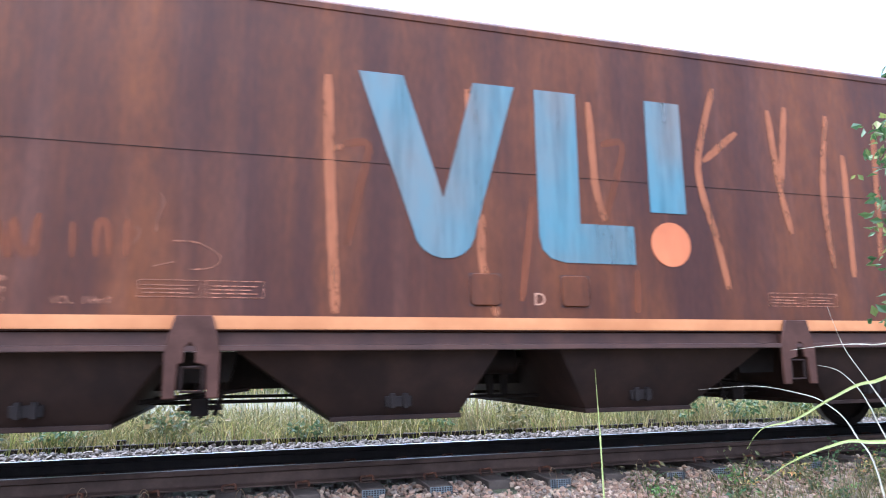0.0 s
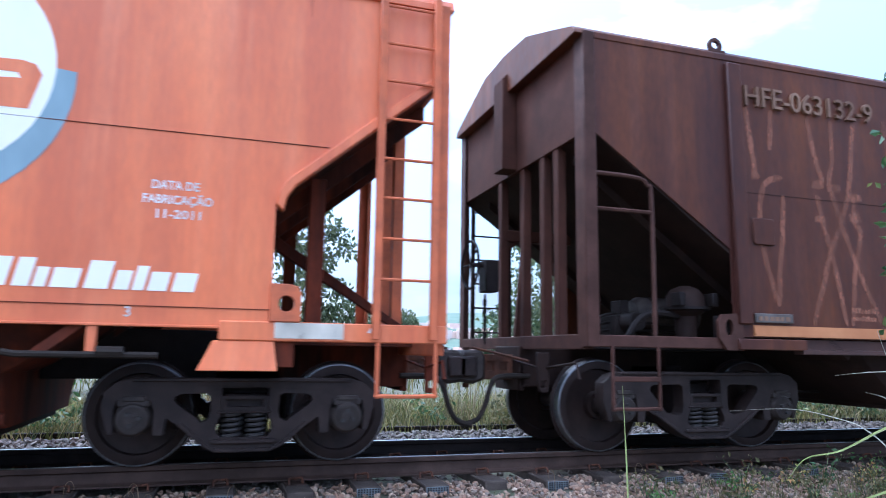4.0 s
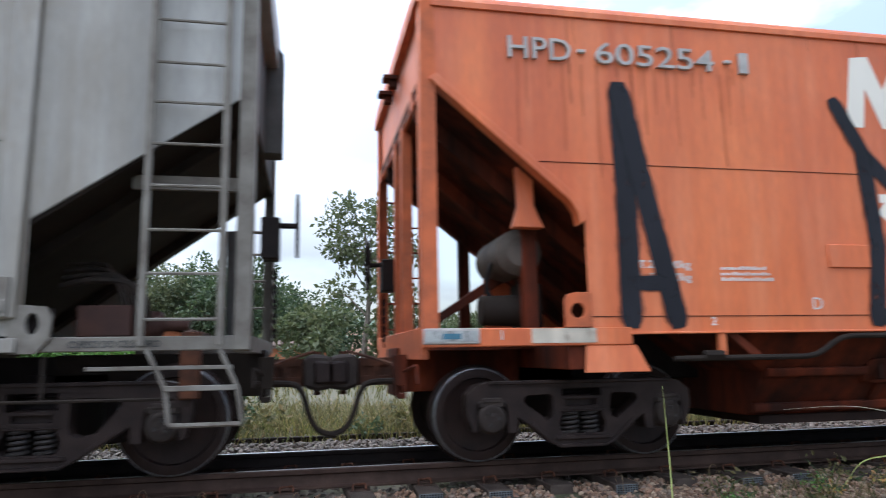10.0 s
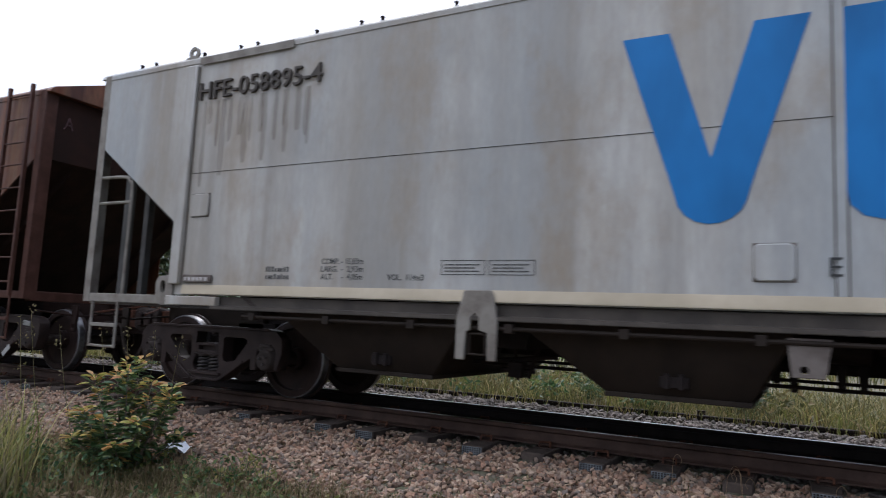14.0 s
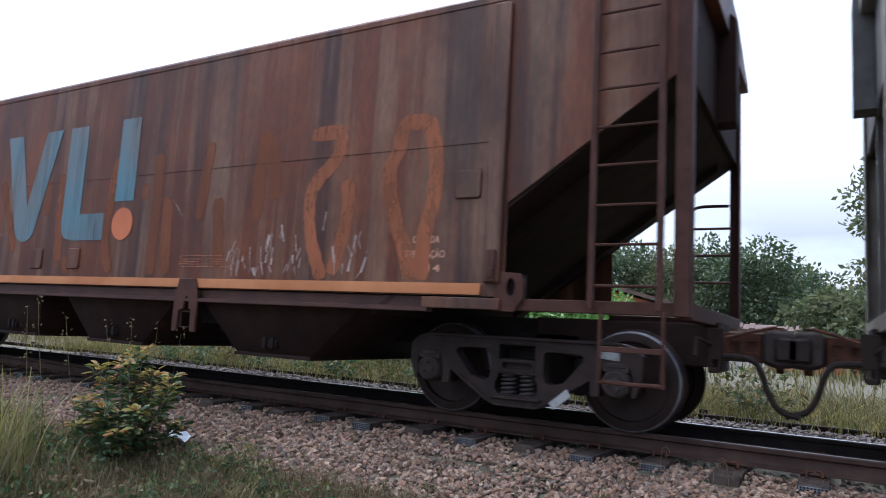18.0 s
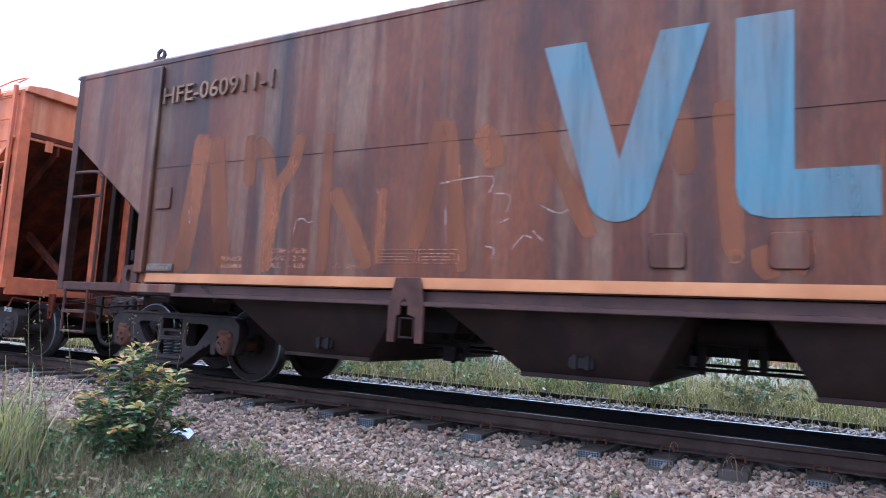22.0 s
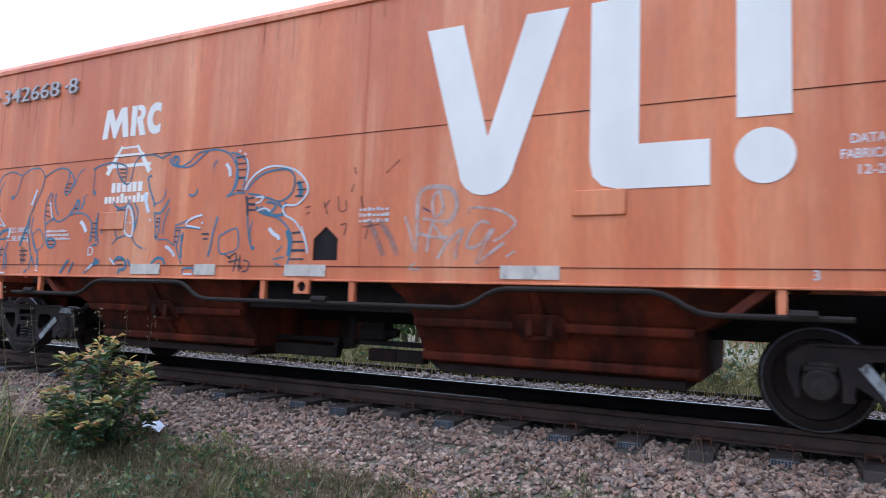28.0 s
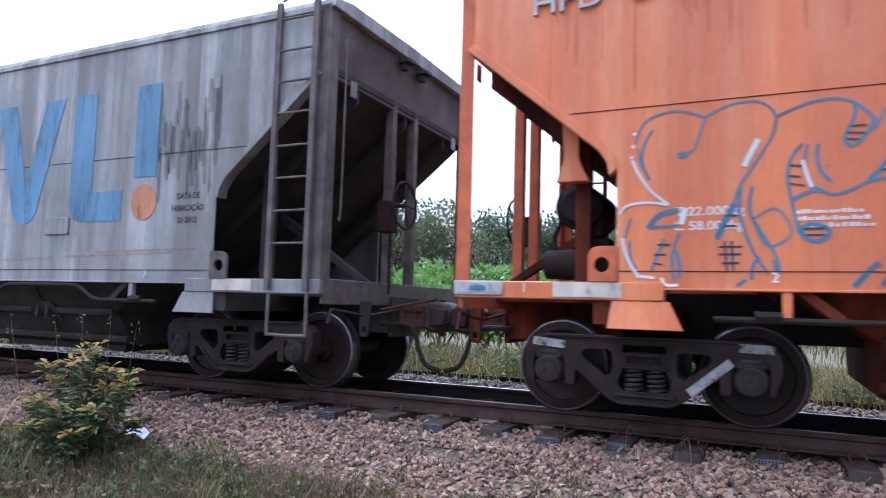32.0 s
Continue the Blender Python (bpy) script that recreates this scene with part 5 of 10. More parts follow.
# ---- short covered hopper wagon with rounded side cut-outs ----
def short_wagon(label, body, under, hand_end, ghost):
    w = thing("covered_hopper_wagon", label, "rail wagon", "wagons of the goods train")
    E, EAVE, FOOT = 6.19, 3.745, 1.20
    edge = [(4.93, FOOT), (4.93, 2.05), (4.95, 2.15), (5.01, 2.24), (6.07, 3.14), (6.07, EAVE)]
    outline = [(-x, z) for x, z in edge] + list(reversed(edge))
    gate = [(0.065, 1.37), (0.335, 1.37), (0.335, 1.56), (0.20, 1.675), (0.065, 1.56)]
    part("side_panel", Shape().plate([outline, gate], NEAR, NEAR + 0.012), body, w)
    part("far_side_panel", Shape().plate([outline], FAR - 0.012, FAR), body, w)
    # Solid black block behind the opening, painting the shade of its inside.
    part("gate_pocket", Shape().box(0.03, 0.37, NEAR + 0.012, NEAR + 0.25, 1.34, 1.70), "black", w, "black block standing for the shade inside a five-sided opening")
    part("roof", roof_shape(6.225, EAVE, 3.85, True), body, w, "", 0.004)
    part("roof_edge_angle", Shape().box(-6.1, 6.1, NEAR - 0.02, NEAR, EAVE - 0.06, EAVE - 0.005), body, w, "", 0.004)
    part("upper_seam", Shape().box(-5.28, 5.28, NEAR - 0.005, NEAR, 2.492, 2.497), under, w)
    part("lower_seam", Shape().box(-4.95, 4.95, NEAR - 0.006, NEAR, 1.313, 1.318), under, w)
    part("foot_flange", Shape().box(-4.6, 4.6, NEAR - 0.012, NEAR + 0.06, FOOT - 0.018, FOOT), body, w, "", 0.004)
    part("upright_seam", Shape().box(0.56, 0.57, NEAR - 0.004, NEAR, 1.34, EAVE - 0.06), body, w)

    def end_bits(s):
        def bx(a, b):
            return min(s * a, s * b), max(s * a, s * b)
        lip = edge[1:-1]
        part("cut_out_flange", Shape().plate([flip(s, lip + [(x + 0.05, z - 0.045) for x, z in reversed(lip)])], NEAR - 0.035, NEAR + 0.09), body, w, "rolled edge along the slope", 0.006)
        part("corner_post", Shape().box(*bx(6.07, E), NEAR - 0.004, NEAR + 0.012, 1.12, EAVE).box(*bx(6.165, E), NEAR + 0.012, NEAR + 0.14, 1.12, EAVE), TRIM[body], w, "", 0.004)
        part("far_corner_post", Shape().box(*bx(6.07, E), FAR - 0.012, FAR + 0.004, 1.12, EAVE).box(*bx(6.165, E), FAR - 0.14, FAR - 0.012, 1.12, EAVE), TRIM[body], w, "", 0.004)
        eave_y = [(NEAR + 0.02, 3.10), (FAR - 0.02, 3.10), (FAR - 0.02, EAVE), (FAR - 0.05, 3.80), (FAR - 0.3, 3.84), (NEAR + 0.3, 3.84), (NEAR + 0.05, 3.80), (NEAR + 0.02, EAVE)]
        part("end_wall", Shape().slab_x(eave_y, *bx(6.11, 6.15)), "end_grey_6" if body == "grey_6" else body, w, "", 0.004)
        for yy in (MID - 0.28, MID + 0.12):
            part("roof_step_bracket", Shape().box(*bx(6.18, 6.32), yy, yy + 0.14, 3.62, 3.66).box(*bx(6.18, 6.26), yy + 0.03, yy + 0.11, 3.55, 3.62), under, w, "", 0.004)
        for yy in (NEAR + 0.35, FAR - 0.45):
            part("end_tab", Shape().plate([flip(s, [(6.19, 3.13), (6.20, 3.13), (6.20, 2.98), (6.19, 2.98)])], yy, yy + 0.1), body, w)
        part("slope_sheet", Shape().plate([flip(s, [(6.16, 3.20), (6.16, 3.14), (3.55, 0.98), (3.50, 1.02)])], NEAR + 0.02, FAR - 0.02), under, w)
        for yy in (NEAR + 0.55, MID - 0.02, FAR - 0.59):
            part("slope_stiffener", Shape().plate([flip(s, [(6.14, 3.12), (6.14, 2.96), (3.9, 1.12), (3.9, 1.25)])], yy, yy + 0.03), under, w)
        part("side_sill", Shape().box(*bx(4.60, E), NEAR - 0.014, NEAR + 0.06, 1.105, 1.237), body, w, "", 0.008)
        part("far_side_sill", Shape().box(*bx(4.60, E), FAR - 0.06, FAR + 0.014, 1.115, 1.25), body, w, "", 0.008)
        part("end_sill", Shape().box(*bx(6.14, E), NEAR + 0.06, FAR - 0.06, 1.02, 1.25), TRIM[body], w, "", 0.008)
        part("bolster_foot", Shape().plate([flip(s, [(4.57, 1.105), (4.96, 1.105), (4.99, 0.905), (4.475, 0.905)])], NEAR - 0.004, NEAR + 0.02, lambda x, y, z: (x, y - (1.105 - z) * 0.14, z)), body, w, "flared foot plate over the bogie", 0.004)
        part("body_bolster", Shape().box(*bx(4.62, 5.1), NEAR + 0.02, FAR - 0.02, 0.93, 1.11), under, w, "", 0.006)
        lug = [(4.92, 1.237), (5.13, 1.237), (5.13, 1.43), (5.105, 1.48), (5.05, 1.495), (4.92, 1.495)]
        part("lifting_lug", Shape().plate([flip(s, lug), ring(s * 5.03, 1.36, 0.055, 16)], NEAR - 0.03, NEAR + 0.005), TRIM[body], w, "", 0.004)
        part("reflector", Shape().box(*bx(4.96, 5.43) if s > 0 else bx(4.89, 5.39), NEAR - 0.02, NEAR - 0.014, 1.125, 1.232), "reflector", w, "faded white reflective strip")
        for yy in (MID - 0.30, MID + 0.18):
            part("end_post", Shape().box(*bx(6.06, 6.16), yy, yy + 0.085, 1.2, 3.2), TRIM[body], w, "", 0.006)
        for yy in (NEAR + 0.35, FAR - 0.45):
            part("inner_post", Shape().box(*bx(5.20, 5.32), yy, yy + 0.1, 1.2, 2.35), under, w, "", 0.006)
        part("brace", Shape().plate([flip(s, [(6.12, 1.25), (6.0, 1.25), (5.0, 1.86), (5.0, 1.98)])], MID - 0.62, MID - 0.54), under, w, "", 0.006)
        part("platform", Shape().box(*bx(4.7, 6.14), MID - 0.75, MID + 0.75, 1.09, 1.12), under, w)
        coupler(w, s, E, under)
        marks = ((-0.745, 0.766, -5, 0.26), (0.473, 0.56, 40, 0.38), (0.79, 0.785, -2, 0.23)) if ghost == "tag" and s < 0 else (((-0.4, 0.58, -52, 0.30), (0.72, 0.82, -3, 0.18)) if ghost == "tag" else ())
        bogie(w, s * 4.815, 1.50, marks, "bearing", 0.385, 0.84)
        # discharge hopper with ribs and a latch
        top = [(0.80, 1.20), (3.76, 1.20), (3.40, 0.93), (3.29, 0.87), (3.29, 0.50), (1.02, 0.50), (0.965, 0.53), (0.965, 0.95), (0.94, 1.05)]

        def lean(x, y, z):
            inset = 0.72 * max(0.0, 1.2 - z)
            return (x, y + inset if y < MID else y - inset, z)

        def face(z):
            return NEAR + 0.07 + 0.72 * (1.2 - z)
        hp = part("discharge_hopper", Shape().plate([flip(s, top)], NEAR + 0.07, FAR - 0.07, lean), under, w, "ribbed steel discharge hopper", 0.006)
        for x0, x1 in ((0.99, 1.90), (2.33, 3.28)):
            part("hopper_rib", Shape().slab_x([(face(0.905), 0.905), (face(0.885) - 0.05, 0.895), (face(0.83) - 0.075, 0.832), (face(0.815), 0.815)], *bx(x0, x1)), under, hp, "", 0.008)
        part("hopper_foot_rib", Shape().slab_x([(face(0.61), 0.61), (face(0.59) - 0.05, 0.60), (face(0.53) - 0.085, 0.532), (face(0.515), 0.515)], *bx(0.97, 3.29)), under, hp, "", 0.008)
        part("gate_track", Shape().box(*bx(1.10, 3.19), MID - 0.99, MID + 0.99, 0.425, 0.50), "under_brown", hp, "", 0.006)
        part("gate_track_end", Shape().plate([flip(s, [(0.965, 0.52), (1.10, 0.44), (1.10, 0.50), (1.0, 0.53)])], MID - 0.97, MID + 0.97), "under_brown", hp)
        xm = 2.125
        part("latch_stem", Shape().slab_x([(face(1.17) - 0.03, 1.17), (face(0.55) - 0.03, 0.55), (face(0.55) + 0.01, 0.55), (face(1.17) + 0.01, 1.17)], s * xm - 0.042, s * xm + 0.042), under, hp, "", 0.006)
        part("latch_plate", Shape().plate([[(s * xm + a, b) for a, b in ((-0.19, 0.76), (0.19, 0.76), (0.22, 0.80), (0.22, 0.92), (0.19, 0.96), (-0.19, 0.96), (-0.22, 0.92), (-0.22, 0.80))]], face(0.96) - 0.035, face(0.96) - 0.01, lambda x, y, z: (x, y + 0.72 * (0.96 - z), z)), under, hp, "rounded latch plate", 0.006)
        for dx in (-0.085, 0.085):
            part("latch_dog", Shape().box(s * xm + dx - 0.03, s * xm + dx + 0.03, face(0.85) - 0.085, face(0.85), 0.785, 0.93), under, hp, "", 0.012)
        part("latch_bar", Shape().tube([(s * xm - 0.12, face(0.78) - 0.04, 0.775), (s * xm + 0.12, face(0.78) - 0.04, 0.775)], 0.022, 8), under, hp)
        for xh in (0.50, 3.84):
            part("frame_hanger", Shape().box(s * xh - 0.03, s * xh + 0.03, NEAR + 0.0, NEAR + 0.05, 1.0, 1.2), body, w, "", 0.006)
        part("side_door", Shape().box(*bx(2.45, 2.84), NEAR - 0.02, NEAR, 1.70, 1.89), body, w, "", 0.006)

    both(end_bits)
    y = NEAR - 0.03
    line = [(-4.28, 0.995), (-3.05, 0.995), (-2.82, 1.15), (-1.50, 1.15), (-1.27, 0.99), (1.61, 0.99), (1.86, 1.15), (3.10, 1.15), (3.34, 1.0), (4.24, 1.0)]
    soft = [line[0]]
    for a, b, c in zip(line, line[1:], line[2:]):
        u, v = (Vector(a) - Vector(b)).normalized() * 0.10, (Vector(c) - Vector(b)).normalized() * 0.10
        soft += [tuple(Vector(b) + u), tuple(Vector(b) + (u + v) * 0.28), tuple(Vector(b) + v)]
    soft.append(line[-1])
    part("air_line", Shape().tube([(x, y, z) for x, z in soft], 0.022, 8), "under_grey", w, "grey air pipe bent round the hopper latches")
    for x in (-3.95, 0.19, 3.96):
        part("pipe_union", Shape().tube([(x - 0.08, y, 1.02), (x + 0.08, y, 1.02)], 0.034, 8), "under_grey", w)
    part("eye_bracket", Shape().plate([[(-0.09, 1.065), (0.08, 1.065), (0.08, 1.20), (-0.09, 1.20)], ring(-0.005, 1.13, 0.045, 14)], NEAR - 0.05, NEAR - 0.02), body, w, "", 0.004)
    part("eye_back", Shape().box(-0.08, 0.07, NEAR - 0.02, NEAR + 0.05, 1.07, 1.20), "black", w)
    part("centre_sill", Shape().box(-6.0, 6.0, MID - 0.26, MID + 0.26, 0.80, 1.2), "black", w, "", 0.01)
    part("mid_cross_member", Shape().box(-0.9, 0.95, NEAR + 0.3, FAR - 0.3, 0.93, 1.2), "black", w)
    part("brake_cylinder", Shape().lathe([(-0.16, 0.02), (-0.16, 0.09), (0.10, 0.095), (0.14, 0.05), (0.24, 0.04), (0.24, 0.01)], (0.28, MID - 0.72, 0.725), 14, "x").box(0.17, 0.40, MID - 0.80, MID - 0.62, 0.66, 0.82), "black", w, "", 0.006)
    part("brake_rod", Shape().box(-1.05, 0.98, MID - 0.74, MID - 0.70, 0.597, 0.648), "black", w, "", 0.006)
    part("brake_lever", Shape().box(-0.015, 0.045, MID - 0.78, MID - 0.75, 0.58, 0.86).box(-0.03, 0.06, MID - 0.79, MID - 0.74, 0.60, 0.64), "black", w, "", 0.006)
    part("rod_guide", Shape().plate([[(-0.17, 0.65), (-0.12, 0.65), (-0.16, 0.45), (-0.21, 0.45)]], MID - 0.80, MID - 0.70), "black", w)
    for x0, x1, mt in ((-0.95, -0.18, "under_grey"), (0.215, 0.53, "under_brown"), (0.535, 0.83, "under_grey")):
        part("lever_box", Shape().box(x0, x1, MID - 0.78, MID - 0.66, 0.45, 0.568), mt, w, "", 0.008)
    part("lever_pin", Shape().tube([(0.83, MID - 0.72, 0.515), (0.88, MID - 0.72, 0.515)], 0.012, 6), "black", w)
    ladder(w, 5.65, 6.07, 1.13, 3.80, NEAR - 0.075, [1.555, 1.85, 2.15, 2.445, 2.75, 3.045, 3.34, 3.64], TRIM[body], stile=0.028)
    stirrup(w, 5.67, 6.09, 1.11, 0.74, NEAR - 0.055, TRIM[body])
    part("grab_hoop", Shape().tube(smooth_line([(5.68, NEAR - 0.05, 3.82), (5.70, NEAR + 0.1, 3.95), (6.05, NEAR + 0.1, 3.95), (6.10, NEAR - 0.05, 3.82)], 4), 0.012, 6), TRIM[body], w)
    ladder(w, -6.10, -5.68, 1.14, 3.8, FAR + 0.03, [1.35 + 0.3 * k for k in range(8)], under, "far_ladder")
    if body == "grey_6":
        part("end_handrail", Shape().tube(smooth_line([(6.27, NEAR + 0.12, 3.4), (6.29, NEAR + 0.12, 3.3), (6.29, NEAR + 0.12, 1.9), (6.27, NEAR + 0.12, 1.8)], 4), 0.009, 6), TRIM[body], w)
    # hanging reservoir and its bracket in the open end
    rs = part("air_reservoir", Shape().lathe([(-0.42, 0.02), (-0.41, 0.12), (-0.34, 0.19), (0.34, 0.19), (0.41, 0.12), (0.42, 0.02)], (-5.32, MID - 0.75, 1.86), 20, "y"), "tan_tank" if body == "orange_2" else "black", w, "round air reservoir hung under the slope")
    part("hanger_bracket", Shape().plate([[(-5.44, 2.02), (-5.18, 2.02), (-5.22, 2.10), (-5.26, 2.20), (-5.26, 2.48), (-5.40, 2.62), (-5.38, 2.2), (-5.41, 2.1)]], NEAR + 0.2, NEAR + 0.3), body, rs, "", 0.006)
    part("control_valve", Shape().box(-5.30, -5.10, MID - 1.0, MID - 0.75, 1.25, 1.62).lathe([(-0.2, 0.02), (-0.2, 0.12), (0.15, 0.13), (0.15, 0.02)], (-5.42, MID - 0.95, 1.40), 14, "x").box(-5.28, -5.14, MID - 1.02, MID - 0.8, 1.62, 1.76), "under_grey", w, "", 0.012)
    for k in range(2):
        part("air_hose", Shape().tube(smooth_line([(-5.5, MID - 0.9, 1.8), (-5.56, MID - 0.95, 1.6 - 0.05 * k), (-5.45, MID - 0.98, 1.42), (-5.25, MID - 0.98, 1.36)], 5), 0.016, 6), "black", w)
    handwheel(w, hand_end, hand_end * 6.40, MID + (0.45 if hand_end < 0 else -0.43), 1.95 if hand_end < 0 else 2.04, "under_brown" if under != "under_orange" else "black")
    part("sign_plate", Shape().box(-6.19, -5.78, NEAR - 0.03, NEAR - 0.014, 1.125, 1.238), "emboss", w, "framed metal maker's plate", 0.008)
    part("sign_face", Shape().box(-6.17, -5.80, NEAR - 0.034, NEAR - 0.03, 1.145, 1.218), "white_worn", w)
    part("sign_bar", Shape().box(-6.05, -5.92, NEAR - 0.037, NEAR - 0.034, 1.16, 1.20), "graf_blue", w)

    for k, (x, t) in enumerate(((-5.62, "1"), (-3.93, "2"), (4.02, "3"), (5.60, "4"))):
        lettering(w, t, x, 1.155 if abs(x) > 5 else 1.245, 0.065, "white_ink", NEAR - (0.015 if abs(x) > 5 else 0.001))
    return w


def rails_emblem(w, x, z, k, y):
    """A painted piece of track in perspective: two rails and three sleepers."""
    for pts, wd in (([(-0.23, 0.60), (-0.66, 0.0)], 0.13), ([(0.23, 0.60), (0.66, 0.0)], 0.13), ([(-0.30, 0.56), (0.30, 0.56)], 0.045), ([(-0.46, 0.40), (0.46, 0.40)], 0.055), ([(-0.68, 0.17), (0.68, 0.17)], 0.075)):
        part("emblem_stroke", Shape().ribbon([(x + a * k, z + b * k) for a, b in pts], wd * k * (0.45 if wd > 0.1 else 1), y - 0.003 if wd < 0.09 else y - 0.0036, wd * k), "white", w)


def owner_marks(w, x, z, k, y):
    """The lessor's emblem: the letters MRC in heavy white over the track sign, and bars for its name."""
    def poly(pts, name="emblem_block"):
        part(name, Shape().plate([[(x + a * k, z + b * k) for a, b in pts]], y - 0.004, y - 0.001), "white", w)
    # White outlines of the letters M, R and C.
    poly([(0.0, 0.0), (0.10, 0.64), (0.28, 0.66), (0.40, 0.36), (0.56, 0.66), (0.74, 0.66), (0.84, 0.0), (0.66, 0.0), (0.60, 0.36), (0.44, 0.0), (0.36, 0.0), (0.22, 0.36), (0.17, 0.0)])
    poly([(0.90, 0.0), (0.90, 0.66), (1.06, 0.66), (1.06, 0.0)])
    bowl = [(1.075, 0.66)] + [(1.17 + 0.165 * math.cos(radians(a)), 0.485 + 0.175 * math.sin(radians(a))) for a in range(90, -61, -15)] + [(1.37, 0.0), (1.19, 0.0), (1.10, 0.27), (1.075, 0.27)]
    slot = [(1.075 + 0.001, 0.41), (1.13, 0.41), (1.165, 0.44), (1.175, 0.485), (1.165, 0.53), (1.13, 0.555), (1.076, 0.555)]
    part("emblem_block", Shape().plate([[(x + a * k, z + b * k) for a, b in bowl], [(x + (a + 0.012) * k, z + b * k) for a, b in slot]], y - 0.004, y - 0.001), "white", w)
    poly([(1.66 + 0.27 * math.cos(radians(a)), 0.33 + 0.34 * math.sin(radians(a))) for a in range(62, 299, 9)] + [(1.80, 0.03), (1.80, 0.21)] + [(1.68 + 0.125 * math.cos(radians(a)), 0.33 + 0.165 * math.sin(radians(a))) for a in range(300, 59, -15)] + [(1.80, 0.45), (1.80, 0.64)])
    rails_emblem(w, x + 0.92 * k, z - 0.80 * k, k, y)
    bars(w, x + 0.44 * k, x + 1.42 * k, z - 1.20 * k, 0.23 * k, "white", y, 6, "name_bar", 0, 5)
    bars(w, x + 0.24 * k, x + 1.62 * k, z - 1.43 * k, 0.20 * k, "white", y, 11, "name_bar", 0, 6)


def raised_number(w, owner, digits, check, x, z, h, width):
    """The running number in raised metal, in three groups with short dashes between."""
    for words, a, b in ((owner, 0.0, 0.247), (digits, 0.348, 0.848), (check, 0.962 if check == "1" else 0.93, 1.0)):
        lettering(w, words, x + a * width, z, h, "emboss", NEAR, (b - a) * width, 0.03, "raised_digit", 0, "raised metal digit of the running number")
    for a in (0.275, 0.895):
        part("raised_dash", Shape().box(x + a * width, x + (a + 0.03) * width, NEAR - 0.03, NEAR, z + h * 0.42, z + h * 0.58), "emboss", w, "", 0.004)


def spray_letter(w, strokes, mat="spray", y=None, width=0.17):
    for i, (pts, wd) in enumerate(strokes):
        yy = (NEAR if y is None else y) - 0.0062 - 0.0004 * (i % 5)
        st = part("spray_stroke", Shape().stroke(pts, wd * 0.96, yy, 0.05, i), mat, w, "broad spray paint stroke")
        part("overspray", Shape().stroke(pts, wd * 1.18, yy + 0.0003, 0.12, i + 40), "spray_mist", st)


# ---- the six wagons, in the order in which they pass ----
w1 = long_wagon("rust-brown covered hopper wagon with faded blue emblem and rubbed graffiti", "rust_1", "under_brown", "stripe_rust", -1)
marks_big(w1, -1.385, 1.483, 1.768, 3.224, "blue_faded", "dot", NEAR, 0.04)
long_lettering(w1, "HFE-063132-9", "faint_ink", "emboss_rust", 0.02)
lettering(w1, "D", 0.03, 1.42, 0.10, "pale_ink", NEAR)
rubbed_strokes(w1, [[(-5.84, 3.31), (-5.76, 2.64)], [(-5.55, 3.29), (-5.59, 2.9)], [(-5.47, 2.65), (-5.61, 2.62), (-5.70, 2.51), (-5.74, 2.22), (-5.69, 1.85), (-5.58, 1.49)], [(-5.47, 2.49), (-5.50, 2.12), (-5.55, 1.82), (-5.58, 1.49)],
                    [(-5.14, 3.28), (-5.10, 3.01), (-5.04, 2.77), (-4.99, 2.66)], [(-4.86, 3.26), (-4.87, 2.9), (-4.91, 2.73), (-4.94, 2.62)], [(-4.58, 3.27), (-4.62, 3.05), (-4.69, 2.62), (-4.81, 2.29), (-4.96, 2.0), (-5.09, 1.65), (-5.21, 1.34)],
                    [(-5.08, 2.53), (-5.02, 2.23), (-4.94, 1.93), (-4.83, 1.34)], [(-4.91, 2.58), (-4.83, 2.33), (-4.70, 1.98), (-4.56, 1.67), (-4.39, 1.34)], [(-4.64, 2.55), (-4.65, 2.30), (-4.59, 2.22), (-4.62, 2.06), (-4.69, 1.82), (-4.76, 1.34)],
                    [(-4.20, 3.33), (-4.16, 2.84), (-4.12, 2.57), (-4.13, 2.37)], [(-3.88, 2.41), (-3.89, 2.02), (-3.92, 1.54), (-3.93, 1.35)], [(-3.91, 3.29), (-3.94, 2.91), (-4.0, 2.73)], [(-4.07, 2.1), (-3.99, 1.82), (-3.96, 1.7)]], "scratch_pink", width=0.054)
rubbed_strokes(w1, [[(-5.81, 2.64), (-5.72, 2.65)], [(-5.13, 2.62), (-4.99, 2.63)], [(-5.12, 2.30), (-5.0, 2.31)], [(-4.95, 2.60), (-4.80, 2.61)], [(-4.72, 2.53), (-4.55, 2.54)], [(-4.71, 2.34), (-4.57, 2.35)], [(-4.22, 2.54), (-3.88, 2.57)], [(-4.15, 2.38), (-3.88, 2.41)]], "scratch_pink", width=0.095)
rubbed_strokes(w1, [[(-1.62, 3.16), (-1.60, 2.53), (-1.57, 1.93), (-1.54, 1.34)], [(-1.61, 2.58), (-1.50, 2.59)]], "scratch", width=0.075)
rubbed_strokes(w1, [[(-0.50, 3.16), (-0.46, 2.62)], [(-0.40, 2.13), (-0.41, 1.78), (-0.34, 1.5), (-0.29, 1.33)], [(0.58, 3.16), (0.60, 2.71), (0.62, 2.39), (0.69, 2.13)], [(1.86, 3.42), (1.64, 2.67), (1.77, 2.07), (1.87, 1.58)],
                    [(2.08, 3.02), (1.70, 2.72)], [(2.45, 3.27), (2.51, 2.57), (2.60, 2.1)], [(2.65, 3.32), (2.54, 2.58)], [(3.13, 3.28), (3.01, 2.5), (3.05, 1.8)], [(3.29, 2.9), (3.27, 1.72)], [(3.7, 3.1), (3.62, 1.9)], [(4.3, 3.3), (4.1, 1.6)]], "scratch", width=0.065)
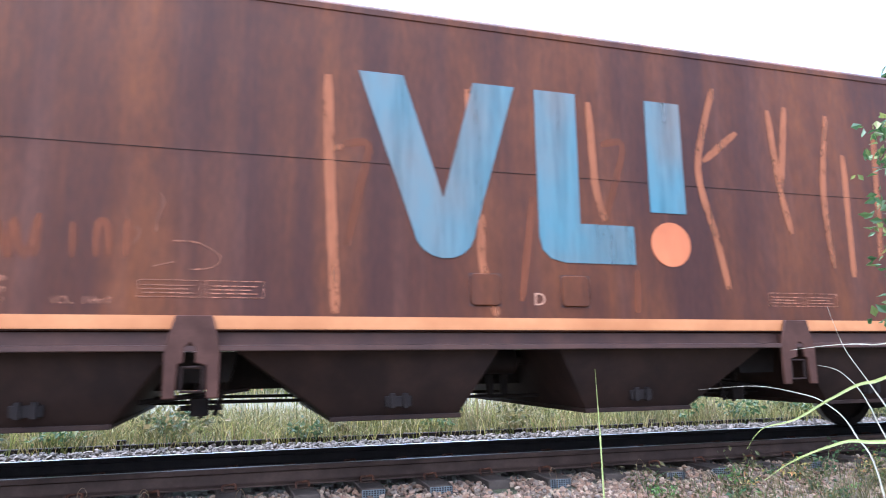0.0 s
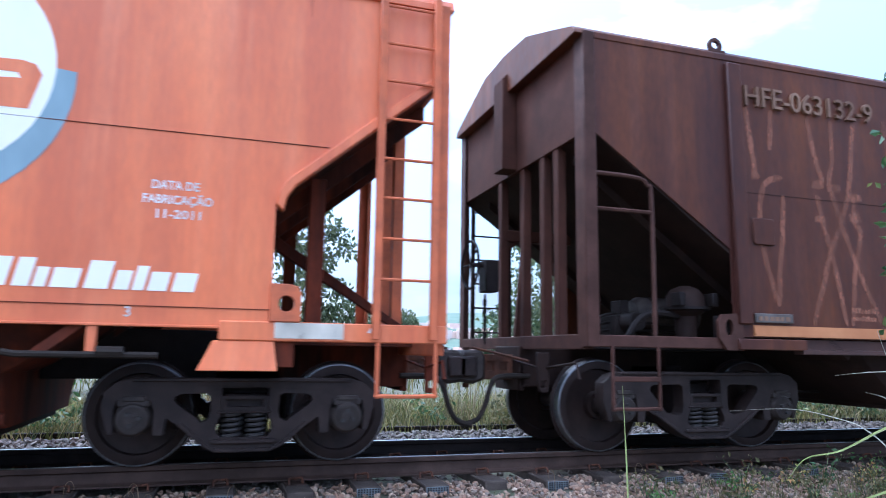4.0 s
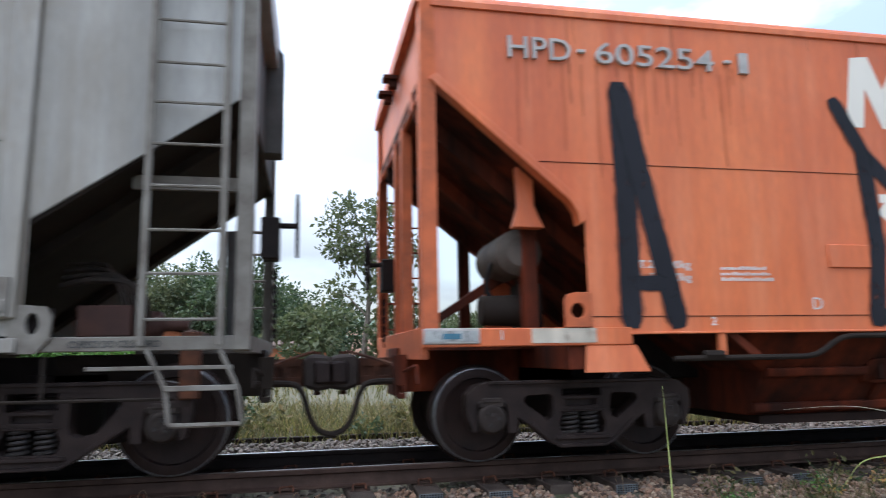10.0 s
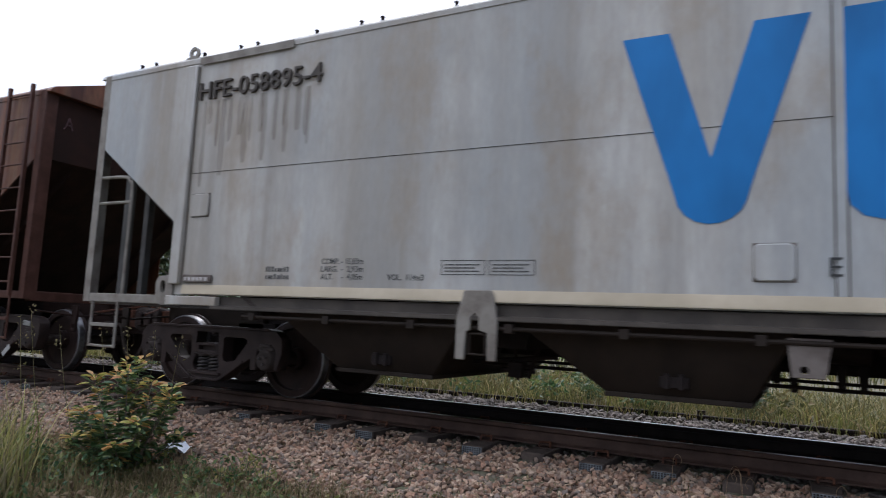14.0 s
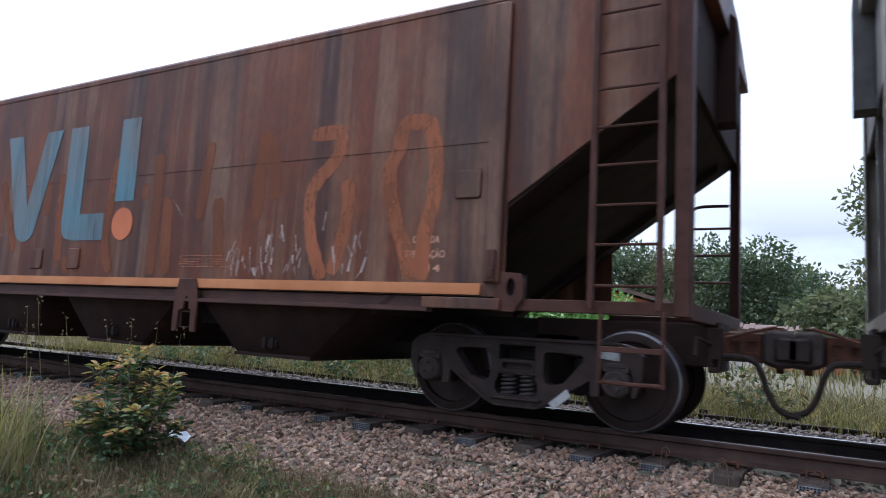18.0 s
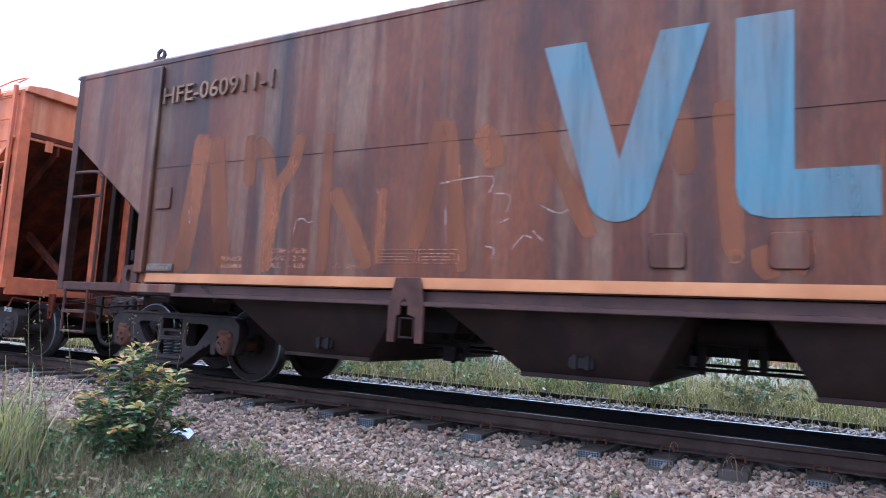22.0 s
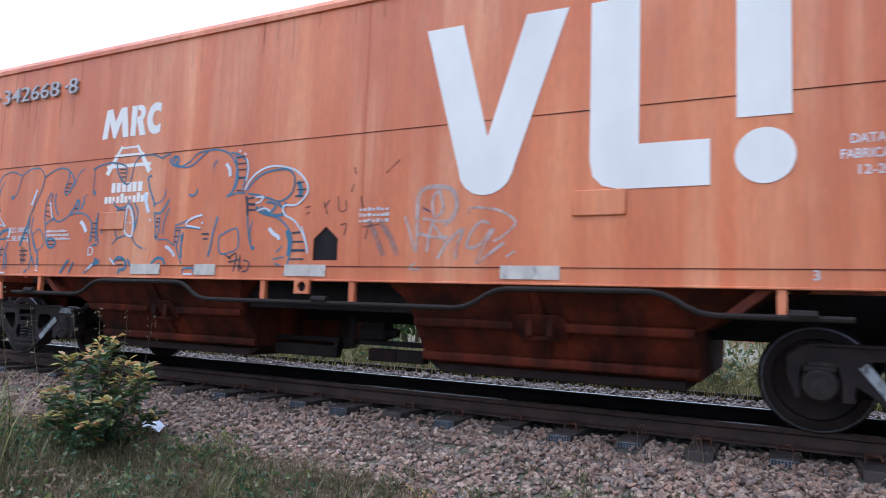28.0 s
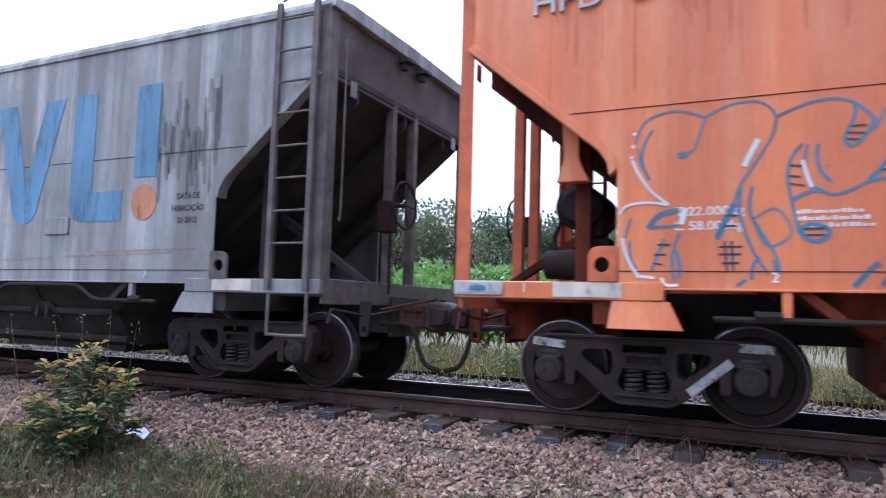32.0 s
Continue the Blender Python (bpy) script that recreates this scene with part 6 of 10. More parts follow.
rubbed_strokes(w1, [[(-1.50, 2.61), (-1.31, 2.63), (-1.35, 2.36), (-1.46, 1.84)], [(0.69, 2.79), (0.89, 2.81), (0.80, 2.45), (0.69, 2.13)], [(0.04, 2.30), (-0.08, 1.45)], [(0.97, 1.72), (0.95, 1.37)]], "scratch_dim", width=0.06)
rubbed_strokes(w1, [[(-3.79, 1.67), (-3.73, 1.93), (-3.65, 1.68)], [(-3.63, 1.68), (-3.63, 1.94), (-3.55, 1.69), (-3.48, 1.98)], [(-3.48, 1.98), (-3.49, 1.69)], [(-3.28, 1.93), (-3.27, 1.69)], [(-3.13, 1.7), (-3.13, 1.92), (-3.08, 1.93), (-3.05, 1.71)], [(-2.95, 1.97), (-2.95, 1.71)]], "scratch_dim", width=0.045)
for pts in (((-2.756, 2.158), (-2.724, 2.089), (-2.761, 1.994), (-2.769, 1.885)), ((-2.897, 1.918), (-2.866, 1.873), (-2.903, 1.795)), ((-2.653, 1.828), (-2.492, 1.819), (-2.346, 1.731), (-2.386, 1.652), (-2.537, 1.632)), ((-2.777, 1.648), (-2.646, 1.682))):
    part("scribble", Shape().ribbon(smooth_line(pts, 4) if len(pts) > 2 else pts, 0.010, NEAR - 0.006), "scratch_pink", w1, "thin pale scribble")

w2 = short_wagon("orange covered hopper wagon with spray letters and white disc", "orange_2", "under_orange", -1, "")
DONE2 = set(w2.children_recursive)

lettering(w2, "D", -3.03, 1.37, 0.10, "white_ink", NEAR)
lettering(w2, "T.22.000kg", -4.53, 1.70, 0.06, "white_ink", NEAR, 0.44)
lettering(w2, "L. 58.000kg", -4.53, 1.60, 0.06, "white_ink", NEAR, 0.44)
for k in range(3):
    bars(w2, -3.83, -3.42 + 0.03 * k, 1.69 - 0.045 * k, 0.028, "white_ink", NEAR, 12, seed=k + 9)
    bars(w2, 0.03, 0.28, 2.0 - 0.05 * k, 0.03, "white_ink", NEAR, 7, seed=k + 19)
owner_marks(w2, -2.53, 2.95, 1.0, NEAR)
lettering(w2, "DATA DE", 4.14, 2.12, 0.06, "white_ink", NEAR, 0.30)
lettering(w2, "FABRICAÇÃO", 4.09, 2.02, 0.06, "white_ink", NEAR, 0.44)
lettering(w2, "11-2011", 4.18, 1.92, 0.06, "white_ink", NEAR, 0.28)
for x0, x1 in ((1.88, 2.38), (-2.34, -1.91), (-0.08, 0.25)):
    part("reflector", Shape().box(x0, x1, NEAR - 0.010, NEAR - 0.006, 1.225, 1.33), "reflector", w2, "faded white reflective strip")
part("white_patch", Shape().plate([[(-0.38, 1.23), (0.03, 1.23), (0.05, 1.4), (0.04, 1.57), (-0.35, 1.57), (-0.39, 1.4)]], NEAR - 0.008, NEAR - 0.004), "white", w2, "square of white paint")
part("patch_scrawl", Shape().ribbon(arc(-0.12, 1.25, 0.13, 20, 160), 0.02, NEAR - 0.0095).ribbon([(-0.3, 1.36), (-0.22, 1.45)], 0.02, NEAR - 0.0095), "spray", w2)
spray_letter(w2, [([(-4.62, 3.22), (-4.60, 2.4), (-4.61, 1.23)], 0.17), ([(-4.62, 3.20), (-4.42, 2.2), (-4.22, 1.23)], 0.17), ([(-4.58, 1.58), (-4.30, 1.58)], 0.12),
                  ([(-2.66, 3.20), (-2.40, 2.7), (-2.06, 2.34)], 0.14), ([(-2.42, 2.75), (-2.36, 1.9), (-2.45, 1.23)], 0.15), ([(-2.45, 1.30), (-2.28, 1.32)], 0.14),
                  ([(-0.45, 3.14), (-0.47, 2.2), (-0.38, 1.5)], 0.13), ([(-0.47, 3.14), (-0.30, 3.10), (-0.17, 2.5), (-0.12, 1.58)], 0.12),
                  ([(1.70, 3.26), (1.69, 2.2), (1.70, 1.24)], 0.17), ([(1.72, 3.24), (1.90, 2.2), (2.07, 1.24)], 0.16), ([(1.74, 1.62), (2.0, 1.62)], 0.12)])
refit(w2, DONE2, 0.996, 0.978)
raised_number(w2, "HPD", "605254", "1", -5.50, 3.31, 0.18, 2.07)
part("disc_rim", Shape().plate([[(2.73 + 0.89 * math.cos(radians(a)), 2.765 + 0.89 * math.sin(radians(a))) for a in range(172, 369, 8)] + [(3.40, 2.85), (2.1, 2.85)]], NEAR - 0.0035, NEAR - 0.001), "grey_blue", w2, "grey-blue crescent under the disc")
part("disc", Shape().plate([[(2.757 + 0.74 * math.cos(radians(a)), 2.82 + 0.74 * math.sin(radians(a))) for a in range(0, 360, 8)]], NEAR - 0.005, NEAR - 0.0035), "white", w2, "large white disc")
# Outlines of the letters f, c and a on the disc.
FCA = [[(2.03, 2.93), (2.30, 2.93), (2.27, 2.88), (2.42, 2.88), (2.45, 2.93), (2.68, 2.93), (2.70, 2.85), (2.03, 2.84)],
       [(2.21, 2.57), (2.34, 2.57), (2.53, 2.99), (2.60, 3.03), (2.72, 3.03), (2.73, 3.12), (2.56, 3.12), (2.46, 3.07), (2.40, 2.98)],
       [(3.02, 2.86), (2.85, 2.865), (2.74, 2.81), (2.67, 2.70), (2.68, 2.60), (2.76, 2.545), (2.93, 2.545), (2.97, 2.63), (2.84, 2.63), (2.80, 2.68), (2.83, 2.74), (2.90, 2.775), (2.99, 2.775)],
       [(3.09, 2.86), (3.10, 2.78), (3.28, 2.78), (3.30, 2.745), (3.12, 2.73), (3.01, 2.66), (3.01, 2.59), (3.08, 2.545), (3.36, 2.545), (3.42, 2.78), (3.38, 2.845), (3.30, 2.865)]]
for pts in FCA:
    part("disc_emblem_shape", Shape().plate([pts], NEAR - 0.0068, NEAR - 0.005), "orange_2", w2, "orange fca letter shape on the disc")
# the operator's name as plain slanted bars, one to a letter
for x0, x1, tall, wide in ((0.80, 1.79, "1000000i", "1.0 .8 .7 .7 .85 .85 .45 .85"), (2.07, 4.45, "1000l0-1l00l0i00", "1.1 .9 .9 .65 .65 .9 .5 1.1 .6 .45 1.0 .9 .6 .45 .75 .9")):
    sizes = [float(v) for v in wide.split()]
    unit, x = (x1 - x0) / sum(sizes), x0
    for kind, size in zip(tall, sizes):
        wd, z0 = unit * size, 1.415 if kind != "-" else 1.47
        z1 = {"1": 1.595, "l": 1.595, "i": 1.575, "-": 1.50}.get(kind, 1.54)
        tilt = 0.2 * (z1 - z0)
        part("name_bar", Shape().plate([[(x + wd * 0.08, z0), (x + wd * 0.88, z0), (x + wd * 0.88 + tilt, z1), (x + wd * 0.08 + tilt, z1)]], NEAR - 0.004, NEAR - 0.001), "white", w2)
        x += wd

w3 = long_wagon("pale grey covered hopper wagon with strong blue emblem and brown stains", "grey_3", "under_grey", "stripe_grey", 1)
marks_big(w3, -1.400, 1.376, 1.802, 3.218, "blue", "dot", NEAR)
long_lettering(w3, "HFE-058895-4", "grey_ink", "emboss", 0.0)
lettering(w3, "E", -0.070, 1.445, 0.125, "ink", NEAR - 0.009)
lettering(w3, "DATA DA", 5.212, 1.675, 0.06, "ink", NEAR, 0.24)
lettering(w3, "FABRICAÇÃO", 5.150, 1.553, 0.06, "ink", NEAR, 0.36)
lettering(w3, "01-2014", 5.205, 1.438, 0.06, "ink", NEAR, 0.25)
lettering(w3, "CURSO DO CILINDRO", 6.35, 1.135, 0.045, "ink", NEAR, 0.55)
part("middle_rib", Shape().box(-0.03, 0.03, NEAR - 0.008, NEAR, 1.32, 3.72), "grey_3", w3)
for x in (-0.036, 0.036):
    part("rib_joint", Shape().box(x - 0.006, x + 0.006, NEAR - 0.003, NEAR, 1.32, 3.72), "lip_grey", w3)
for s in (-1, 1):
    part("dark_patch", Shape().box(min(s * 4.6, s * 5.88), max(s * 4.6, s * 5.88), NEAR - 0.026, NEAR - 0.022, 3.66, 3.74), "trim_grey", w3)
part("air_line", Shape().tube([(-5.0, NEAR - 0.02, 1.02), (5.1, NEAR - 0.02, 1.02)], 0.017, 8), "under_grey", w3, "steel air pipe clipped under the side")
for k in range(12):
    part("pipe_clip", Shape().box(-4.9 + 0.88 * k, -4.83 + 0.88 * k, NEAR - 0.05, NEAR + 0.02, 0.985, 1.06), "under_grey", w3, "", 0.004)
part("release_rod", Shape().tube([(0.75, NEAR + 0.05, 0.82), (7.0, NEAR + 0.0, 0.80)], 0.012, 6), "under_grey", w3)
for x in (1.6, 3.3, 5.0, 6.2):
    part("rod_hanger", Shape().box(x - 0.012, x + 0.012, NEAR + 0.03, NEAR + 0.05, 0.8, 1.08), "under_grey", w3)
part("hanging_bracket", Shape().plate([[(-0.32, 1.05), (-0.06, 1.05), (-0.10, 0.80), (-0.29, 0.80)], ring(-0.22, 0.85, 0.025, 8)], NEAR - 0.02, NEAR + 0.0), "trim_dirty", w3, "", 0.004)

w4 = long_wagon("streaked rust-brown covered hopper wagon with faded blue emblem and ghost graffiti", "rust_4", "under_brown", "stripe_rust", -1)
marks_big(w4, -1.362, 1.400, 1.752, 3.180, "blue_faded", "dot", NEAR)
long_lettering(w4, "HFE-060911-1", "faint_ink", "emboss_rust", -0.06)
lettering(w4, "D", 0.02, 1.45, 0.10, "scratch", NEAR)
lettering(w4, "DATA DA", 5.20, 1.655, 0.06, "pale_ink", NEAR, 0.26)
lettering(w4, "FABRICAÇÃO", 5.13, 1.53, 0.06, "pale_ink", NEAR, 0.39)
lettering(w4, "14", 5.36, 1.41, 0.06, "pale_ink", NEAR, 0.12)
end_mark = lettering(w4, "A", 0.0, 3.32, 0.16, "graf_tag", 0.0, 0.13)
end_mark.matrix_local = Matrix.Translation((7.445, NEAR + 0.28, 0)) @ Matrix.Rotation(radians(90), 4, "Z")
rubbed_strokes(w4, [[(3.98, 2.72), (4.39, 2.72)], [(4.36, 2.71), (4.31, 2.48), (4.10, 2.27), (4.02, 2.09), (4.06, 1.72), (4.13, 1.54), (4.22, 1.33)], [(4.43, 2.25), (4.48, 2.06), (4.43, 1.71), (4.33, 1.38)],
                    [(5.31, 2.72), (5.03, 2.74)], [(5.06, 2.76), (5.0, 2.51), (4.91, 2.26), (5.0, 1.87), (5.11, 1.62), (5.19, 1.34)], [(5.29, 2.75), (5.36, 2.52), (5.40, 2.22), (5.36, 1.94), (5.31, 1.70), (5.30, 1.34)]], "scratch", width=0.145)
rubbed_strokes(w4, [[(-5.18, 2.81), (-5.22, 2.36), (-5.29, 1.78), (-5.35, 1.34)]], "brush_orange", width=0.26)
rubbed_strokes(w4, [[(-4.98, 2.75), (-4.89, 2.18), (-4.74, 1.37)]], "brush_orange", width=0.22)
rubbed_strokes(w4, [[(-4.49, 2.74), (-4.46, 2.21)], [(-3.39, 2.12), (-3.21, 1.86), (-2.95, 1.39)]], "brush_orange", width=0.16)
rubbed_strokes(w4, [[(-4.41, 2.68), (-4.23, 2.46), (-4.15, 1.99), (-4.16, 1.35)]], "brush_orange", width=0.17)
rubbed_strokes(w4, [[(-3.83, 2.69), (-3.90, 2.40), (-4.08, 2.13), (-4.11, 1.75)], [(-2.29, 2.68), (-2.36, 2.16), (-2.48, 1.55)]], "brush_orange", width=0.15)
rubbed_strokes(w4, [[(-3.48, 2.67), (-3.47, 2.06), (-3.46, 1.35)]], "brush_orange", width=0.12)
rubbed_strokes(w4, [[(-2.83, 2.11), (-2.84, 1.43)]], "brush_orange", width=0.10)
rubbed_strokes(w4, [[(-2.20, 2.67), (-2.12, 2.11), (-2.01, 1.37)], [(-1.36, 2.57), (-1.19, 2.16), (-0.94, 1.65)]], "brush_orange", width=0.14)
rubbed_strokes(w4, [[(-1.93, 2.54), (-1.79, 2.42), (-1.76, 2.23)]], "brush_orange", width=0.20)
rubbed_strokes(w4, [[(-0.30, 2.52), (-0.27, 2.08)], [(-0.03, 2.59), (0.05, 1.50)], [(1.06, 2.71), (0.97, 2.15), (0.95, 1.72), (1.08, 1.37)], [(2.61, 2.77), (2.56, 2.36), (2.51, 1.95)], [(1.60, 2.38), (1.59, 2.20)], [(0.20, 1.56), (0.28, 1.35)], [(0.48, 1.64), (0.42, 1.38)]], "brush_orange", width=0.15)
rubbed_strokes(w4, [[(1.80, 2.71), (1.80, 1.35)], [(1.99, 2.2), (2.04, 1.36)], [(3.36, 2.75), (3.34, 1.93)], [(3.45, 2.74), (3.53, 2.45), (3.56, 2.11)], [(3.28, 2.75), (3.50, 2.73)], [(2.78, 2.16), (2.85, 1.44)]], "brush_orange", width=0.16)
rr = random.Random(4)
for k in range(54):
    x, z = rr.uniform(2.95, 4.75), rr.uniform(1.34, 1.36 + 0.5 * rr.random())
    part("scribble", Shape().ribbon([(x, z), (x + rr.uniform(-0.05, 0.05), z + rr.uniform(0.06, 0.18))], 0.021, NEAR - 0.006), "chalk" if k % 4 else "chalk_white", w4)
for pts in (((-2.25, 2.12), (-2.0, 2.15), (-1.76, 2.15), (-1.79, 2.02)), ((-1.75, 2.01), (-1.61, 1.99), (-1.63, 1.85)), ((-2.19, 1.92), (-2.17, 1.61)), ((-1.80, 1.58), (-1.73, 1.56), (-1.74, 1.48)), ((2.10, 2.16), (2.26, 1.98)), ((-1.57, 1.56), (-1.48, 1.66), (-1.41, 1.64)), ((-1.69, 1.77), (-1.61, 1.80)),
            ((-3.83, 1.72), (-3.80, 1.84), (-3.72, 1.86), (-3.67, 1.82), (-3.60, 1.83)), ((-3.91, 2.09), (-3.85, 2.08)), ((-2.87, 1.70), (-2.84, 1.67)), ((-2.90, 2.12), (-2.88, 2.05)), ((-1.4, 1.7), (-1.32, 1.62)), ((-1.35, 1.9), (-1.2, 1.83), (-1.12, 1.86)), ((-4.72, 2.05), (-4.62, 1.9)), ((-5.3, 2.0), (-5.27, 1.85))):
    part("scribble", Shape().ribbon(smooth_line(pts, 3) if len(pts) > 2 else pts, 0.013, NEAR - 0.006), "chalk", w4, "thin pale scribble")

w5 = short_wagon("orange covered hopper wagon with white emblem and outlined blue graffiti", "orange_5", "under_orange", -1, "tag")
marks_big(w5, 1.160, 3.908, 1.888, 3.325, "white", "white", NEAR, -0.05)
raised_number(w5, "HPD", "342668", "8", -5.57, 3.30, 0.18, 2.17)
lettering(w5, "D", -3.02, 1.42, 0.10, "white_ink", NEAR)
lettering(w5, "DATA DE", 4.235, 2.115, 0.06, "white_ink", NEAR, 0.30)
lettering(w5, "FABRICAÇÃO", 4.18, 2.018, 0.06, "white_ink", NEAR, 0.42)
lettering(w5, "12-2011", 4.275, 1.915, 0.06, "white_ink", NEAR, 0.26)
lettering(w5, "T.22.000kg", -4.53, 1.70, 0.06, "white_ink", NEAR, 0.44)
lettering(w5, "L. 58.000kg", -4.53, 1.60, 0.06, "white_ink", NEAR, 0.44)
for k in range(3):
    bars(w5, -3.78, -3.40 + 0.03 * k, 1.69 - 0.045 * k, 0.028, "white_ink", NEAR, 12, seed=k + 29)
    bars(w5, 0.55, 0.86, 1.80 - 0.05 * k, 0.03, "white_ink", NEAR, 7, seed=k + 39)
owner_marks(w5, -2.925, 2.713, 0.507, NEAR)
for x0, x1 in ((-2.305, -1.87), (-1.38, -1.10), (-0.24, 0.22), (1.885, 2.36)):
    part("reflector", Shape().box(x0, x1, NEAR - 0.010, NEAR - 0.006, 1.225, 1.33), "reflector", w5, "faded white reflective strip")
GY = NEAR - 0.004
LAYER = itertools.count()


def spray(w, name, material, width, *pts):
    """One line of spray paint."""
    line = smooth_line(pts, 4) if len(pts) > 2 else pts
    part(name, Shape().ribbon(line, width, GY - (0.002 if material == "graf_white" else 0.0) - 0.0002 * (next(LAYER) % 8)), material, w)


spray(w5, "graffiti_line", "graf_blue", 0.016, (-4.80, 2.23), (-4.75, 2.36), (-4.66, 2.42), (-4.50, 2.44), (-4.33, 2.38))
spray(w5, "graffiti_line", "graf_blue", 0.016, (-4.33, 2.38), (-4.18, 2.45), (-4.02, 2.46), (-3.93, 2.41), (-3.89, 2.34))
spray(w5, "graffiti_line", "graf_blue", 0.018, (-3.89, 2.34), (-3.91, 2.23), (-3.97, 2.12), (-4.05, 1.99), (-4.12, 1.88), (-4.16, 1.75), (-4.24, 1.60), (-4.26, 1.53))
spray(w5, "graffiti_line", "graf_blue", 0.018, (-3.89, 2.34), (-3.80, 2.38), (-3.68, 2.42), (-3.55, 2.43), (-3.44, 2.39), (-3.37, 2.32))
spray(w5, "graffiti_line", "graf_blue", 0.022, (-3.44, 2.38), (-3.45, 2.29), (-3.50, 2.18), (-3.49, 2.13), (-3.45, 2.11))
spray(w5, "graffiti_line", "graf_blue", 0.023, (-3.37, 2.32), (-3.34, 2.27), (-3.38, 2.19), (-3.44, 2.12))
spray(w5, "graffiti_shading", "graf_black", 0.014, (-3.47, 2.24), (-3.38, 2.24))
spray(w5, "graffiti_shading", "graf_black", 0.014, (-3.49, 2.20), (-3.39, 2.19))
spray(w5, "graffiti_shading", "graf_black", 0.014, (-3.50, 2.16), (-3.42, 2.15))
spray(w5, "graffiti_line", "graf_blue", 0.015, (-3.34, 2.21), (-3.30, 2.29), (-3.27, 2.35), (-3.18, 2.40))
spray(w5, "graffiti_line", "graf_blue", 0.015, (-3.01, 2.38), (-3.00, 2.24), (-3.01, 2.13))
spray(w5, "graffiti_line", "graf_blue", 0.053, (-3.00, 2.12), (-2.96, 2.11))
spray(w5, "graffiti_line", "graf_blue", 0.019, (-4.68, 2.32), (-4.74, 2.21), (-4.75, 2.08), (-4.70, 1.96))
spray(w5, "graffiti_line", "graf_blue", 0.014, (-4.78, 2.19), (-4.76, 2.08), (-4.72, 2.00))
spray(w5, "graffiti_line", "graf_blue", 0.043, (-4.51, 2.12), (-4.45, 2.13))
spray(w5, "graffiti_line", "graf_blue", 0.014, (-4.33, 2.37), (-4.37, 2.26), (-4.40, 2.17), (-4.45, 2.13))
spray(w5, "graffiti_highlight", "graf_white", 0.019, (-4.80, 2.31), (-4.81, 2.29))
spray(w5, "graffiti_highlight", "graf_white", 0.019, (-4.82, 2.22), (-4.81, 2.20))
spray(w5, "graffiti_highlight", "graf_white", 0.019, (-4.83, 2.14), (-4.82, 2.12))
spray(w5, "graffiti_highlight", "graf_white", 0.019, (-4.82, 2.11), (-4.77, 2.00), (-4.68, 1.87), (-4.57, 1.78))
spray(w5, "graffiti_highlight", "graf_white", 0.019, (-4.91, 1.72), (-4.86, 1.78), (-4.72, 1.80), (-4.58, 1.78))
spray(w5, "graffiti_highlight", "graf_white", 0.034, (-4.00, 2.20), (-4.05, 2.10), (-4.09, 2.02))
spray(w5, "graffiti_line", "graf_blue", 0.020, (-3.74, 2.15), (-3.80, 2.07), (-3.83, 1.94), (-3.81, 1.79), (-3.78, 1.64), (-3.73, 1.54))
spray(w5, "graffiti_line", "graf_blue", 0.018, (-3.71, 2.14), (-3.73, 2.05), (-3.72, 1.96), (-3.68, 1.86))
spray(w5, "graffiti_highlight", "graf_white", 0.020, (-3.74, 2.04), (-3.72, 1.95), (-3.69, 1.86))
spray(w5, "graffiti_line", "graf_blue", 0.023, (-3.65, 2.14), (-3.66, 2.04), (-3.63, 1.95), (-3.58, 1.89))
spray(w5, "graffiti_line", "graf_blue", 0.015, (-3.61, 2.00), (-3.60, 1.99))
spray(w5, "graffiti_shading", "graf_black", 0.014, (-3.81, 2.01), (-3.74, 2.00))
spray(w5, "graffiti_shading", "graf_black", 0.014, (-3.83, 1.94), (-3.75, 1.93))
spray(w5, "graffiti_shading", "graf_black", 0.014, (-3.82, 1.89), (-3.73, 1.87))
spray(w5, "graffiti_line", "graf_blue", 0.018, (-3.68, 1.86), (-3.58, 1.81), (-3.48, 1.83), (-3.38, 1.88), (-3.26, 1.90), (-3.14, 1.89), (-3.04, 1.84), (-2.98, 1.77))
spray(w5, "graffiti_line", "graf_blue", 0.023, (-3.81, 1.78), (-3.71, 1.83), (-3.63, 1.84))
spray(w5, "graffiti_line", "graf_blue", 0.031, (-3.38, 1.89), (-3.31, 1.96), (-3.25, 2.05), (-3.23, 1.99), (-3.25, 1.92))
spray(w5, "graffiti_shading", "graf_black", 0.014, (-3.31, 1.95), (-3.24, 1.95))
spray(w5, "graffiti_line", "graf_blue", 0.026, (-3.16, 2.09), (-3.15, 2.02), (-3.19, 1.94))
spray(w5, "graffiti_line", "graf_blue", 0.016, (-3.12, 2.10), (-3.10, 2.10))
spray(w5, "graffiti_highlight", "graf_white", 0.047, (-3.18, 1.80), (-3.12, 1.76), (-3.07, 1.68))
spray(w5, "graffiti_line", "graf_blue", 0.016, (-2.98, 1.77), (-2.99, 1.68), (-3.00, 1.56))
spray(w5, "graffiti_line", "graf_blue", 0.018, (-2.89, 1.88), (-2.92, 1.78), (-2.91, 1.66), (-2.89, 1.57))
spray(w5, "graffiti_shading", "graf_black", 0.014, (-2.97, 1.78), (-2.90, 1.77))
spray(w5, "graffiti_shading", "graf_black", 0.014, (-2.98, 1.72), (-2.92, 1.72))
spray(w5, "graffiti_shading", "graf_black", 0.014, (-2.98, 1.68), (-2.91, 1.67))
spray(w5, "graffiti_shading", "graf_black", 0.014, (-2.97, 1.63), (-2.91, 1.62))
spray(w5, "graffiti_line", "graf_blue", 0.022, (-2.97, 1.52), (-2.92, 1.54), (-2.87, 1.53))
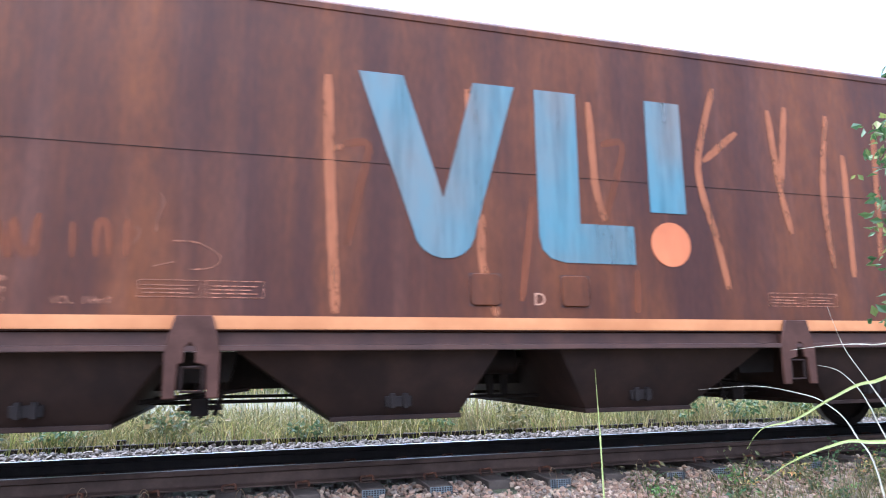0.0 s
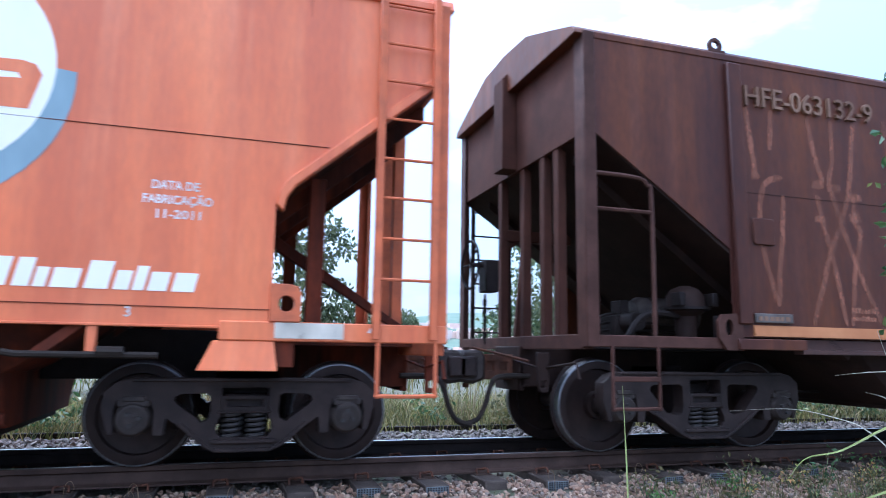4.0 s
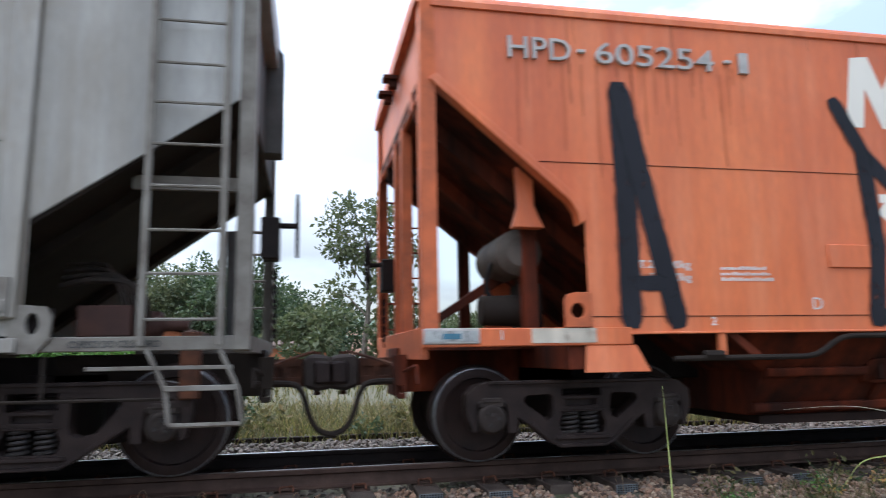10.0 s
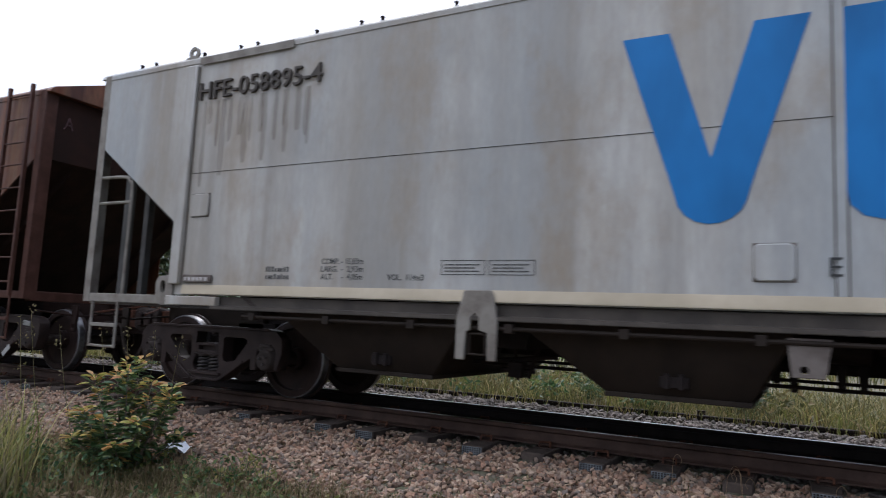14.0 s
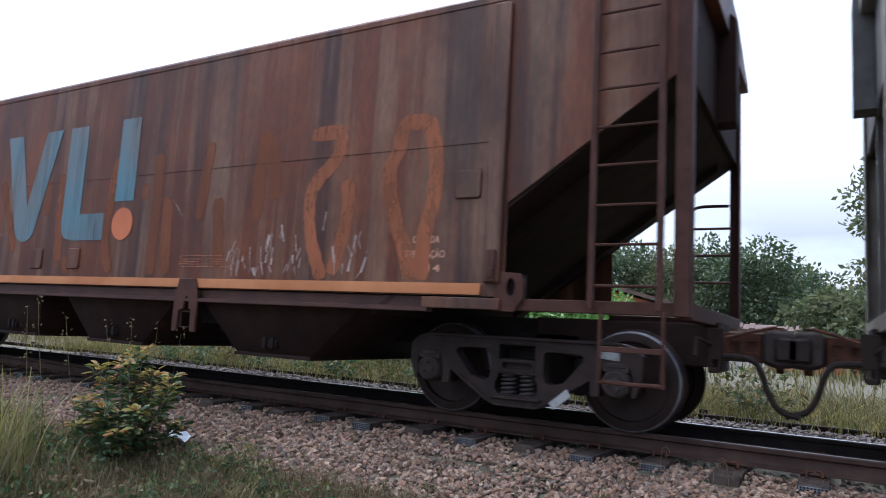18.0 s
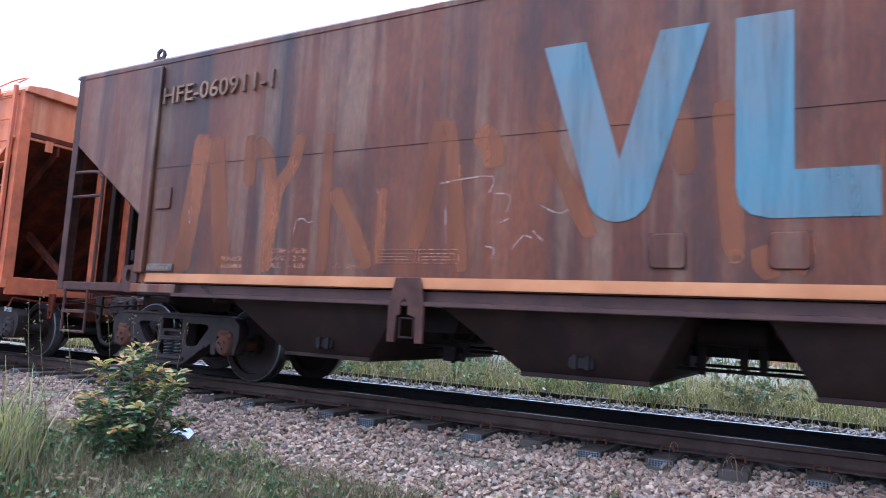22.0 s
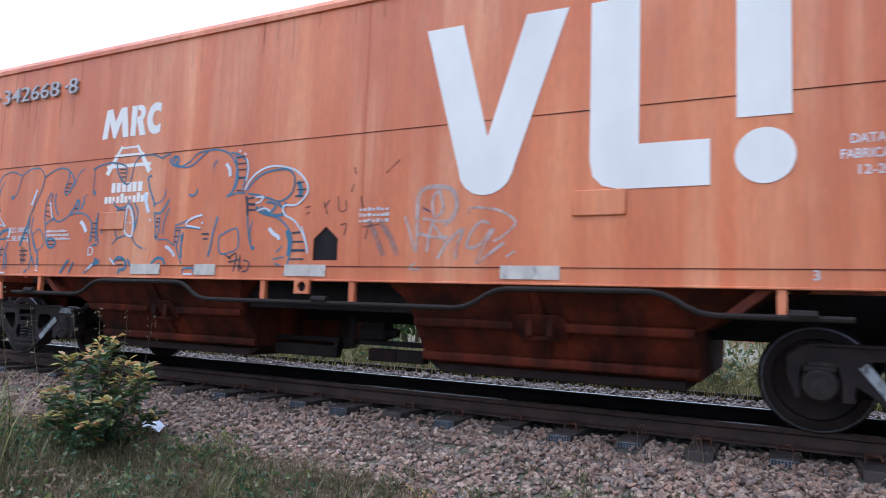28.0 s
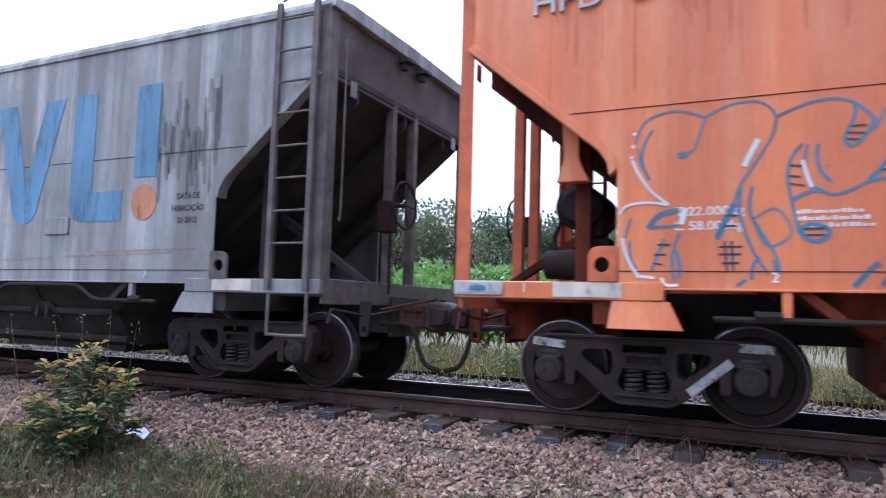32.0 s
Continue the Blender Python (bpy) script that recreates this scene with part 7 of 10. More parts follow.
spray(w5, "graffiti_line", "graf_blue", 0.015, (-4.04, 1.66), (-3.90, 1.73), (-3.81, 1.57), (-3.95, 1.48), (-4.04, 1.66))
spray(w5, "graffiti_line", "graf_blue", 0.027, (-3.78, 1.64), (-3.75, 1.55), (-3.67, 1.51), (-3.60, 1.55), (-3.62, 1.60), (-3.70, 1.62), (-3.75, 1.60))
spray(w5, "graffiti_shading", "graf_black", 0.014, (-3.74, 1.59), (-3.62, 1.59))
spray(w5, "graffiti_shading", "graf_black", 0.014, (-3.73, 1.55), (-3.62, 1.55))
spray(w5, "graffiti_line", "graf_blue", 0.038, (-4.50, 1.74), (-4.63, 1.71), (-4.71, 1.62))
spray(w5, "graffiti_line", "graf_blue", 0.022, (-4.71, 1.62), (-4.51, 1.63))
spray(w5, "graffiti_highlight", "graf_white", 0.036, (-4.46, 1.75), (-4.49, 1.64))
spray(w5, "graffiti_line", "graf_blue", 0.020, (-4.60, 1.54), (-4.66, 1.39), (-4.69, 1.32))
spray(w5, "graffiti_line", "graf_blue", 0.022, (-4.50, 1.58), (-4.55, 1.43), (-4.54, 1.25))
spray(w5, "graffiti_shading", "graf_black", 0.014, (-4.65, 1.50), (-4.56, 1.50))
spray(w5, "graffiti_shading", "graf_black", 0.014, (-4.67, 1.43), (-4.59, 1.43))
spray(w5, "graffiti_shading", "graf_black", 0.014, (-4.67, 1.37), (-4.61, 1.36))
spray(w5, "graffiti_line", "graf_blue", 0.016, (-4.83, 1.69), (-4.86, 1.59), (-4.87, 1.55))
spray(w5, "graffiti_line", "graf_blue", 0.016, (-4.84, 1.53), (-4.83, 1.41), (-4.79, 1.33))
spray(w5, "graffiti_highlight", "graf_white", 0.022, (-4.89, 1.55), (-4.86, 1.43), (-4.81, 1.33), (-4.78, 1.28))
spray(w5, "graffiti_highlight", "graf_white", 0.022, (-4.79, 1.28), (-4.67, 1.27))
spray(w5, "graffiti_highlight", "graf_white", 0.020, (-4.62, 1.27), (-4.59, 1.22), (-4.51, 1.22))
spray(w5, "graffiti_line", "graf_blue", 0.026, (-4.53, 1.46), (-4.50, 1.37), (-4.50, 1.27))
spray(w5, "graffiti_line", "graf_blue", 0.020, (-4.11, 1.88), (-4.12, 1.73), (-4.09, 1.59), (-4.03, 1.43), (-3.95, 1.30))
spray(w5, "graffiti_line", "graf_blue", 0.020, (-4.04, 1.88), (-4.06, 1.73), (-4.01, 1.61), (-3.91, 1.43), (-3.88, 1.30))
spray(w5, "graffiti_line", "graf_blue", 0.043, (-4.15, 1.77), (-4.21, 1.65), (-4.26, 1.54))
spray(w5, "graffiti_shading", "graf_black", 0.014, (-4.24, 1.62), (-4.14, 1.62))
spray(w5, "graffiti_shading", "graf_black", 0.014, (-4.21, 1.69), (-4.13, 1.69))
spray(w5, "graffiti_shading", "graf_black", 0.014, (-4.25, 1.48), (-4.10, 1.48))
spray(w5, "graffiti_shading", "graf_black", 0.014, (-4.25, 1.43), (-4.11, 1.43))
spray(w5, "graffiti_shading", "graf_black", 0.014, (-4.23, 1.37), (-4.12, 1.37))
spray(w5, "graffiti_shading", "graf_black", 0.014, (-4.21, 1.52), (-4.20, 1.31))
spray(w5, "graffiti_shading", "graf_black", 0.014, (-4.17, 1.52), (-4.16, 1.31))
spray(w5, "graffiti_line", "graf_blue", 0.024, (-4.14, 1.22), (-4.08, 1.26))
spray(w5, "graffiti_line", "graf_blue", 0.024, (-4.00, 1.41), (-4.04, 1.35), (-4.05, 1.26))
spray(w5, "graffiti_line", "graf_blue", 0.020, (-3.92, 1.39), (-3.90, 1.31))
spray(w5, "graffiti_line", "graf_blue", 0.034, (-3.47, 1.22), (-3.38, 1.33), (-3.33, 1.37))
spray(w5, "graffiti_line", "graf_blue", 0.028, (-3.32, 1.23), (-3.27, 1.32), (-3.26, 1.35))
spray(w5, "graffiti_line", "graf_blue", 0.023, (-3.06, 1.22), (-2.96, 1.31), (-2.91, 1.34))
spray(w5, "graffiti_line", "graf_blue", 0.050, (-2.90, 1.37), (-2.86, 1.37))
spray(w5, "graffiti_highlight", "graf_white", 0.014, (-3.03, 1.25), (-2.94, 1.32))
spray(w5, "graffiti_line", "graf_blue", 0.019, (-3.03, 2.38), (-2.91, 2.42), (-2.73, 2.44), (-2.52, 2.40), (-2.48, 2.35))
spray(w5, "graffiti_line", "graf_blue", 0.022, (-2.64, 2.43), (-2.62, 2.33), (-2.54, 2.23), (-2.48, 2.19))
spray(w5, "graffiti_line", "graf_blue", 0.016, (-2.49, 2.39), (-2.48, 2.27), (-2.50, 2.21))
spray(w5, "graffiti_shading", "graf_black", 0.014, (-2.59, 2.36), (-2.50, 2.35))
spray(w5, "graffiti_shading", "graf_black", 0.014, (-2.58, 2.32), (-2.49, 2.31))
spray(w5, "graffiti_shading", "graf_black", 0.014, (-2.56, 2.27), (-2.49, 2.27))
spray(w5, "graffiti_line", "graf_blue", 0.016, (-2.48, 2.19), (-2.42, 2.20), (-2.39, 2.29), (-2.36, 2.40), (-2.30, 2.47), (-2.20, 2.49), (-2.06, 2.48), (-1.93, 2.43))
spray(w5, "graffiti_line", "graf_blue", 0.018, (-1.94, 2.44), (-1.87, 2.47), (-1.82, 2.47))
spray(w5, "graffiti_line", "graf_blue", 0.024, (-1.78, 2.38), (-1.78, 2.43), (-1.73, 2.44), (-1.70, 2.40), (-1.73, 2.36), (-1.78, 2.36), (-1.82, 2.39), (-1.82, 2.43))
spray(w5, "graffiti_line", "graf_blue", 0.018, (-1.78, 2.35), (-1.67, 2.33), (-1.55, 2.37), (-1.44, 2.45), (-1.31, 2.47))
spray(w5, "graffiti_line", "graf_blue", 0.023, (-2.08, 2.26), (-2.13, 2.25), (-2.13, 2.20), (-2.10, 2.12), (-2.04, 2.01), (-2.01, 1.93))
spray(w5, "graffiti_line", "graf_blue", 0.014, (-2.01, 1.96), (-1.95, 1.97), (-1.88, 2.02), (-1.85, 2.11))
spray(w5, "graffiti_line", "graf_blue", 0.018, (-2.01, 1.87), (-1.98, 1.73), (-1.97, 1.59))
spray(w5, "graffiti_line", "graf_blue", 0.018, (-1.92, 1.82), (-1.93, 1.67), (-1.96, 1.58))
spray(w5, "graffiti_shading", "graf_black", 0.014, (-1.97, 1.80), (-1.92, 1.80))
spray(w5, "graffiti_shading", "graf_black", 0.014, (-1.97, 1.77), (-1.92, 1.76))
spray(w5, "graffiti_shading", "graf_black", 0.014, (-1.97, 1.72), (-1.92, 1.72))
spray(w5, "graffiti_shading", "graf_black", 0.018, (-1.98, 1.61), (-1.93, 1.61))
spray(w5, "graffiti_line", "graf_blue", 0.023, (-2.00, 1.86), (-1.92, 1.86), (-1.86, 1.91), (-1.80, 2.00))
spray(w5, "graffiti_line", "graf_blue", 0.018, (-1.87, 1.64), (-1.85, 1.78), (-1.79, 1.91))
spray(w5, "graffiti_line", "graf_blue", 0.015, (-1.78, 1.85), (-1.77, 1.85))
spray(w5, "graffiti_line", "graf_blue", 0.015, (-1.78, 1.76), (-1.78, 1.76))
spray(w5, "graffiti_highlight", "graf_white", 0.042, (-2.17, 2.08), (-2.14, 1.98), (-2.09, 1.87))
spray(w5, "graffiti_highlight", "graf_white", 0.030, (-2.07, 1.79), (-2.05, 1.79))
spray(w5, "graffiti_line", "graf_blue", 0.015, (-1.93, 1.58), (-1.80, 1.58), (-1.71, 1.53), (-1.68, 1.52))
spray(w5, "graffiti_highlight", "graf_white", 0.034, (-1.81, 1.51), (-1.74, 1.48), (-1.67, 1.41))
spray(w5, "graffiti_line", "graf_blue", 0.016, (-1.68, 1.71), (-1.69, 1.52))
spray(w5, "graffiti_line", "graf_blue", 0.016, (-1.61, 1.71), (-1.63, 1.61), (-1.65, 1.49), (-1.57, 1.33))
spray(w5, "graffiti_shading", "graf_black", 0.014, (-1.68, 1.67), (-1.62, 1.67))
spray(w5, "graffiti_shading", "graf_black", 0.014, (-1.69, 1.61), (-1.64, 1.61))
spray(w5, "graffiti_shading", "graf_black", 0.014, (-1.69, 1.56), (-1.65, 1.55))
spray(w5, "graffiti_line", "graf_blue", 0.015, (-1.69, 1.72), (-1.52, 1.77), (-1.32, 1.83))
spray(w5, "graffiti_line", "graf_blue", 0.015, (-1.68, 1.70), (-1.53, 1.70), (-1.33, 1.68))
spray(w5, "graffiti_highlight", "graf_white", 0.022, (-1.53, 1.72), (-1.52, 1.76), (-1.43, 1.80), (-1.32, 1.82))
spray(w5, "graffiti_highlight", "graf_white", 0.016, (-1.53, 1.72), (-1.33, 1.69))
spray(w5, "graffiti_line", "graf_blue", 0.028, (-1.59, 1.63), (-1.59, 1.49), (-1.58, 1.39))
spray(w5, "graffiti_line", "graf_blue", 0.019, (-1.57, 1.65), (-1.58, 1.56))
spray(w5, "graffiti_line", "graf_blue", 0.022, (-1.53, 2.04), (-1.47, 2.02), (-1.42, 2.05), (-1.41, 2.09))
spray(w5, "graffiti_line", "graf_blue", 0.019, (-2.66, 2.01), (-2.61, 1.95), (-2.52, 1.93), (-2.43, 1.96), (-2.40, 2.02))
spray(w5, "graffiti_line", "graf_blue", 0.019, (-2.57, 1.94), (-2.60, 1.83), (-2.59, 1.67), (-2.56, 1.61), (-2.63, 1.54))
spray(w5, "graffiti_highlight", "graf_white", 0.023, (-2.42, 1.96), (-2.44, 1.82), (-2.44, 1.67), (-2.33, 1.63), (-2.32, 1.78), (-2.36, 1.90), (-2.42, 1.96))
spray(w5, "graffiti_line", "graf_blue", 0.014, (-2.39, 1.98), (-2.32, 1.88), (-2.30, 1.76), (-2.33, 1.63))
spray(w5, "graffiti_line", "graf_blue", 0.018, (-2.32, 1.98), (-2.26, 1.89), (-2.27, 1.78), (-2.30, 1.68))
spray(w5, "graffiti_shading", "graf_black", 0.014, (-2.56, 1.84), (-2.47, 1.83))
spray(w5, "graffiti_shading", "graf_black", 0.014, (-2.56, 1.78), (-2.47, 1.77))
spray(w5, "graffiti_shading", "graf_black", 0.014, (-2.56, 1.73), (-2.48, 1.73))
spray(w5, "graffiti_shading", "graf_black", 0.014, (-2.57, 1.91), (-2.45, 1.91))
spray(w5, "graffiti_line", "graf_blue", 0.019, (-2.47, 1.92), (-2.45, 1.80), (-2.46, 1.69))
spray(w5, "graffiti_highlight", "graf_white", 0.020, (-2.42, 1.77), (-2.41, 1.78))
spray(w5, "graffiti_highlight", "graf_white", 0.020, (-2.37, 1.77), (-2.35, 1.77))
spray(w5, "graffiti_highlight", "graf_white", 0.020, (-2.37, 1.86), (-2.36, 1.85))
spray(w5, "graffiti_highlight", "graf_white", 0.020, (-2.41, 1.71), (-2.40, 1.71))
spray(w5, "graffiti_line", "graf_blue", 0.016, (-2.56, 1.60), (-2.45, 1.63), (-2.34, 1.63), (-2.26, 1.54), (-2.15, 1.49))
spray(w5, "graffiti_line", "graf_blue", 0.015, (-2.10, 1.49), (-2.09, 1.49))
spray(w5, "graffiti_line", "graf_blue", 0.019, (-2.89, 1.90), (-2.90, 1.74), (-2.85, 1.54))
spray(w5, "graffiti_line", "graf_blue", 0.019, (-2.99, 1.80), (-2.98, 1.58))
spray(w5, "graffiti_line", "graf_blue", 0.019, (-2.82, 1.88), (-2.84, 1.76), (-2.81, 1.66))
spray(w5, "graffiti_line", "graf_blue", 0.053, (-2.92, 1.32), (-2.82, 1.36))
spray(w5, "graffiti_highlight", "graf_white", 0.019, (-2.98, 1.27), (-2.92, 1.33))
spray(w5, "graffiti_line", "graf_blue", 0.031, (-2.59, 1.34), (-2.52, 1.40), (-2.43, 1.38), (-2.39, 1.32), (-2.42, 1.27), (-2.48, 1.27), (-2.50, 1.22))
spray(w5, "graffiti_shading", "graf_black", 0.014, (-2.54, 1.37), (-2.43, 1.37))
spray(w5, "graffiti_shading", "graf_black", 0.014, (-2.52, 1.32), (-2.42, 1.32))
spray(w5, "graffiti_highlight", "graf_white", 0.023, (-2.65, 1.39), (-2.56, 1.32))
spray(w5, "graffiti_line", "graf_blue", 0.028, (-2.37, 1.38), (-2.32, 1.32), (-2.26, 1.23))
spray(w5, "graffiti_line", "graf_blue", 0.032, (-2.02, 1.22), (-2.00, 1.33), (-1.92, 1.39), (-1.84, 1.38), (-1.81, 1.33))
spray(w5, "graffiti_line", "graf_blue", 0.024, (-1.95, 1.25), (-1.92, 1.31), (-1.88, 1.34))
spray(w5, "graffiti_line", "graf_blue", 0.022, (-1.54, 1.23), (-1.54, 1.28), (-1.41, 1.29), (-1.40, 1.24))
spray(w5, "graffiti_highlight", "graf_white", 0.019, (-1.53, 1.23), (-1.41, 1.23))
spray(w5, "graffiti_line", "graf_blue", 0.018, (-1.76, 2.43), (-1.71, 2.35), (-1.61, 2.32), (-1.49, 2.34), (-1.37, 2.42), (-1.28, 2.47), (-1.16, 2.47), (-1.03, 2.43), (-0.95, 2.36), (-0.89, 2.25), (-0.88, 2.16), (-0.92, 2.06), (-1.01, 1.99))
spray(w5, "graffiti_highlight", "graf_white", 0.036, (-1.04, 2.32), (-0.99, 2.26), (-0.98, 2.19))
spray(w5, "graffiti_line", "graf_blue", 0.019, (-0.99, 2.43), (-0.88, 2.40), (-0.78, 2.33), (-0.76, 2.23), (-0.79, 2.14), (-0.81, 2.04))
spray(w5, "graffiti_shading", "graf_black", 0.014, (-0.91, 2.37), (-0.80, 2.38))
spray(w5, "graffiti_shading", "graf_black", 0.014, (-0.90, 2.31), (-0.77, 2.31))
spray(w5, "graffiti_shading", "graf_black", 0.014, (-0.89, 2.25), (-0.77, 2.25))
spray(w5, "graffiti_shading", "graf_black", 0.022, (-0.89, 2.17), (-0.79, 2.17))
spray(w5, "graffiti_shading", "graf_black", 0.014, (-0.89, 2.05), (-0.79, 2.04))
spray(w5, "graffiti_line", "graf_blue", 0.026, (-0.92, 2.40), (-0.90, 2.27), (-0.91, 2.11), (-0.97, 2.00))
spray(w5, "graffiti_highlight", "graf_white", 0.020, (-0.88, 2.44), (-0.86, 2.43))
spray(w5, "graffiti_highlight", "graf_white", 0.019, (-0.81, 2.41), (-0.79, 2.39))
spray(w5, "graffiti_highlight", "graf_white", 0.014, (-0.78, 2.36), (-0.75, 2.26), (-0.77, 2.13))
spray(w5, "graffiti_line", "graf_blue", 0.014, (-1.19, 2.36), (-1.21, 2.28))
spray(w5, "graffiti_line", "graf_blue", 0.014, (-1.16, 2.38), (-1.17, 2.33))
spray(w5, "graffiti_highlight", "graf_white", 0.019, (-0.78, 2.05), (-0.71, 2.15), (-0.59, 2.23), (-0.45, 2.26), (-0.28, 2.24), (-0.15, 2.19), (-0.05, 2.10), (-0.02, 2.01), (-0.06, 1.94), (-0.15, 1.88), (-0.27, 1.88), (-0.30, 1.85), (-0.27, 1.79), (-0.17, 1.74), (-0.09, 1.66), (-0.02, 1.54), (0.01, 1.43))
spray(w5, "graffiti_line", "graf_blue", 0.019, (-0.76, 2.04), (-0.67, 2.13), (-0.55, 2.20), (-0.41, 2.22), (-0.28, 2.22), (-0.20, 2.17), (-0.18, 2.08), (-0.22, 1.98), (-0.34, 1.92), (-0.46, 1.95), (-0.61, 1.99), (-0.74, 2.01))
spray(w5, "graffiti_line", "graf_blue", 0.048, (-0.14, 2.10), (-0.10, 2.02), (-0.12, 1.95))
spray(w5, "graffiti_shading", "graf_black", 0.015, (-0.16, 2.08), (-0.07, 2.09))
spray(w5, "graffiti_shading", "graf_black", 0.015, (-0.15, 2.02), (-0.04, 2.02))
spray(w5, "graffiti_shading", "graf_black", 0.015, (-0.17, 1.96), (-0.07, 1.96))
spray(w5, "graffiti_line", "graf_blue", 0.016, (-1.01, 1.99), (-0.90, 2.02), (-0.77, 2.02))
spray(w5, "graffiti_shading", "graf_black", 0.028, (-0.76, 1.99), (-0.74, 1.90), (-0.73, 1.80))
spray(w5, "graffiti_shading", "graf_black", 0.016, (-0.75, 1.96), (-0.65, 1.97))
spray(w5, "graffiti_shading", "graf_black", 0.025, (-0.74, 1.91), (-0.64, 1.90))
spray(w5, "graffiti_shading", "graf_black", 0.016, (-0.73, 1.85), (-0.63, 1.85))
spray(w5, "graffiti_highlight", "graf_white", 0.019, (-0.64, 1.97), (-0.54, 1.97), (-0.59, 1.92), (-0.63, 1.92))
spray(w5, "graffiti_highlight", "graf_white", 0.018, (-0.61, 1.84), (-0.52, 1.86), (-0.45, 1.83))
spray(w5, "graffiti_line", "graf_blue", 0.025, (-0.51, 1.92), (-0.42, 1.91), (-0.39, 1.87), (-0.47, 1.82), (-0.57, 1.88))
spray(w5, "graffiti_line", "graf_blue", 0.031, (-0.63, 1.88), (-0.57, 1.83), (-0.47, 1.80), (-0.33, 1.79), (-0.27, 1.82))
spray(w5, "graffiti_line", "graf_blue", 0.028, (-0.37, 1.91), (-0.30, 1.86), (-0.27, 1.91))
spray(w5, "graffiti_line", "graf_blue", 0.019, (-0.73, 1.80), (-0.71, 1.66), (-0.68, 1.54), (-0.65, 1.48))
spray(w5, "graffiti_line", "graf_blue", 0.037, (-0.66, 1.48), (-0.62, 1.49))
spray(w5, "graffiti_line", "graf_blue", 0.015, (-0.66, 1.74), (-0.69, 1.63), (-0.67, 1.54))
spray(w5, "graffiti_highlight", "graf_white", 0.037, (-0.45, 1.67), (-0.40, 1.62), (-0.34, 1.59), (-0.33, 1.56))
spray(w5, "graffiti_line", "graf_blue", 0.019, (-0.47, 1.80), (-0.35, 1.76), (-0.23, 1.67), (-0.18, 1.56), (-0.19, 1.44), (-0.22, 1.32), (-0.25, 1.23))
spray(w5, "graffiti_line", "graf_blue", 0.047, (-0.24, 1.65), (-0.20, 1.53), (-0.21, 1.41))
spray(w5, "graffiti_shading", "graf_black", 0.018, (-0.18, 1.62), (-0.05, 1.63))
spray(w5, "graffiti_shading", "graf_black", 0.015, (-0.18, 1.54), (-0.04, 1.54))
spray(w5, "graffiti_shading", "graf_black", 0.023, (-0.19, 1.46), (-0.02, 1.46))
spray(w5, "graffiti_shading", "graf_black", 0.014, (-0.20, 1.38), (-0.03, 1.38))
spray(w5, "graffiti_highlight", "graf_white", 0.014, (-0.07, 1.68), (-0.02, 1.56), (0.01, 1.47))
spray(w5, "graffiti_shading", "graf_black", 0.014, (-0.93, 1.40), (-0.84, 1.43), (-0.87, 1.26))
spray(w5, "graffiti_shading", "graf_black", 0.014, (-0.94, 1.35), (-0.78, 1.38))
spray(w5, "graffiti_shading", "graf_black", 0.014, (-0.79, 1.42), (-0.80, 1.26))
spray(w5, "graffiti_shading", "graf_black", 0.014, (-0.75, 1.37), (-0.68, 1.35), (-0.69, 1.28), (-0.76, 1.26))
spray(w5, "graffiti_shading", "graf_black", 0.014, (-0.98, 1.42), (-0.91, 1.38))
spray(w5, "graffiti_shading", "graf_black", 0.014, (-0.83, 1.32), (-0.76, 1.29))
spray(w5, "graffiti_line", "graf_blue", 0.016, (-1.07, 1.61), (-0.87, 1.68), (-0.83, 1.60), (-0.84, 1.48), (-1.04, 1.43), (-1.08, 1.54), (-1.07, 1.61))
spray(w5, "graffiti_line", "graf_blue", 0.023, (-1.11, 1.80), (-1.16, 1.64), (-1.18, 1.54), (-1.21, 1.40))
spray(w5, "graffiti_highlight", "graf_white", 0.026, (-1.32, 1.74), (-1.30, 1.74))
spray(w5, "graffiti_shading", "graf_black", 0.017, (-1.31, 1.63), (-1.21, 1.63))
spray(w5, "graffiti_shading", "graf_black", 0.016, (-1.29, 1.58), (-1.22, 1.58))
spray(w5, "graffiti_highlight", "graf_white", 0.020, (-1.34, 1.26), (-1.26, 1.30), (-1.17, 1.32), (-1.17, 1.23))
spray(w5, "graffiti_line", "graf_blue", 0.014, (-0.36, 1.44), (-0.29, 1.50))
spray(w5, "graffiti_line", "graf_blue", 0.014, (-0.39, 1.38), (-0.26, 1.40))
spray(w5, "graffiti_line", "graf_blue", 0.014, (-0.37, 1.34), (-0.29, 1.32))
spray(w5, "thin_tag", "graf_tag", 0.014, (0.48, 2.19), (0.50, 2.13))
spray(w5, "thin_tag", "graf_tag", 0.014, (0.46, 1.97), (0.48, 2.04))
spray(w5, "thin_tag", "graf_tag", 0.014, (0.81, 2.12), (0.94, 2.23))
spray(w5, "thin_tag", "graf_tag", 0.014, (0.17, 1.89), (0.21, 1.78))
spray(w5, "thin_tag", "graf_tag", 0.014, (0.23, 1.91), (0.17, 1.84))
spray(w5, "thin_tag", "graf_tag", 0.014, (0.32, 1.94), (0.34, 1.81), (0.41, 1.82), (0.40, 1.90))
spray(w5, "thin_tag", "graf_tag", 0.014, (0.56, 1.93), (0.59, 1.82))
spray(w5, "thin_tag", "graf_tag", 0.014, (-0.04, 1.85), (0.02, 1.86))
spray(w5, "thin_tag", "graf_tag", 0.014, (-0.03, 1.79), (0.01, 1.81))
spray(w5, "thin_tag", "graf_tag", 0.014, (0.36, 1.68), (0.42, 1.69), (0.40, 1.59))
spray(w5, "thin_tag", "graf_tag", 0.014, (0.59, 1.66), (0.76, 1.68))
spray(w5, "thin_tag", "graf_tag", 0.014, (0.65, 1.66), (0.62, 1.55))
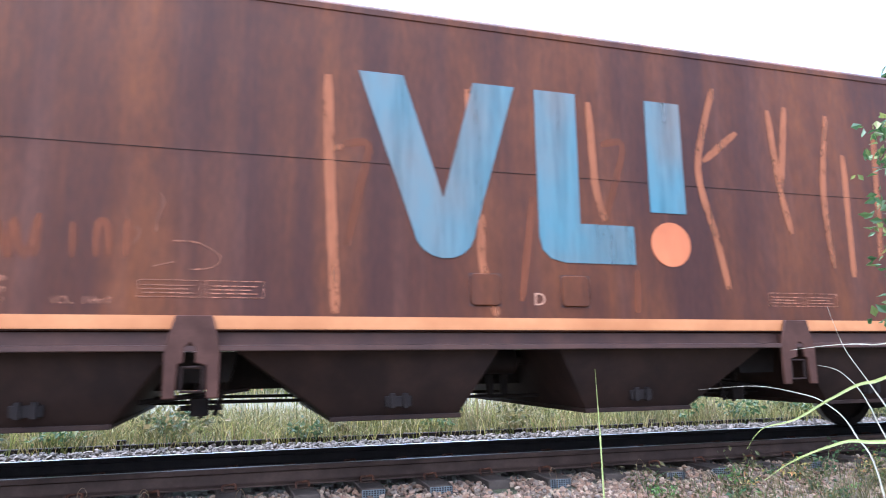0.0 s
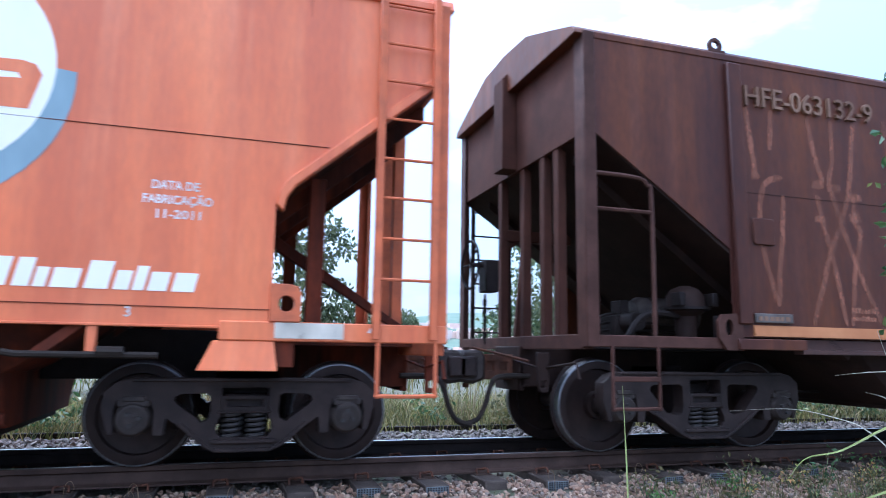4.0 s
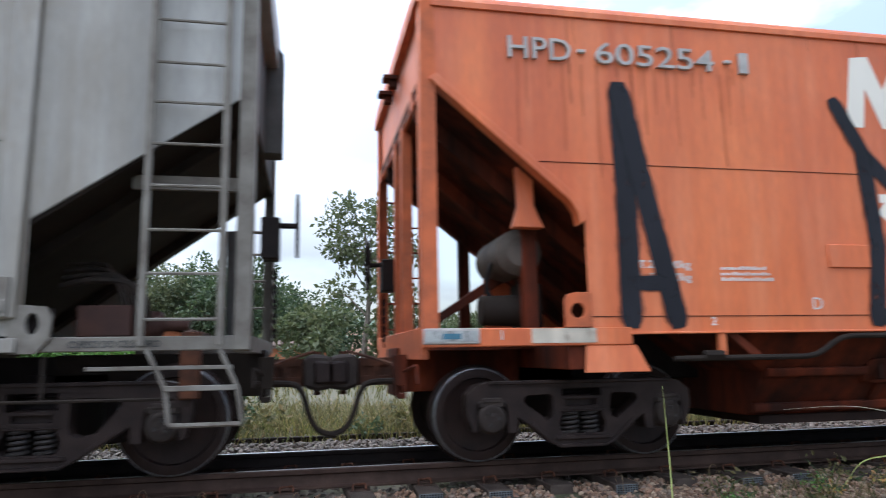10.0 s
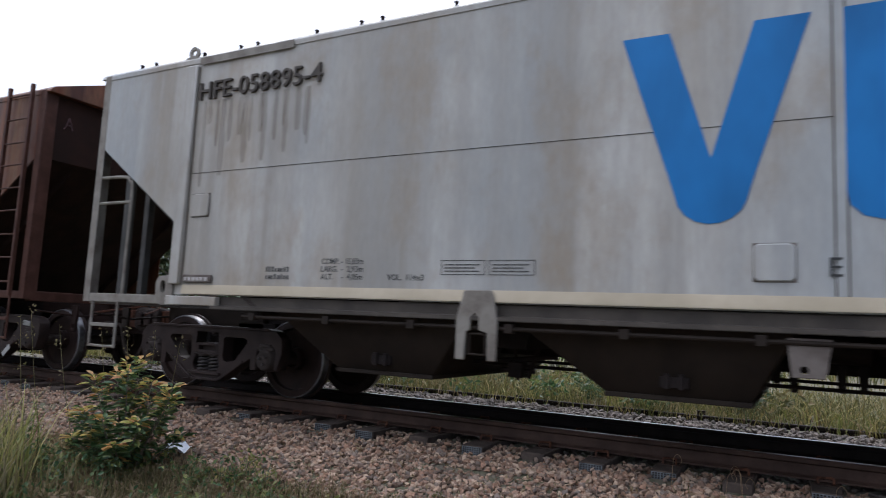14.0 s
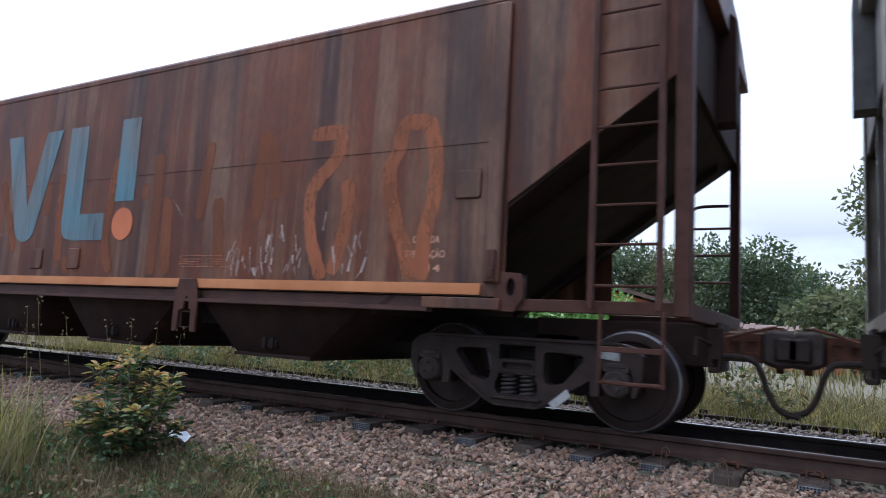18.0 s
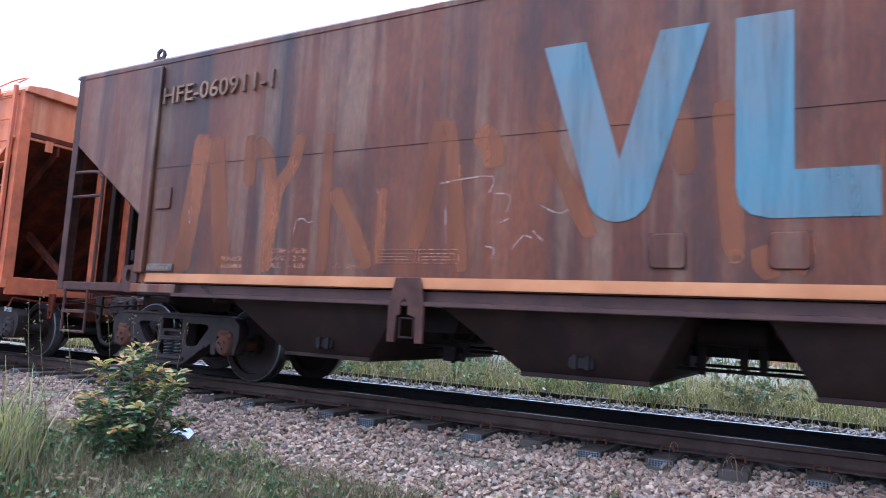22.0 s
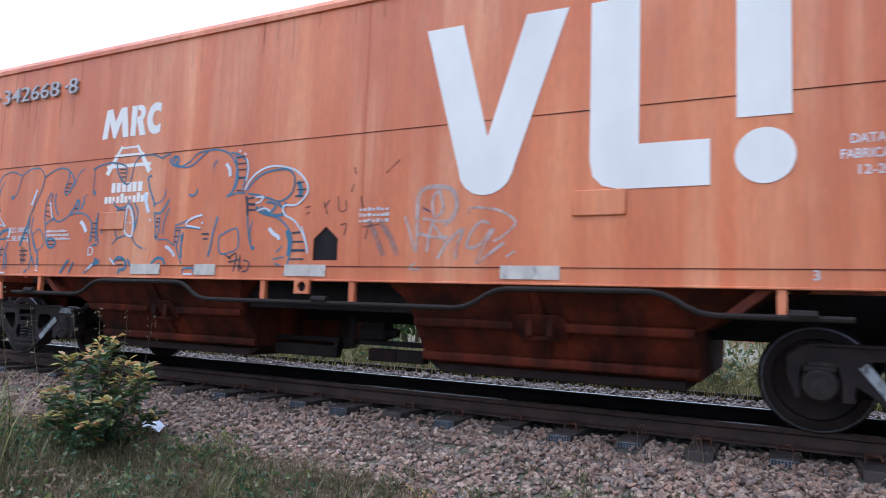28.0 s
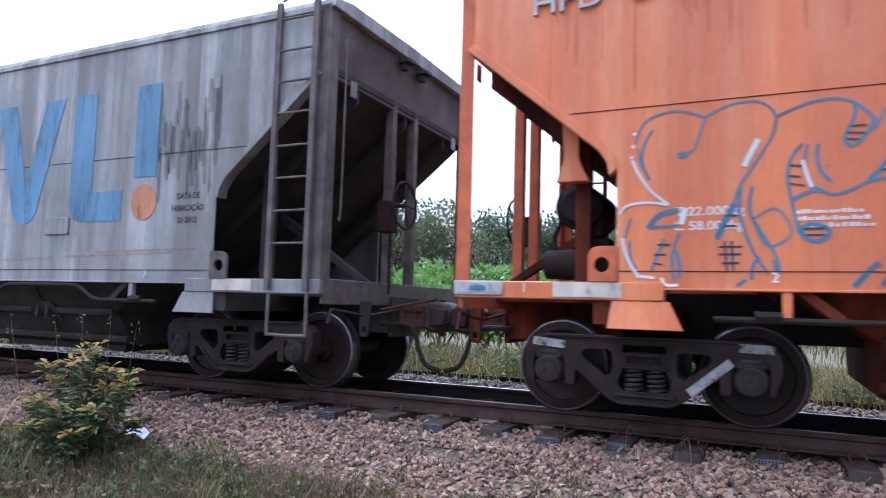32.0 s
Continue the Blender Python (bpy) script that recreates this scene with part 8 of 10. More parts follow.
spray(w5, "graffiti_shading", "graf_black", 0.014, (1.18, 1.81), (1.25, 1.77))
spray(w5, "scrawled_tag", "chalk_white", 0.039, (1.14, 1.56), (1.13, 1.77), (1.14, 1.92), (1.20, 1.97), (1.30, 1.98), (1.42, 1.96), (1.48, 1.89), (1.49, 1.80), (1.45, 1.71), (1.38, 1.66))
spray(w5, "scrawled_tag", "chalk_white", 0.029, (1.33, 1.95), (1.28, 1.90), (1.27, 1.81), (1.29, 1.74), (1.33, 1.74), (1.37, 1.80), (1.35, 1.88), (1.33, 1.95))
spray(w5, "scrawled_tag", "chalk_white", 0.026, (1.23, 1.44), (1.25, 1.59), (1.29, 1.73))
spray(w5, "scrawled_tag", "chalk_white", 0.023, (1.18, 1.72), (1.33, 1.69), (1.40, 1.70))
spray(w5, "scrawled_tag", "chalk_white", 0.027, (1.14, 1.60), (1.28, 1.56), (1.42, 1.56))
spray(w5, "scrawled_tag", "chalk_white", 0.024, (1.01, 1.74), (1.06, 1.62), (1.12, 1.45), (1.13, 1.51), (1.14, 1.59))
spray(w5, "scrawled_tag", "chalk_white", 0.021, (1.28, 1.67), (1.40, 1.52))
spray(w5, "scrawled_tag", "chalk_white", 0.026, (1.33, 1.38), (1.39, 1.48), (1.46, 1.56), (1.55, 1.62), (1.51, 1.50), (1.49, 1.38))
spray(w5, "scrawled_tag", "chalk_white", 0.022, (1.60, 1.74), (1.61, 1.79), (1.71, 1.79), (1.87, 1.76), (2.00, 1.67), (1.91, 1.57), (1.82, 1.52))
spray(w5, "scrawled_tag", "chalk_white", 0.025, (1.78, 1.66), (1.71, 1.68), (1.63, 1.60), (1.59, 1.49), (1.64, 1.47), (1.72, 1.51), (1.80, 1.62))
spray(w5, "scrawled_tag", "chalk_white", 0.028, (1.82, 1.62), (1.75, 1.50), (1.68, 1.35), (1.77, 1.41), (1.91, 1.51))
spray(w5, "scrawled_tag", "chalk_white", 0.022, (1.93, 1.40), (2.00, 1.44))
spray(w5, "scrawled_tag", "chalk", 0.050, (0.65, 1.71), (0.72, 1.60), (0.81, 1.41))
spray(w5, "scrawled_tag", "chalk", 0.049, (0.77, 1.71), (0.87, 1.57), (0.95, 1.41))
spray(w5, "scrawled_tag", "chalk_white", 0.016, (1.07, 1.30), (1.12, 1.35))
spray(w5, "scrawled_tag", "chalk_white", 0.016, (1.08, 1.29), (1.18, 1.30))

w6 = short_wagon("dirty grey covered hopper wagon with flaking blue emblem", "grey_6", "under_dirty", 1, "")
marks_big(w6, 1.44, 4.115, 1.83, 3.24, "blue_worn", "dot_worn", NEAR)
lettering(w6, "DATA DE", 4.42, 2.02, 0.06, "ink", NEAR, 0.30)
lettering(w6, "FABRICAÇÃO", 4.36, 1.90, 0.06, "ink", NEAR, 0.42)
lettering(w6, "01-2012", 4.44, 1.78, 0.06, "ink", NEAR, 0.26)
rr = random.Random(23)
for k in range(26):
    x, z = 4.12 + 0.032 * k, rr.uniform(2.5, 3.25)
    part("grime_run", Shape().stroke([(x, z), (x + 0.01, z - rr.uniform(0.25, 0.8))], rr.uniform(0.03, 0.07), NEAR - 0.003 - 0.0002 * (k % 5), 0.2, k), "grime", w6, "dark flaked run in the paint")
for x0, x1, z in ((1.5, 2.6, 1.42), (2.8, 4.4, 1.46), (3.3, 4.7, 1.5)):
    part("scuff", Shape().ribbon([(x0, z), (x1, z + 0.03)], 0.02, NEAR - 0.004), "chalk", w6)

rr = random.Random(83)
for w, x0, x1, z, n, mt in ((w2, -5.48, -3.44, 3.30, 18, "drip"), (w5, -5.55, -3.42, 3.28, 9, "drip"), (w3, -5.82, -4.3, 3.25, 16, "brown_drip")):
    for k in range(n):
        x, ln = x0 + (x1 - x0) * (k + rr.uniform(0.1, 0.9)) / n, rr.uniform(0.2, 0.5) if k % 3 else rr.uniform(0.5, 0.95)
        part("drip_stain", Shape().stroke([(x, z), (x + rr.uniform(-0.01, 0.01), z - ln * 0.5), (x, z - ln)], rr.uniform(0.016, 0.034) * (2.4 if mt == "brown_drip" else 1.0), NEAR - 0.0018 - 0.0002 * (k % 4), 0.25, k), mt, w, "drip washed down from the number")
rr = random.Random(61)
for w, n in ((w2, 30), (w5, 30)):
    for k in range(n):
        x = rr.uniform(-5.4, -3.4) if k % 3 == 0 else rr.uniform(-5.6, 5.6)
        z = 3.36 if k % 3 == 0 else 3.70
        ln = rr.uniform(0.10, 0.45)
        part("drip_stain", Shape().stroke([(x, z), (x + rr.uniform(-0.006, 0.006), z - ln * 0.6), (x, z - ln)], rr.uniform(0.012, 0.035), NEAR - 0.0016 - 0.0002 * (k % 4), 0.3, k), "drip", w, "dark drip down the paint")
TRAIN = [(w1, 2.241), (w2, -12.582), (w3, -27.413), (w4, -43.503), (w5, -58.354), (w6, -72.03)]

# ---- ground: one sheet with the ballast bank, the verge and the field ----
def ground_z(x, y):
    prof = [(-60, -0.7), (-6, -0.6), (-3.2, -0.55), (-2.1, -0.46), (-0.75, -0.11), (-0.40, -0.06), (1.6, -0.055), (2.3, -0.045), (3.0, -0.04), (3.5, -0.05), (4.1, -0.08), (5, 0.0), (8, 0.02), (30, 0.0), (90, -0.8), (600, -4.0)]
    z = np.interp(y, [p[0] for p in prof], [p[1] for p in prof])
    return z + np.where((y < -0.8) | (y > 4.6), 0.035 * np.sin(x * 1.7 + y * 0.6) * np.sin(y * 1.3 + x * 0.4), 0.0)


def axis(lo, hi, fine_lo, fine_hi, step, grow=1.25):
    out = list(np.arange(fine_lo, fine_hi + 1e-6, step))
    d, x = step, fine_lo
    while x > lo:
        d *= grow
        x -= d
        out.insert(0, max(x, lo))
    d, x = step, out[-1]
    while x < hi:
        d *= grow
        x += d
        out.append(min(x, hi))
    return np.array(out)


gx, gy = axis(-500, 500, -16, 16, 0.5), axis(-60, 600, -6, 6, 0.2)
GX, GY2 = np.meshgrid(gx, gy)
gv = np.stack([GX.ravel(), GY2.ravel(), ground_z(GX, GY2).ravel()], 1)
nx = len(gx)
gm = bpy.data.meshes.new("ground")
gm.from_pydata(gv.tolist(), [], [(j * nx + i, j * nx + i + 1, (j + 1) * nx + i + 1, (j + 1) * nx + i) for j in range(len(gy) - 1) for i in range(nx - 1)])
gm.shade_smooth()
gmat, gn, gl, gb = node_mat("verge_soil_and_turf", 0.95)
gco = gn.new("ShaderNodeTexCoord").outputs["Object"]
turf = mix(gn, gl, ramp_fac(gn, gl, noise_tex(gn, gl, gco, 2.5, 6), 0.4, 0.62), (0.085, 0.070, 0.048), (0.060, 0.070, 0.028))
gl.new(mix(gn, gl, ramp_fac(gn, gl, noise_tex(gn, gl, gco, 30, 5), 0.3, 0.75, 0.0, 0.5), turf, (0.15, 0.118, 0.085)), gb.inputs["Base Color"])
bump(gn, gl, gb, noise_tex(gn, gl, gco, 18, 6), 0.6, 0.03)
gm.materials.append(gmat)
tagged(new("ground", gm), "dusty verge and field with patchy turf", "ground", kind="structure")


# ---- loose stone: many small angular lumps in one mesh ----
def stone_bases(n):
    bm = bmesh.new()
    bmesh.ops.create_icosphere(bm, subdivisions=1, radius=1.0)
    base = np.array([v.co for v in bm.verts])
    tri = np.array([[v.index for v in f.verts] for f in bm.faces])
    bm.free()
    r = np.random.default_rng(3)
    return [base * (1 + r.uniform(-0.48, 0.34, (len(base), 1))) * r.uniform(0.5, 1.2, (1, 3)) for _ in range(n)], tri


def scatter(name, bases, tri, pos, size, material, label, category, flat=0.8):
    r = np.random.default_rng(len(pos))
    k = len(bases[0])
    q = r.normal(size=(len(pos), 4))
    q /= np.linalg.norm(q, axis=1)[:, None]
    w, x, y, z = q.T
    R = np.stack([1 - 2 * (y * y + z * z), 2 * (x * y - z * w), 2 * (x * z + y * w), 2 * (x * y + z * w), 1 - 2 * (x * x + z * z), 2 * (y * z - x * w), 2 * (x * z - y * w), 2 * (y * z + x * w), 1 - 2 * (x * x + y * y)], 1).reshape(-1, 3, 3)
    b = np.stack(bases)[r.integers(0, len(bases), len(pos))]
    v = np.einsum("nij,nkj->nki", R, b) * size[:, None, None]
    v[:, :, 2] *= flat
    v += pos[:, None, :]
    f = (tri[None] + (np.arange(len(pos)) * k)[:, None, None]).reshape(-1, 3)
    return raw_mesh(name, v.reshape(-1, 3), f, material, label, category)


def raw_mesh(name, v, f, material, label, category, kind="stuff", smooth=False):
    me = bpy.data.meshes.new(name)
    n, c = f.shape
    me.vertices.add(len(v))
    me.vertices.foreach_set("co", np.asarray(v, np.float32).ravel())
    me.loops.add(n * c)
    me.loops.foreach_set("vertex_index", f.astype(np.int32).ravel())
    me.polygons.add(n)
    me.polygons.foreach_set("loop_start", np.arange(0, n * c, c, dtype=np.int32))
    me.update(calc_edges=True)
    me.materials.append(MAT[material])
    if smooth:
        me.shade_smooth()
    else:
        me.shade_flat()
    return tagged(new(name, me), label, category, kind=kind)


bases, btri = stone_bases(9)
SLEEPERS = [0.541 * k + 0.014 + 0.02 * math.sin(k * 7.3) for k in range(-37, 38)]


def stones(x0, x1, y0, y1, n, s0, s1, lift=0.0):
    p = np.stack([rng.uniform(x0, x1, n), rng.uniform(y0, y1, n)], 1)
    s = rng.uniform(s0, s1, n)
    z = ground_z(p[:, 0], p[:, 1]) + s * rng.uniform(-0.25, 0.75, n) + lift
    sx = np.array(SLEEPERS)
    on = (np.abs(p[:, :1] - sx[None]).min(1) < 0.115) & (p[:, 1] > -0.56) & (p[:, 1] < 1.5)
    odd = np.abs(p[:, :1] - sx[None]).argmin(1) % 3 == 1
    keep = ~on | (rng.uniform(0, 1, n) < np.where(odd & (p[:, 1] < -0.25), 0.6, 0.07))
    return np.column_stack([p, z])[keep], s[keep]


near = [stones(-9.5, 8.5, -2.15, -0.42, 36000, 0.015, 0.036), stones(-9.5, 8.5, -1.1, -0.05, 12000, 0.016, 0.033, 0.012), stones(-14, -9.5, -1.9, -0.2, 2400, 0.025, 0.045), stones(8.5, 12, -1.9, -0.2, 1500, 0.025, 0.045), stones(-9, 8, -3.1, -2.1, 2300, 0.015, 0.036)]
scatter("ballast", bases, btri, np.concatenate([a for a, _ in near]), np.concatenate([b for _, b in near]), "ballast", "pinkish crushed stone ballast sloping down from the track", "ballast")
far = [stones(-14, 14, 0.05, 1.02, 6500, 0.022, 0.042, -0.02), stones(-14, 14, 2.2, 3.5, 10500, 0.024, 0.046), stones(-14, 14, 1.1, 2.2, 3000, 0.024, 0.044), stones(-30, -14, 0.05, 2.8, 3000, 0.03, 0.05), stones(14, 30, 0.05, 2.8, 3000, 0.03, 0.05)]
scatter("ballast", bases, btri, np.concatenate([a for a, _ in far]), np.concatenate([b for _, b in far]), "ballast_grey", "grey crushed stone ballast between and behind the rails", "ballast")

# ---- track ----
half = [(0.0, 0.02), (0.062, 0.02), (0.062, 0.032), (0.016, 0.048), (0.009, 0.06), (0.009, 0.122), (0.033, 0.134), (0.034, 0.162), (0.026, 0.1695), (0.0, 0.1705)]
RAIL = half + [(-a, b) for a, b in reversed(half[1:-1])]
for y in (0.0, 2 * MID):
    rail = thing("rail", "worn steel rail with rusty or shade-blackened web and polished head", "rail", "rails of the track")
    # The far rail's body is coloured black for the shade under the train.
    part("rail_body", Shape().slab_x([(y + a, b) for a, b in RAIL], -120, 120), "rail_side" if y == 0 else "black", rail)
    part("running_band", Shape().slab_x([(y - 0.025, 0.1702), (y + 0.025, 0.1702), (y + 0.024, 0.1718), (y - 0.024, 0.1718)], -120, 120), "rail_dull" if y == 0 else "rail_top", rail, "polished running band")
sl = thing("sleeper", "weathered wooden sleeper with a studded steel end plate", "sleeper", "sleepers of the track")
part("beam", Shape().box(-0.10, 0.10, -0.43, 2 * MID + 0.43, -0.14, 0.018), "sleeper", sl, "", 0.008)
plate = part("end_plate", Shape().box(-0.092, 0.092, -0.437, -0.43, -0.062, 0.010), "end_plate", sl, "grey studded steel end plate", 0.003)
st = Shape()
for a in range(8):
    for b in range(4):
        st.box(-0.083 + 0.022 * a, -0.071 + 0.022 * a, -0.440, -0.437, -0.056 + 0.017 * b, -0.046 + 0.017 * b)
part("stud_pattern", st, "black", plate)
for y in (0.0, 2 * MID):
    part("rail_pad", Shape().box(-0.08, 0.08, y - 0.15, y + 0.15, 0.017, 0.024), "rail_side", sl, "", 0.004)
    for s in (-1, 1):
        part("rail_clip", Shape().tube(smooth_line([(-0.05, y + s * 0.12, 0.02), (-0.05, y + s * 0.10, 0.06), (0.0, y + s * 0.06, 0.055), (0.045, y + s * 0.10, 0.065), (0.05, y + s * 0.13, 0.03)], 3), 0.010, 5), "coupler", sl)
bare = copy_thing(sl, pose(0, 0, 0))
for ob in list(bare.children_recursive):
    if ob.name.split(".")[0] in ("end_plate", "stud_pattern"):
        bpy.data.objects.remove(ob)
tagged(bare, "weathered wooden sleeper with a split bare end", "sleeper", "sleepers of the track")
spot = [pose(x, 0.035 * math.sin(k * 3.1), 0.006 * math.sin(k * 5.7) - 0.012, 0, 0, 1.6 * math.sin(k * 2.2)) for k, x in enumerate(SLEEPERS)]
sl.matrix_basis, bare.matrix_basis = spot[37], spot[36]
for k, m in enumerate(spot):
    if k not in (36, 37):
        copy_thing(bare if k % 5 in (1, 3) else sl, m)
old = thing("old_rail", "dark rusty scrap rail lying beside the track", "rail")
part("rail_body", Shape().slab_x([(3.8 + a, -0.16 + b) for a, b in RAIL], -26, 16), "black", old)
for k in range(14):
    part("stake", Shape().box(-22.2 + 2.6 * k, -22.1 + 2.6 * k, 3.86, 3.93, -0.2, 0.0 + 0.03 * (k % 3)), "black", old)


# ---- grass: bent blades, two quads each ----
def blades(name, x, y, h, w, lean, material, label, z0=None):
    n = len(x)
    z = ground_z(x, y) - 0.01 if z0 is None else z0
    a = rng.uniform(0, 2 * np.pi, n)
    side = np.stack([np.cos(a), np.sin(a)], 1) * (w / 2)[:, None]
    b = rng.uniform(0, 2 * np.pi, n)
    off = np.stack([np.cos(b), np.sin(b)], 1) * (h * lean * rng.uniform(0.1, 1, n))[:, None]
    v = np.zeros((n, 6, 3))
    for j, (f, t, k) in enumerate(((0, 0, 1.0), (0.3, 0.55, 0.85), (1.0, 1.0, 0.12))):
        for q, s in enumerate((-1, 1)):
            v[:, 2 * j + q, 0] = x + side[:, 0] * s * k + off[:, 0] * f
            v[:, 2 * j + q, 1] = y + side[:, 1] * s * k + off[:, 1] * f
            v[:, 2 * j + q, 2] = z + h * t * (1 - 0.25 * f * lean)
    f = np.array([[0, 1, 3, 2], [2, 3, 5, 4]])
    f = (f[None] + (np.arange(n) * 6)[:, None, None]).reshape(-1, 4)
    return raw_mesh(name, v.reshape(-1, 3), f, material, label, "grass")


def patchy(n, x0, x1, y0, y1, scale=0.8, cut=0.0):
    x, y = rng.uniform(x0, x1, n), rng.uniform(y0, y1, n)
    val = np.sin(x * scale * 2.1 + 1.3 * np.sin(y * scale)) + np.sin(y * scale * 2.7 + 1.7 * np.sin(x * scale * 0.9)) + rng.normal(0, 0.7, n)
    edge = np.minimum(np.minimum(x - x0, x1 - x), y - y0) / (0.12 * min(x1 - x0, 3 * (y1 - y0)))
    keep = (val > cut) & (rng.uniform(0, 1, n) < np.clip(edge, 0.0, 1.0))
    return x[keep], y[keep]


def sward(name, n, area, h0, h1, w, lean, mat_name, label, scale=0.8, cut=0.0):
    x, y = patchy(n, *area, scale, cut)
    k = len(x)
    blades(name, x, y, rng.uniform(h0, h1, k) * rng.uniform(0.5, 1, k), np.full(k, w) * rng.uniform(0.6, 1.3, k), lean, mat_name, label)


sward("field_grass", 42000, (-26, 20, 3.3, 9.0), 0.10, 0.50, 0.012, 0.9, "field", "rough green and yellow grass beside the track", 0.9, -0.9)
sward("field_grass", 16000, (-40, 40, 8.0, 26.0), 0.3, 0.8, 0.03, 0.7, "field", "rough grass of the field beyond", 0.4, -1.6)
sward("field_straw", 9000, (-26, 20, 3.3, 8.0), 0.10, 0.45, 0.010, 1.0, "straw", "withered brown grass in the field", 0.7, -0.3)
sward("trackside_grass", 62000, (-17, 13, 3.35, 6.6), 0.12, 0.52, 0.013, 1.0, "field", "dense rough grass along the far side of the track", 1.1, -1.4)
sward("trackside_straw", 9000, (-17, 13, 3.35, 6.2), 0.10, 0.45, 0.010, 1.1, "straw", "withered stems along the far side of the track", 0.9, 0.2)
sward("trackside_yellow_grass", 12000, (-17, 13, 3.4, 6.2), 0.15, 0.50, 0.014, 1.0, "yellow_grass", "yellow-green grass along the far side of the track", 0.7, 0.3)
sward("dry_grass", 5000, (-24, 18, 3.7, 6.5), 0.2, 0.75, 0.008, 0.6, "dry", "dry standing stalks in the field", 0.9, 0.2)
for x0, x1, y0, y1, n in ((-11.5, -2.4, -5.2, -1.52, 26000), (-4.2, 4.6, -4.2, -1.62, 13000)):
    sward("verge_grass", int(n * 0.4), (x0, x1, y0, y1), 0.06, 0.30, 0.006, 0.9, "grass", "short weedy grass on the verge", 1.6, -0.7)
    sward("verge_straw", int(n * 1.35), (x0, x1, y0, y1), 0.04, 0.22, 0.005, 1.1, "straw", "brown withered grass on the verge", 1.4, -0.5)
    sward("verge_dry_grass", int(n * 1.1), (x0, x1, y0, y1), 0.06, 0.32, 0.006, 0.9, "dry", "dry straw on the verge", 1.2, 0.1)
sward("meadow_grass", 13000, (-18, 16, -16, -2.0), 0.10, 0.34, 0.018, 0.9, "field", "rough grass round the onlooker", 0.7, -0.8)
sward("meadow_straw", 20000, (-18, 16, -16, -2.0), 0.08, 0.30, 0.014, 1.0, "straw", "withered grass round the onlooker", 0.9, -0.4)
sward("verge_grass", 8000, (-8.0, -2.0, -3.7, -1.6), 0.08, 0.36, 0.007, 0.8, "grass", "weedy grass round the bush", 2.4, -0.2)
sward("verge_dry_grass", 9000, (-8.0, -2.0, -3.7, -1.6), 0.08, 0.36, 0.006, 0.8, "dry", "dry yellow grass round the bush", 1.8, -0.3)
sward("verge_straw", 12000, (-8.0, -2.0, -3.7, -1.6), 0.06, 0.34, 0.006, 0.9, "straw", "brown withered grass round the bush", 2.0, -0.3)
sward("verge_grass", 9000, (3.2, 9.5, -3.4, -0.62), 0.06, 0.28, 0.007, 0.9, "grass", "weedy grass on the bank", 1.3, -0.2)
sward("verge_dry_grass", 6000, (2.9, 9.5, -3.4, -0.6), 0.06, 0.3, 0.005, 0.9, "dry", "dry straw on the bank", 1.2, -0.1)
sward("bank_weed", 1900, (-6, 6, -1.9, -0.55), 0.05, 0.16, 0.007, 0.8, "grass", "sparse weeds growing in the ballast", 2.2, 1.6)


def tuft(x, y, n, h, w, mat_name, label, spread=0.14, seed=1, droop=0.55):
    """A clump of long arching blades, five joints each."""
    r = np.random.default_rng(seed)
    a, hh = r.uniform(0, 2 * np.pi, n), h * r.uniform(0.45, 1.0, n)
    out = hh * r.uniform(0.1, droop, n)
    bx, by = x + r.normal(0, spread, n), y + r.normal(0, spread, n)
    z = ground_z(bx, by) - 0.02
    v = np.zeros((n, 12, 3))
    for j in range(6):
        u = j / 5
        k = w * (1 - 0.85 * u ** 1.6) / 2 * r.uniform(0.8, 1.2, n)
        cx, cy = bx + np.cos(a) * out * u ** 2, by + np.sin(a) * out * u ** 2
        cz = z + hh * (u - 0.45 * u ** 4 * (out / hh))
        for q, sg in enumerate((-1, 1)):
            v[:, 2 * j + q] = np.stack([cx - np.sin(a) * k * sg, cy + np.cos(a) * k * sg, cz], 1)
    f = np.array([[2 * j, 2 * j + 1, 2 * j + 3, 2 * j + 2] for j in range(5)])
    f = (f[None] + (np.arange(n) * 12)[:, None, None]).reshape(-1, 4)
    return raw_mesh("grass_tuft", v.reshape(-1, 3), f, mat_name, label, "grass")


LL = np.random.default_rng(77)
lx, ly = LL.uniform(-7.5, -2.6, 2600), LL.uniform(-3.3, -1.55, 2600)
TG = random.Random(31)
for k, (x, y, n, h) in enumerate(((-5.35, -2.95, 80, 1.2), (-5.65, -2.75, 70, 1.0), (-5.1, -3.15, 60, 0.9), (-5.95, -2.55, 60, 0.85), (-6.3, -2.3, 80, 0.75), (-4.85, -2.75, 60, 0.6), (-6.9, -2.2, 70, 0.7), (-4.95, -3.35, 70, 0.75), (-7.4, -2.0, 60, 0.6))):
    tuft(x, y, n, h, 0.015, ("yellow_grass", "grass", "dry")[k % 3], "tall clump of yellow-green grass beside the bush", 0.13, 300 + k)
for k in range(60):
    tuft(TG.uniform(-6.8, -3.2), TG.uniform(-3.2, -1.68), 26, TG.uniform(0.22, 0.45), 0.007, ("grass", "straw", "yellow_grass", "dry")[k % 4], "small tuft of mixed verge grass", 0.07, 330 + k, 0.8)
for k in range(26):
    tuft(TG.uniform(4.2, 7.8), TG.uniform(-1.9, -0.7), 24, TG.uniform(0.2, 0.42), 0.007, ("yellow_grass", "grass", "dry")[k % 3], "small tuft of grass on the bank", 0.07, 370 + k, 0.8)
for k in range(46):
    tuft(TG.uniform(-16, 14), TG.uniform(3.9, 6.5), 40, TG.uniform(0.5, 1.05), 0.016, ("yellow_grass", "grass", "dry")[k % 3], "tall tuft of field grass beyond the track", 0.2, 410 + k, 0.8)


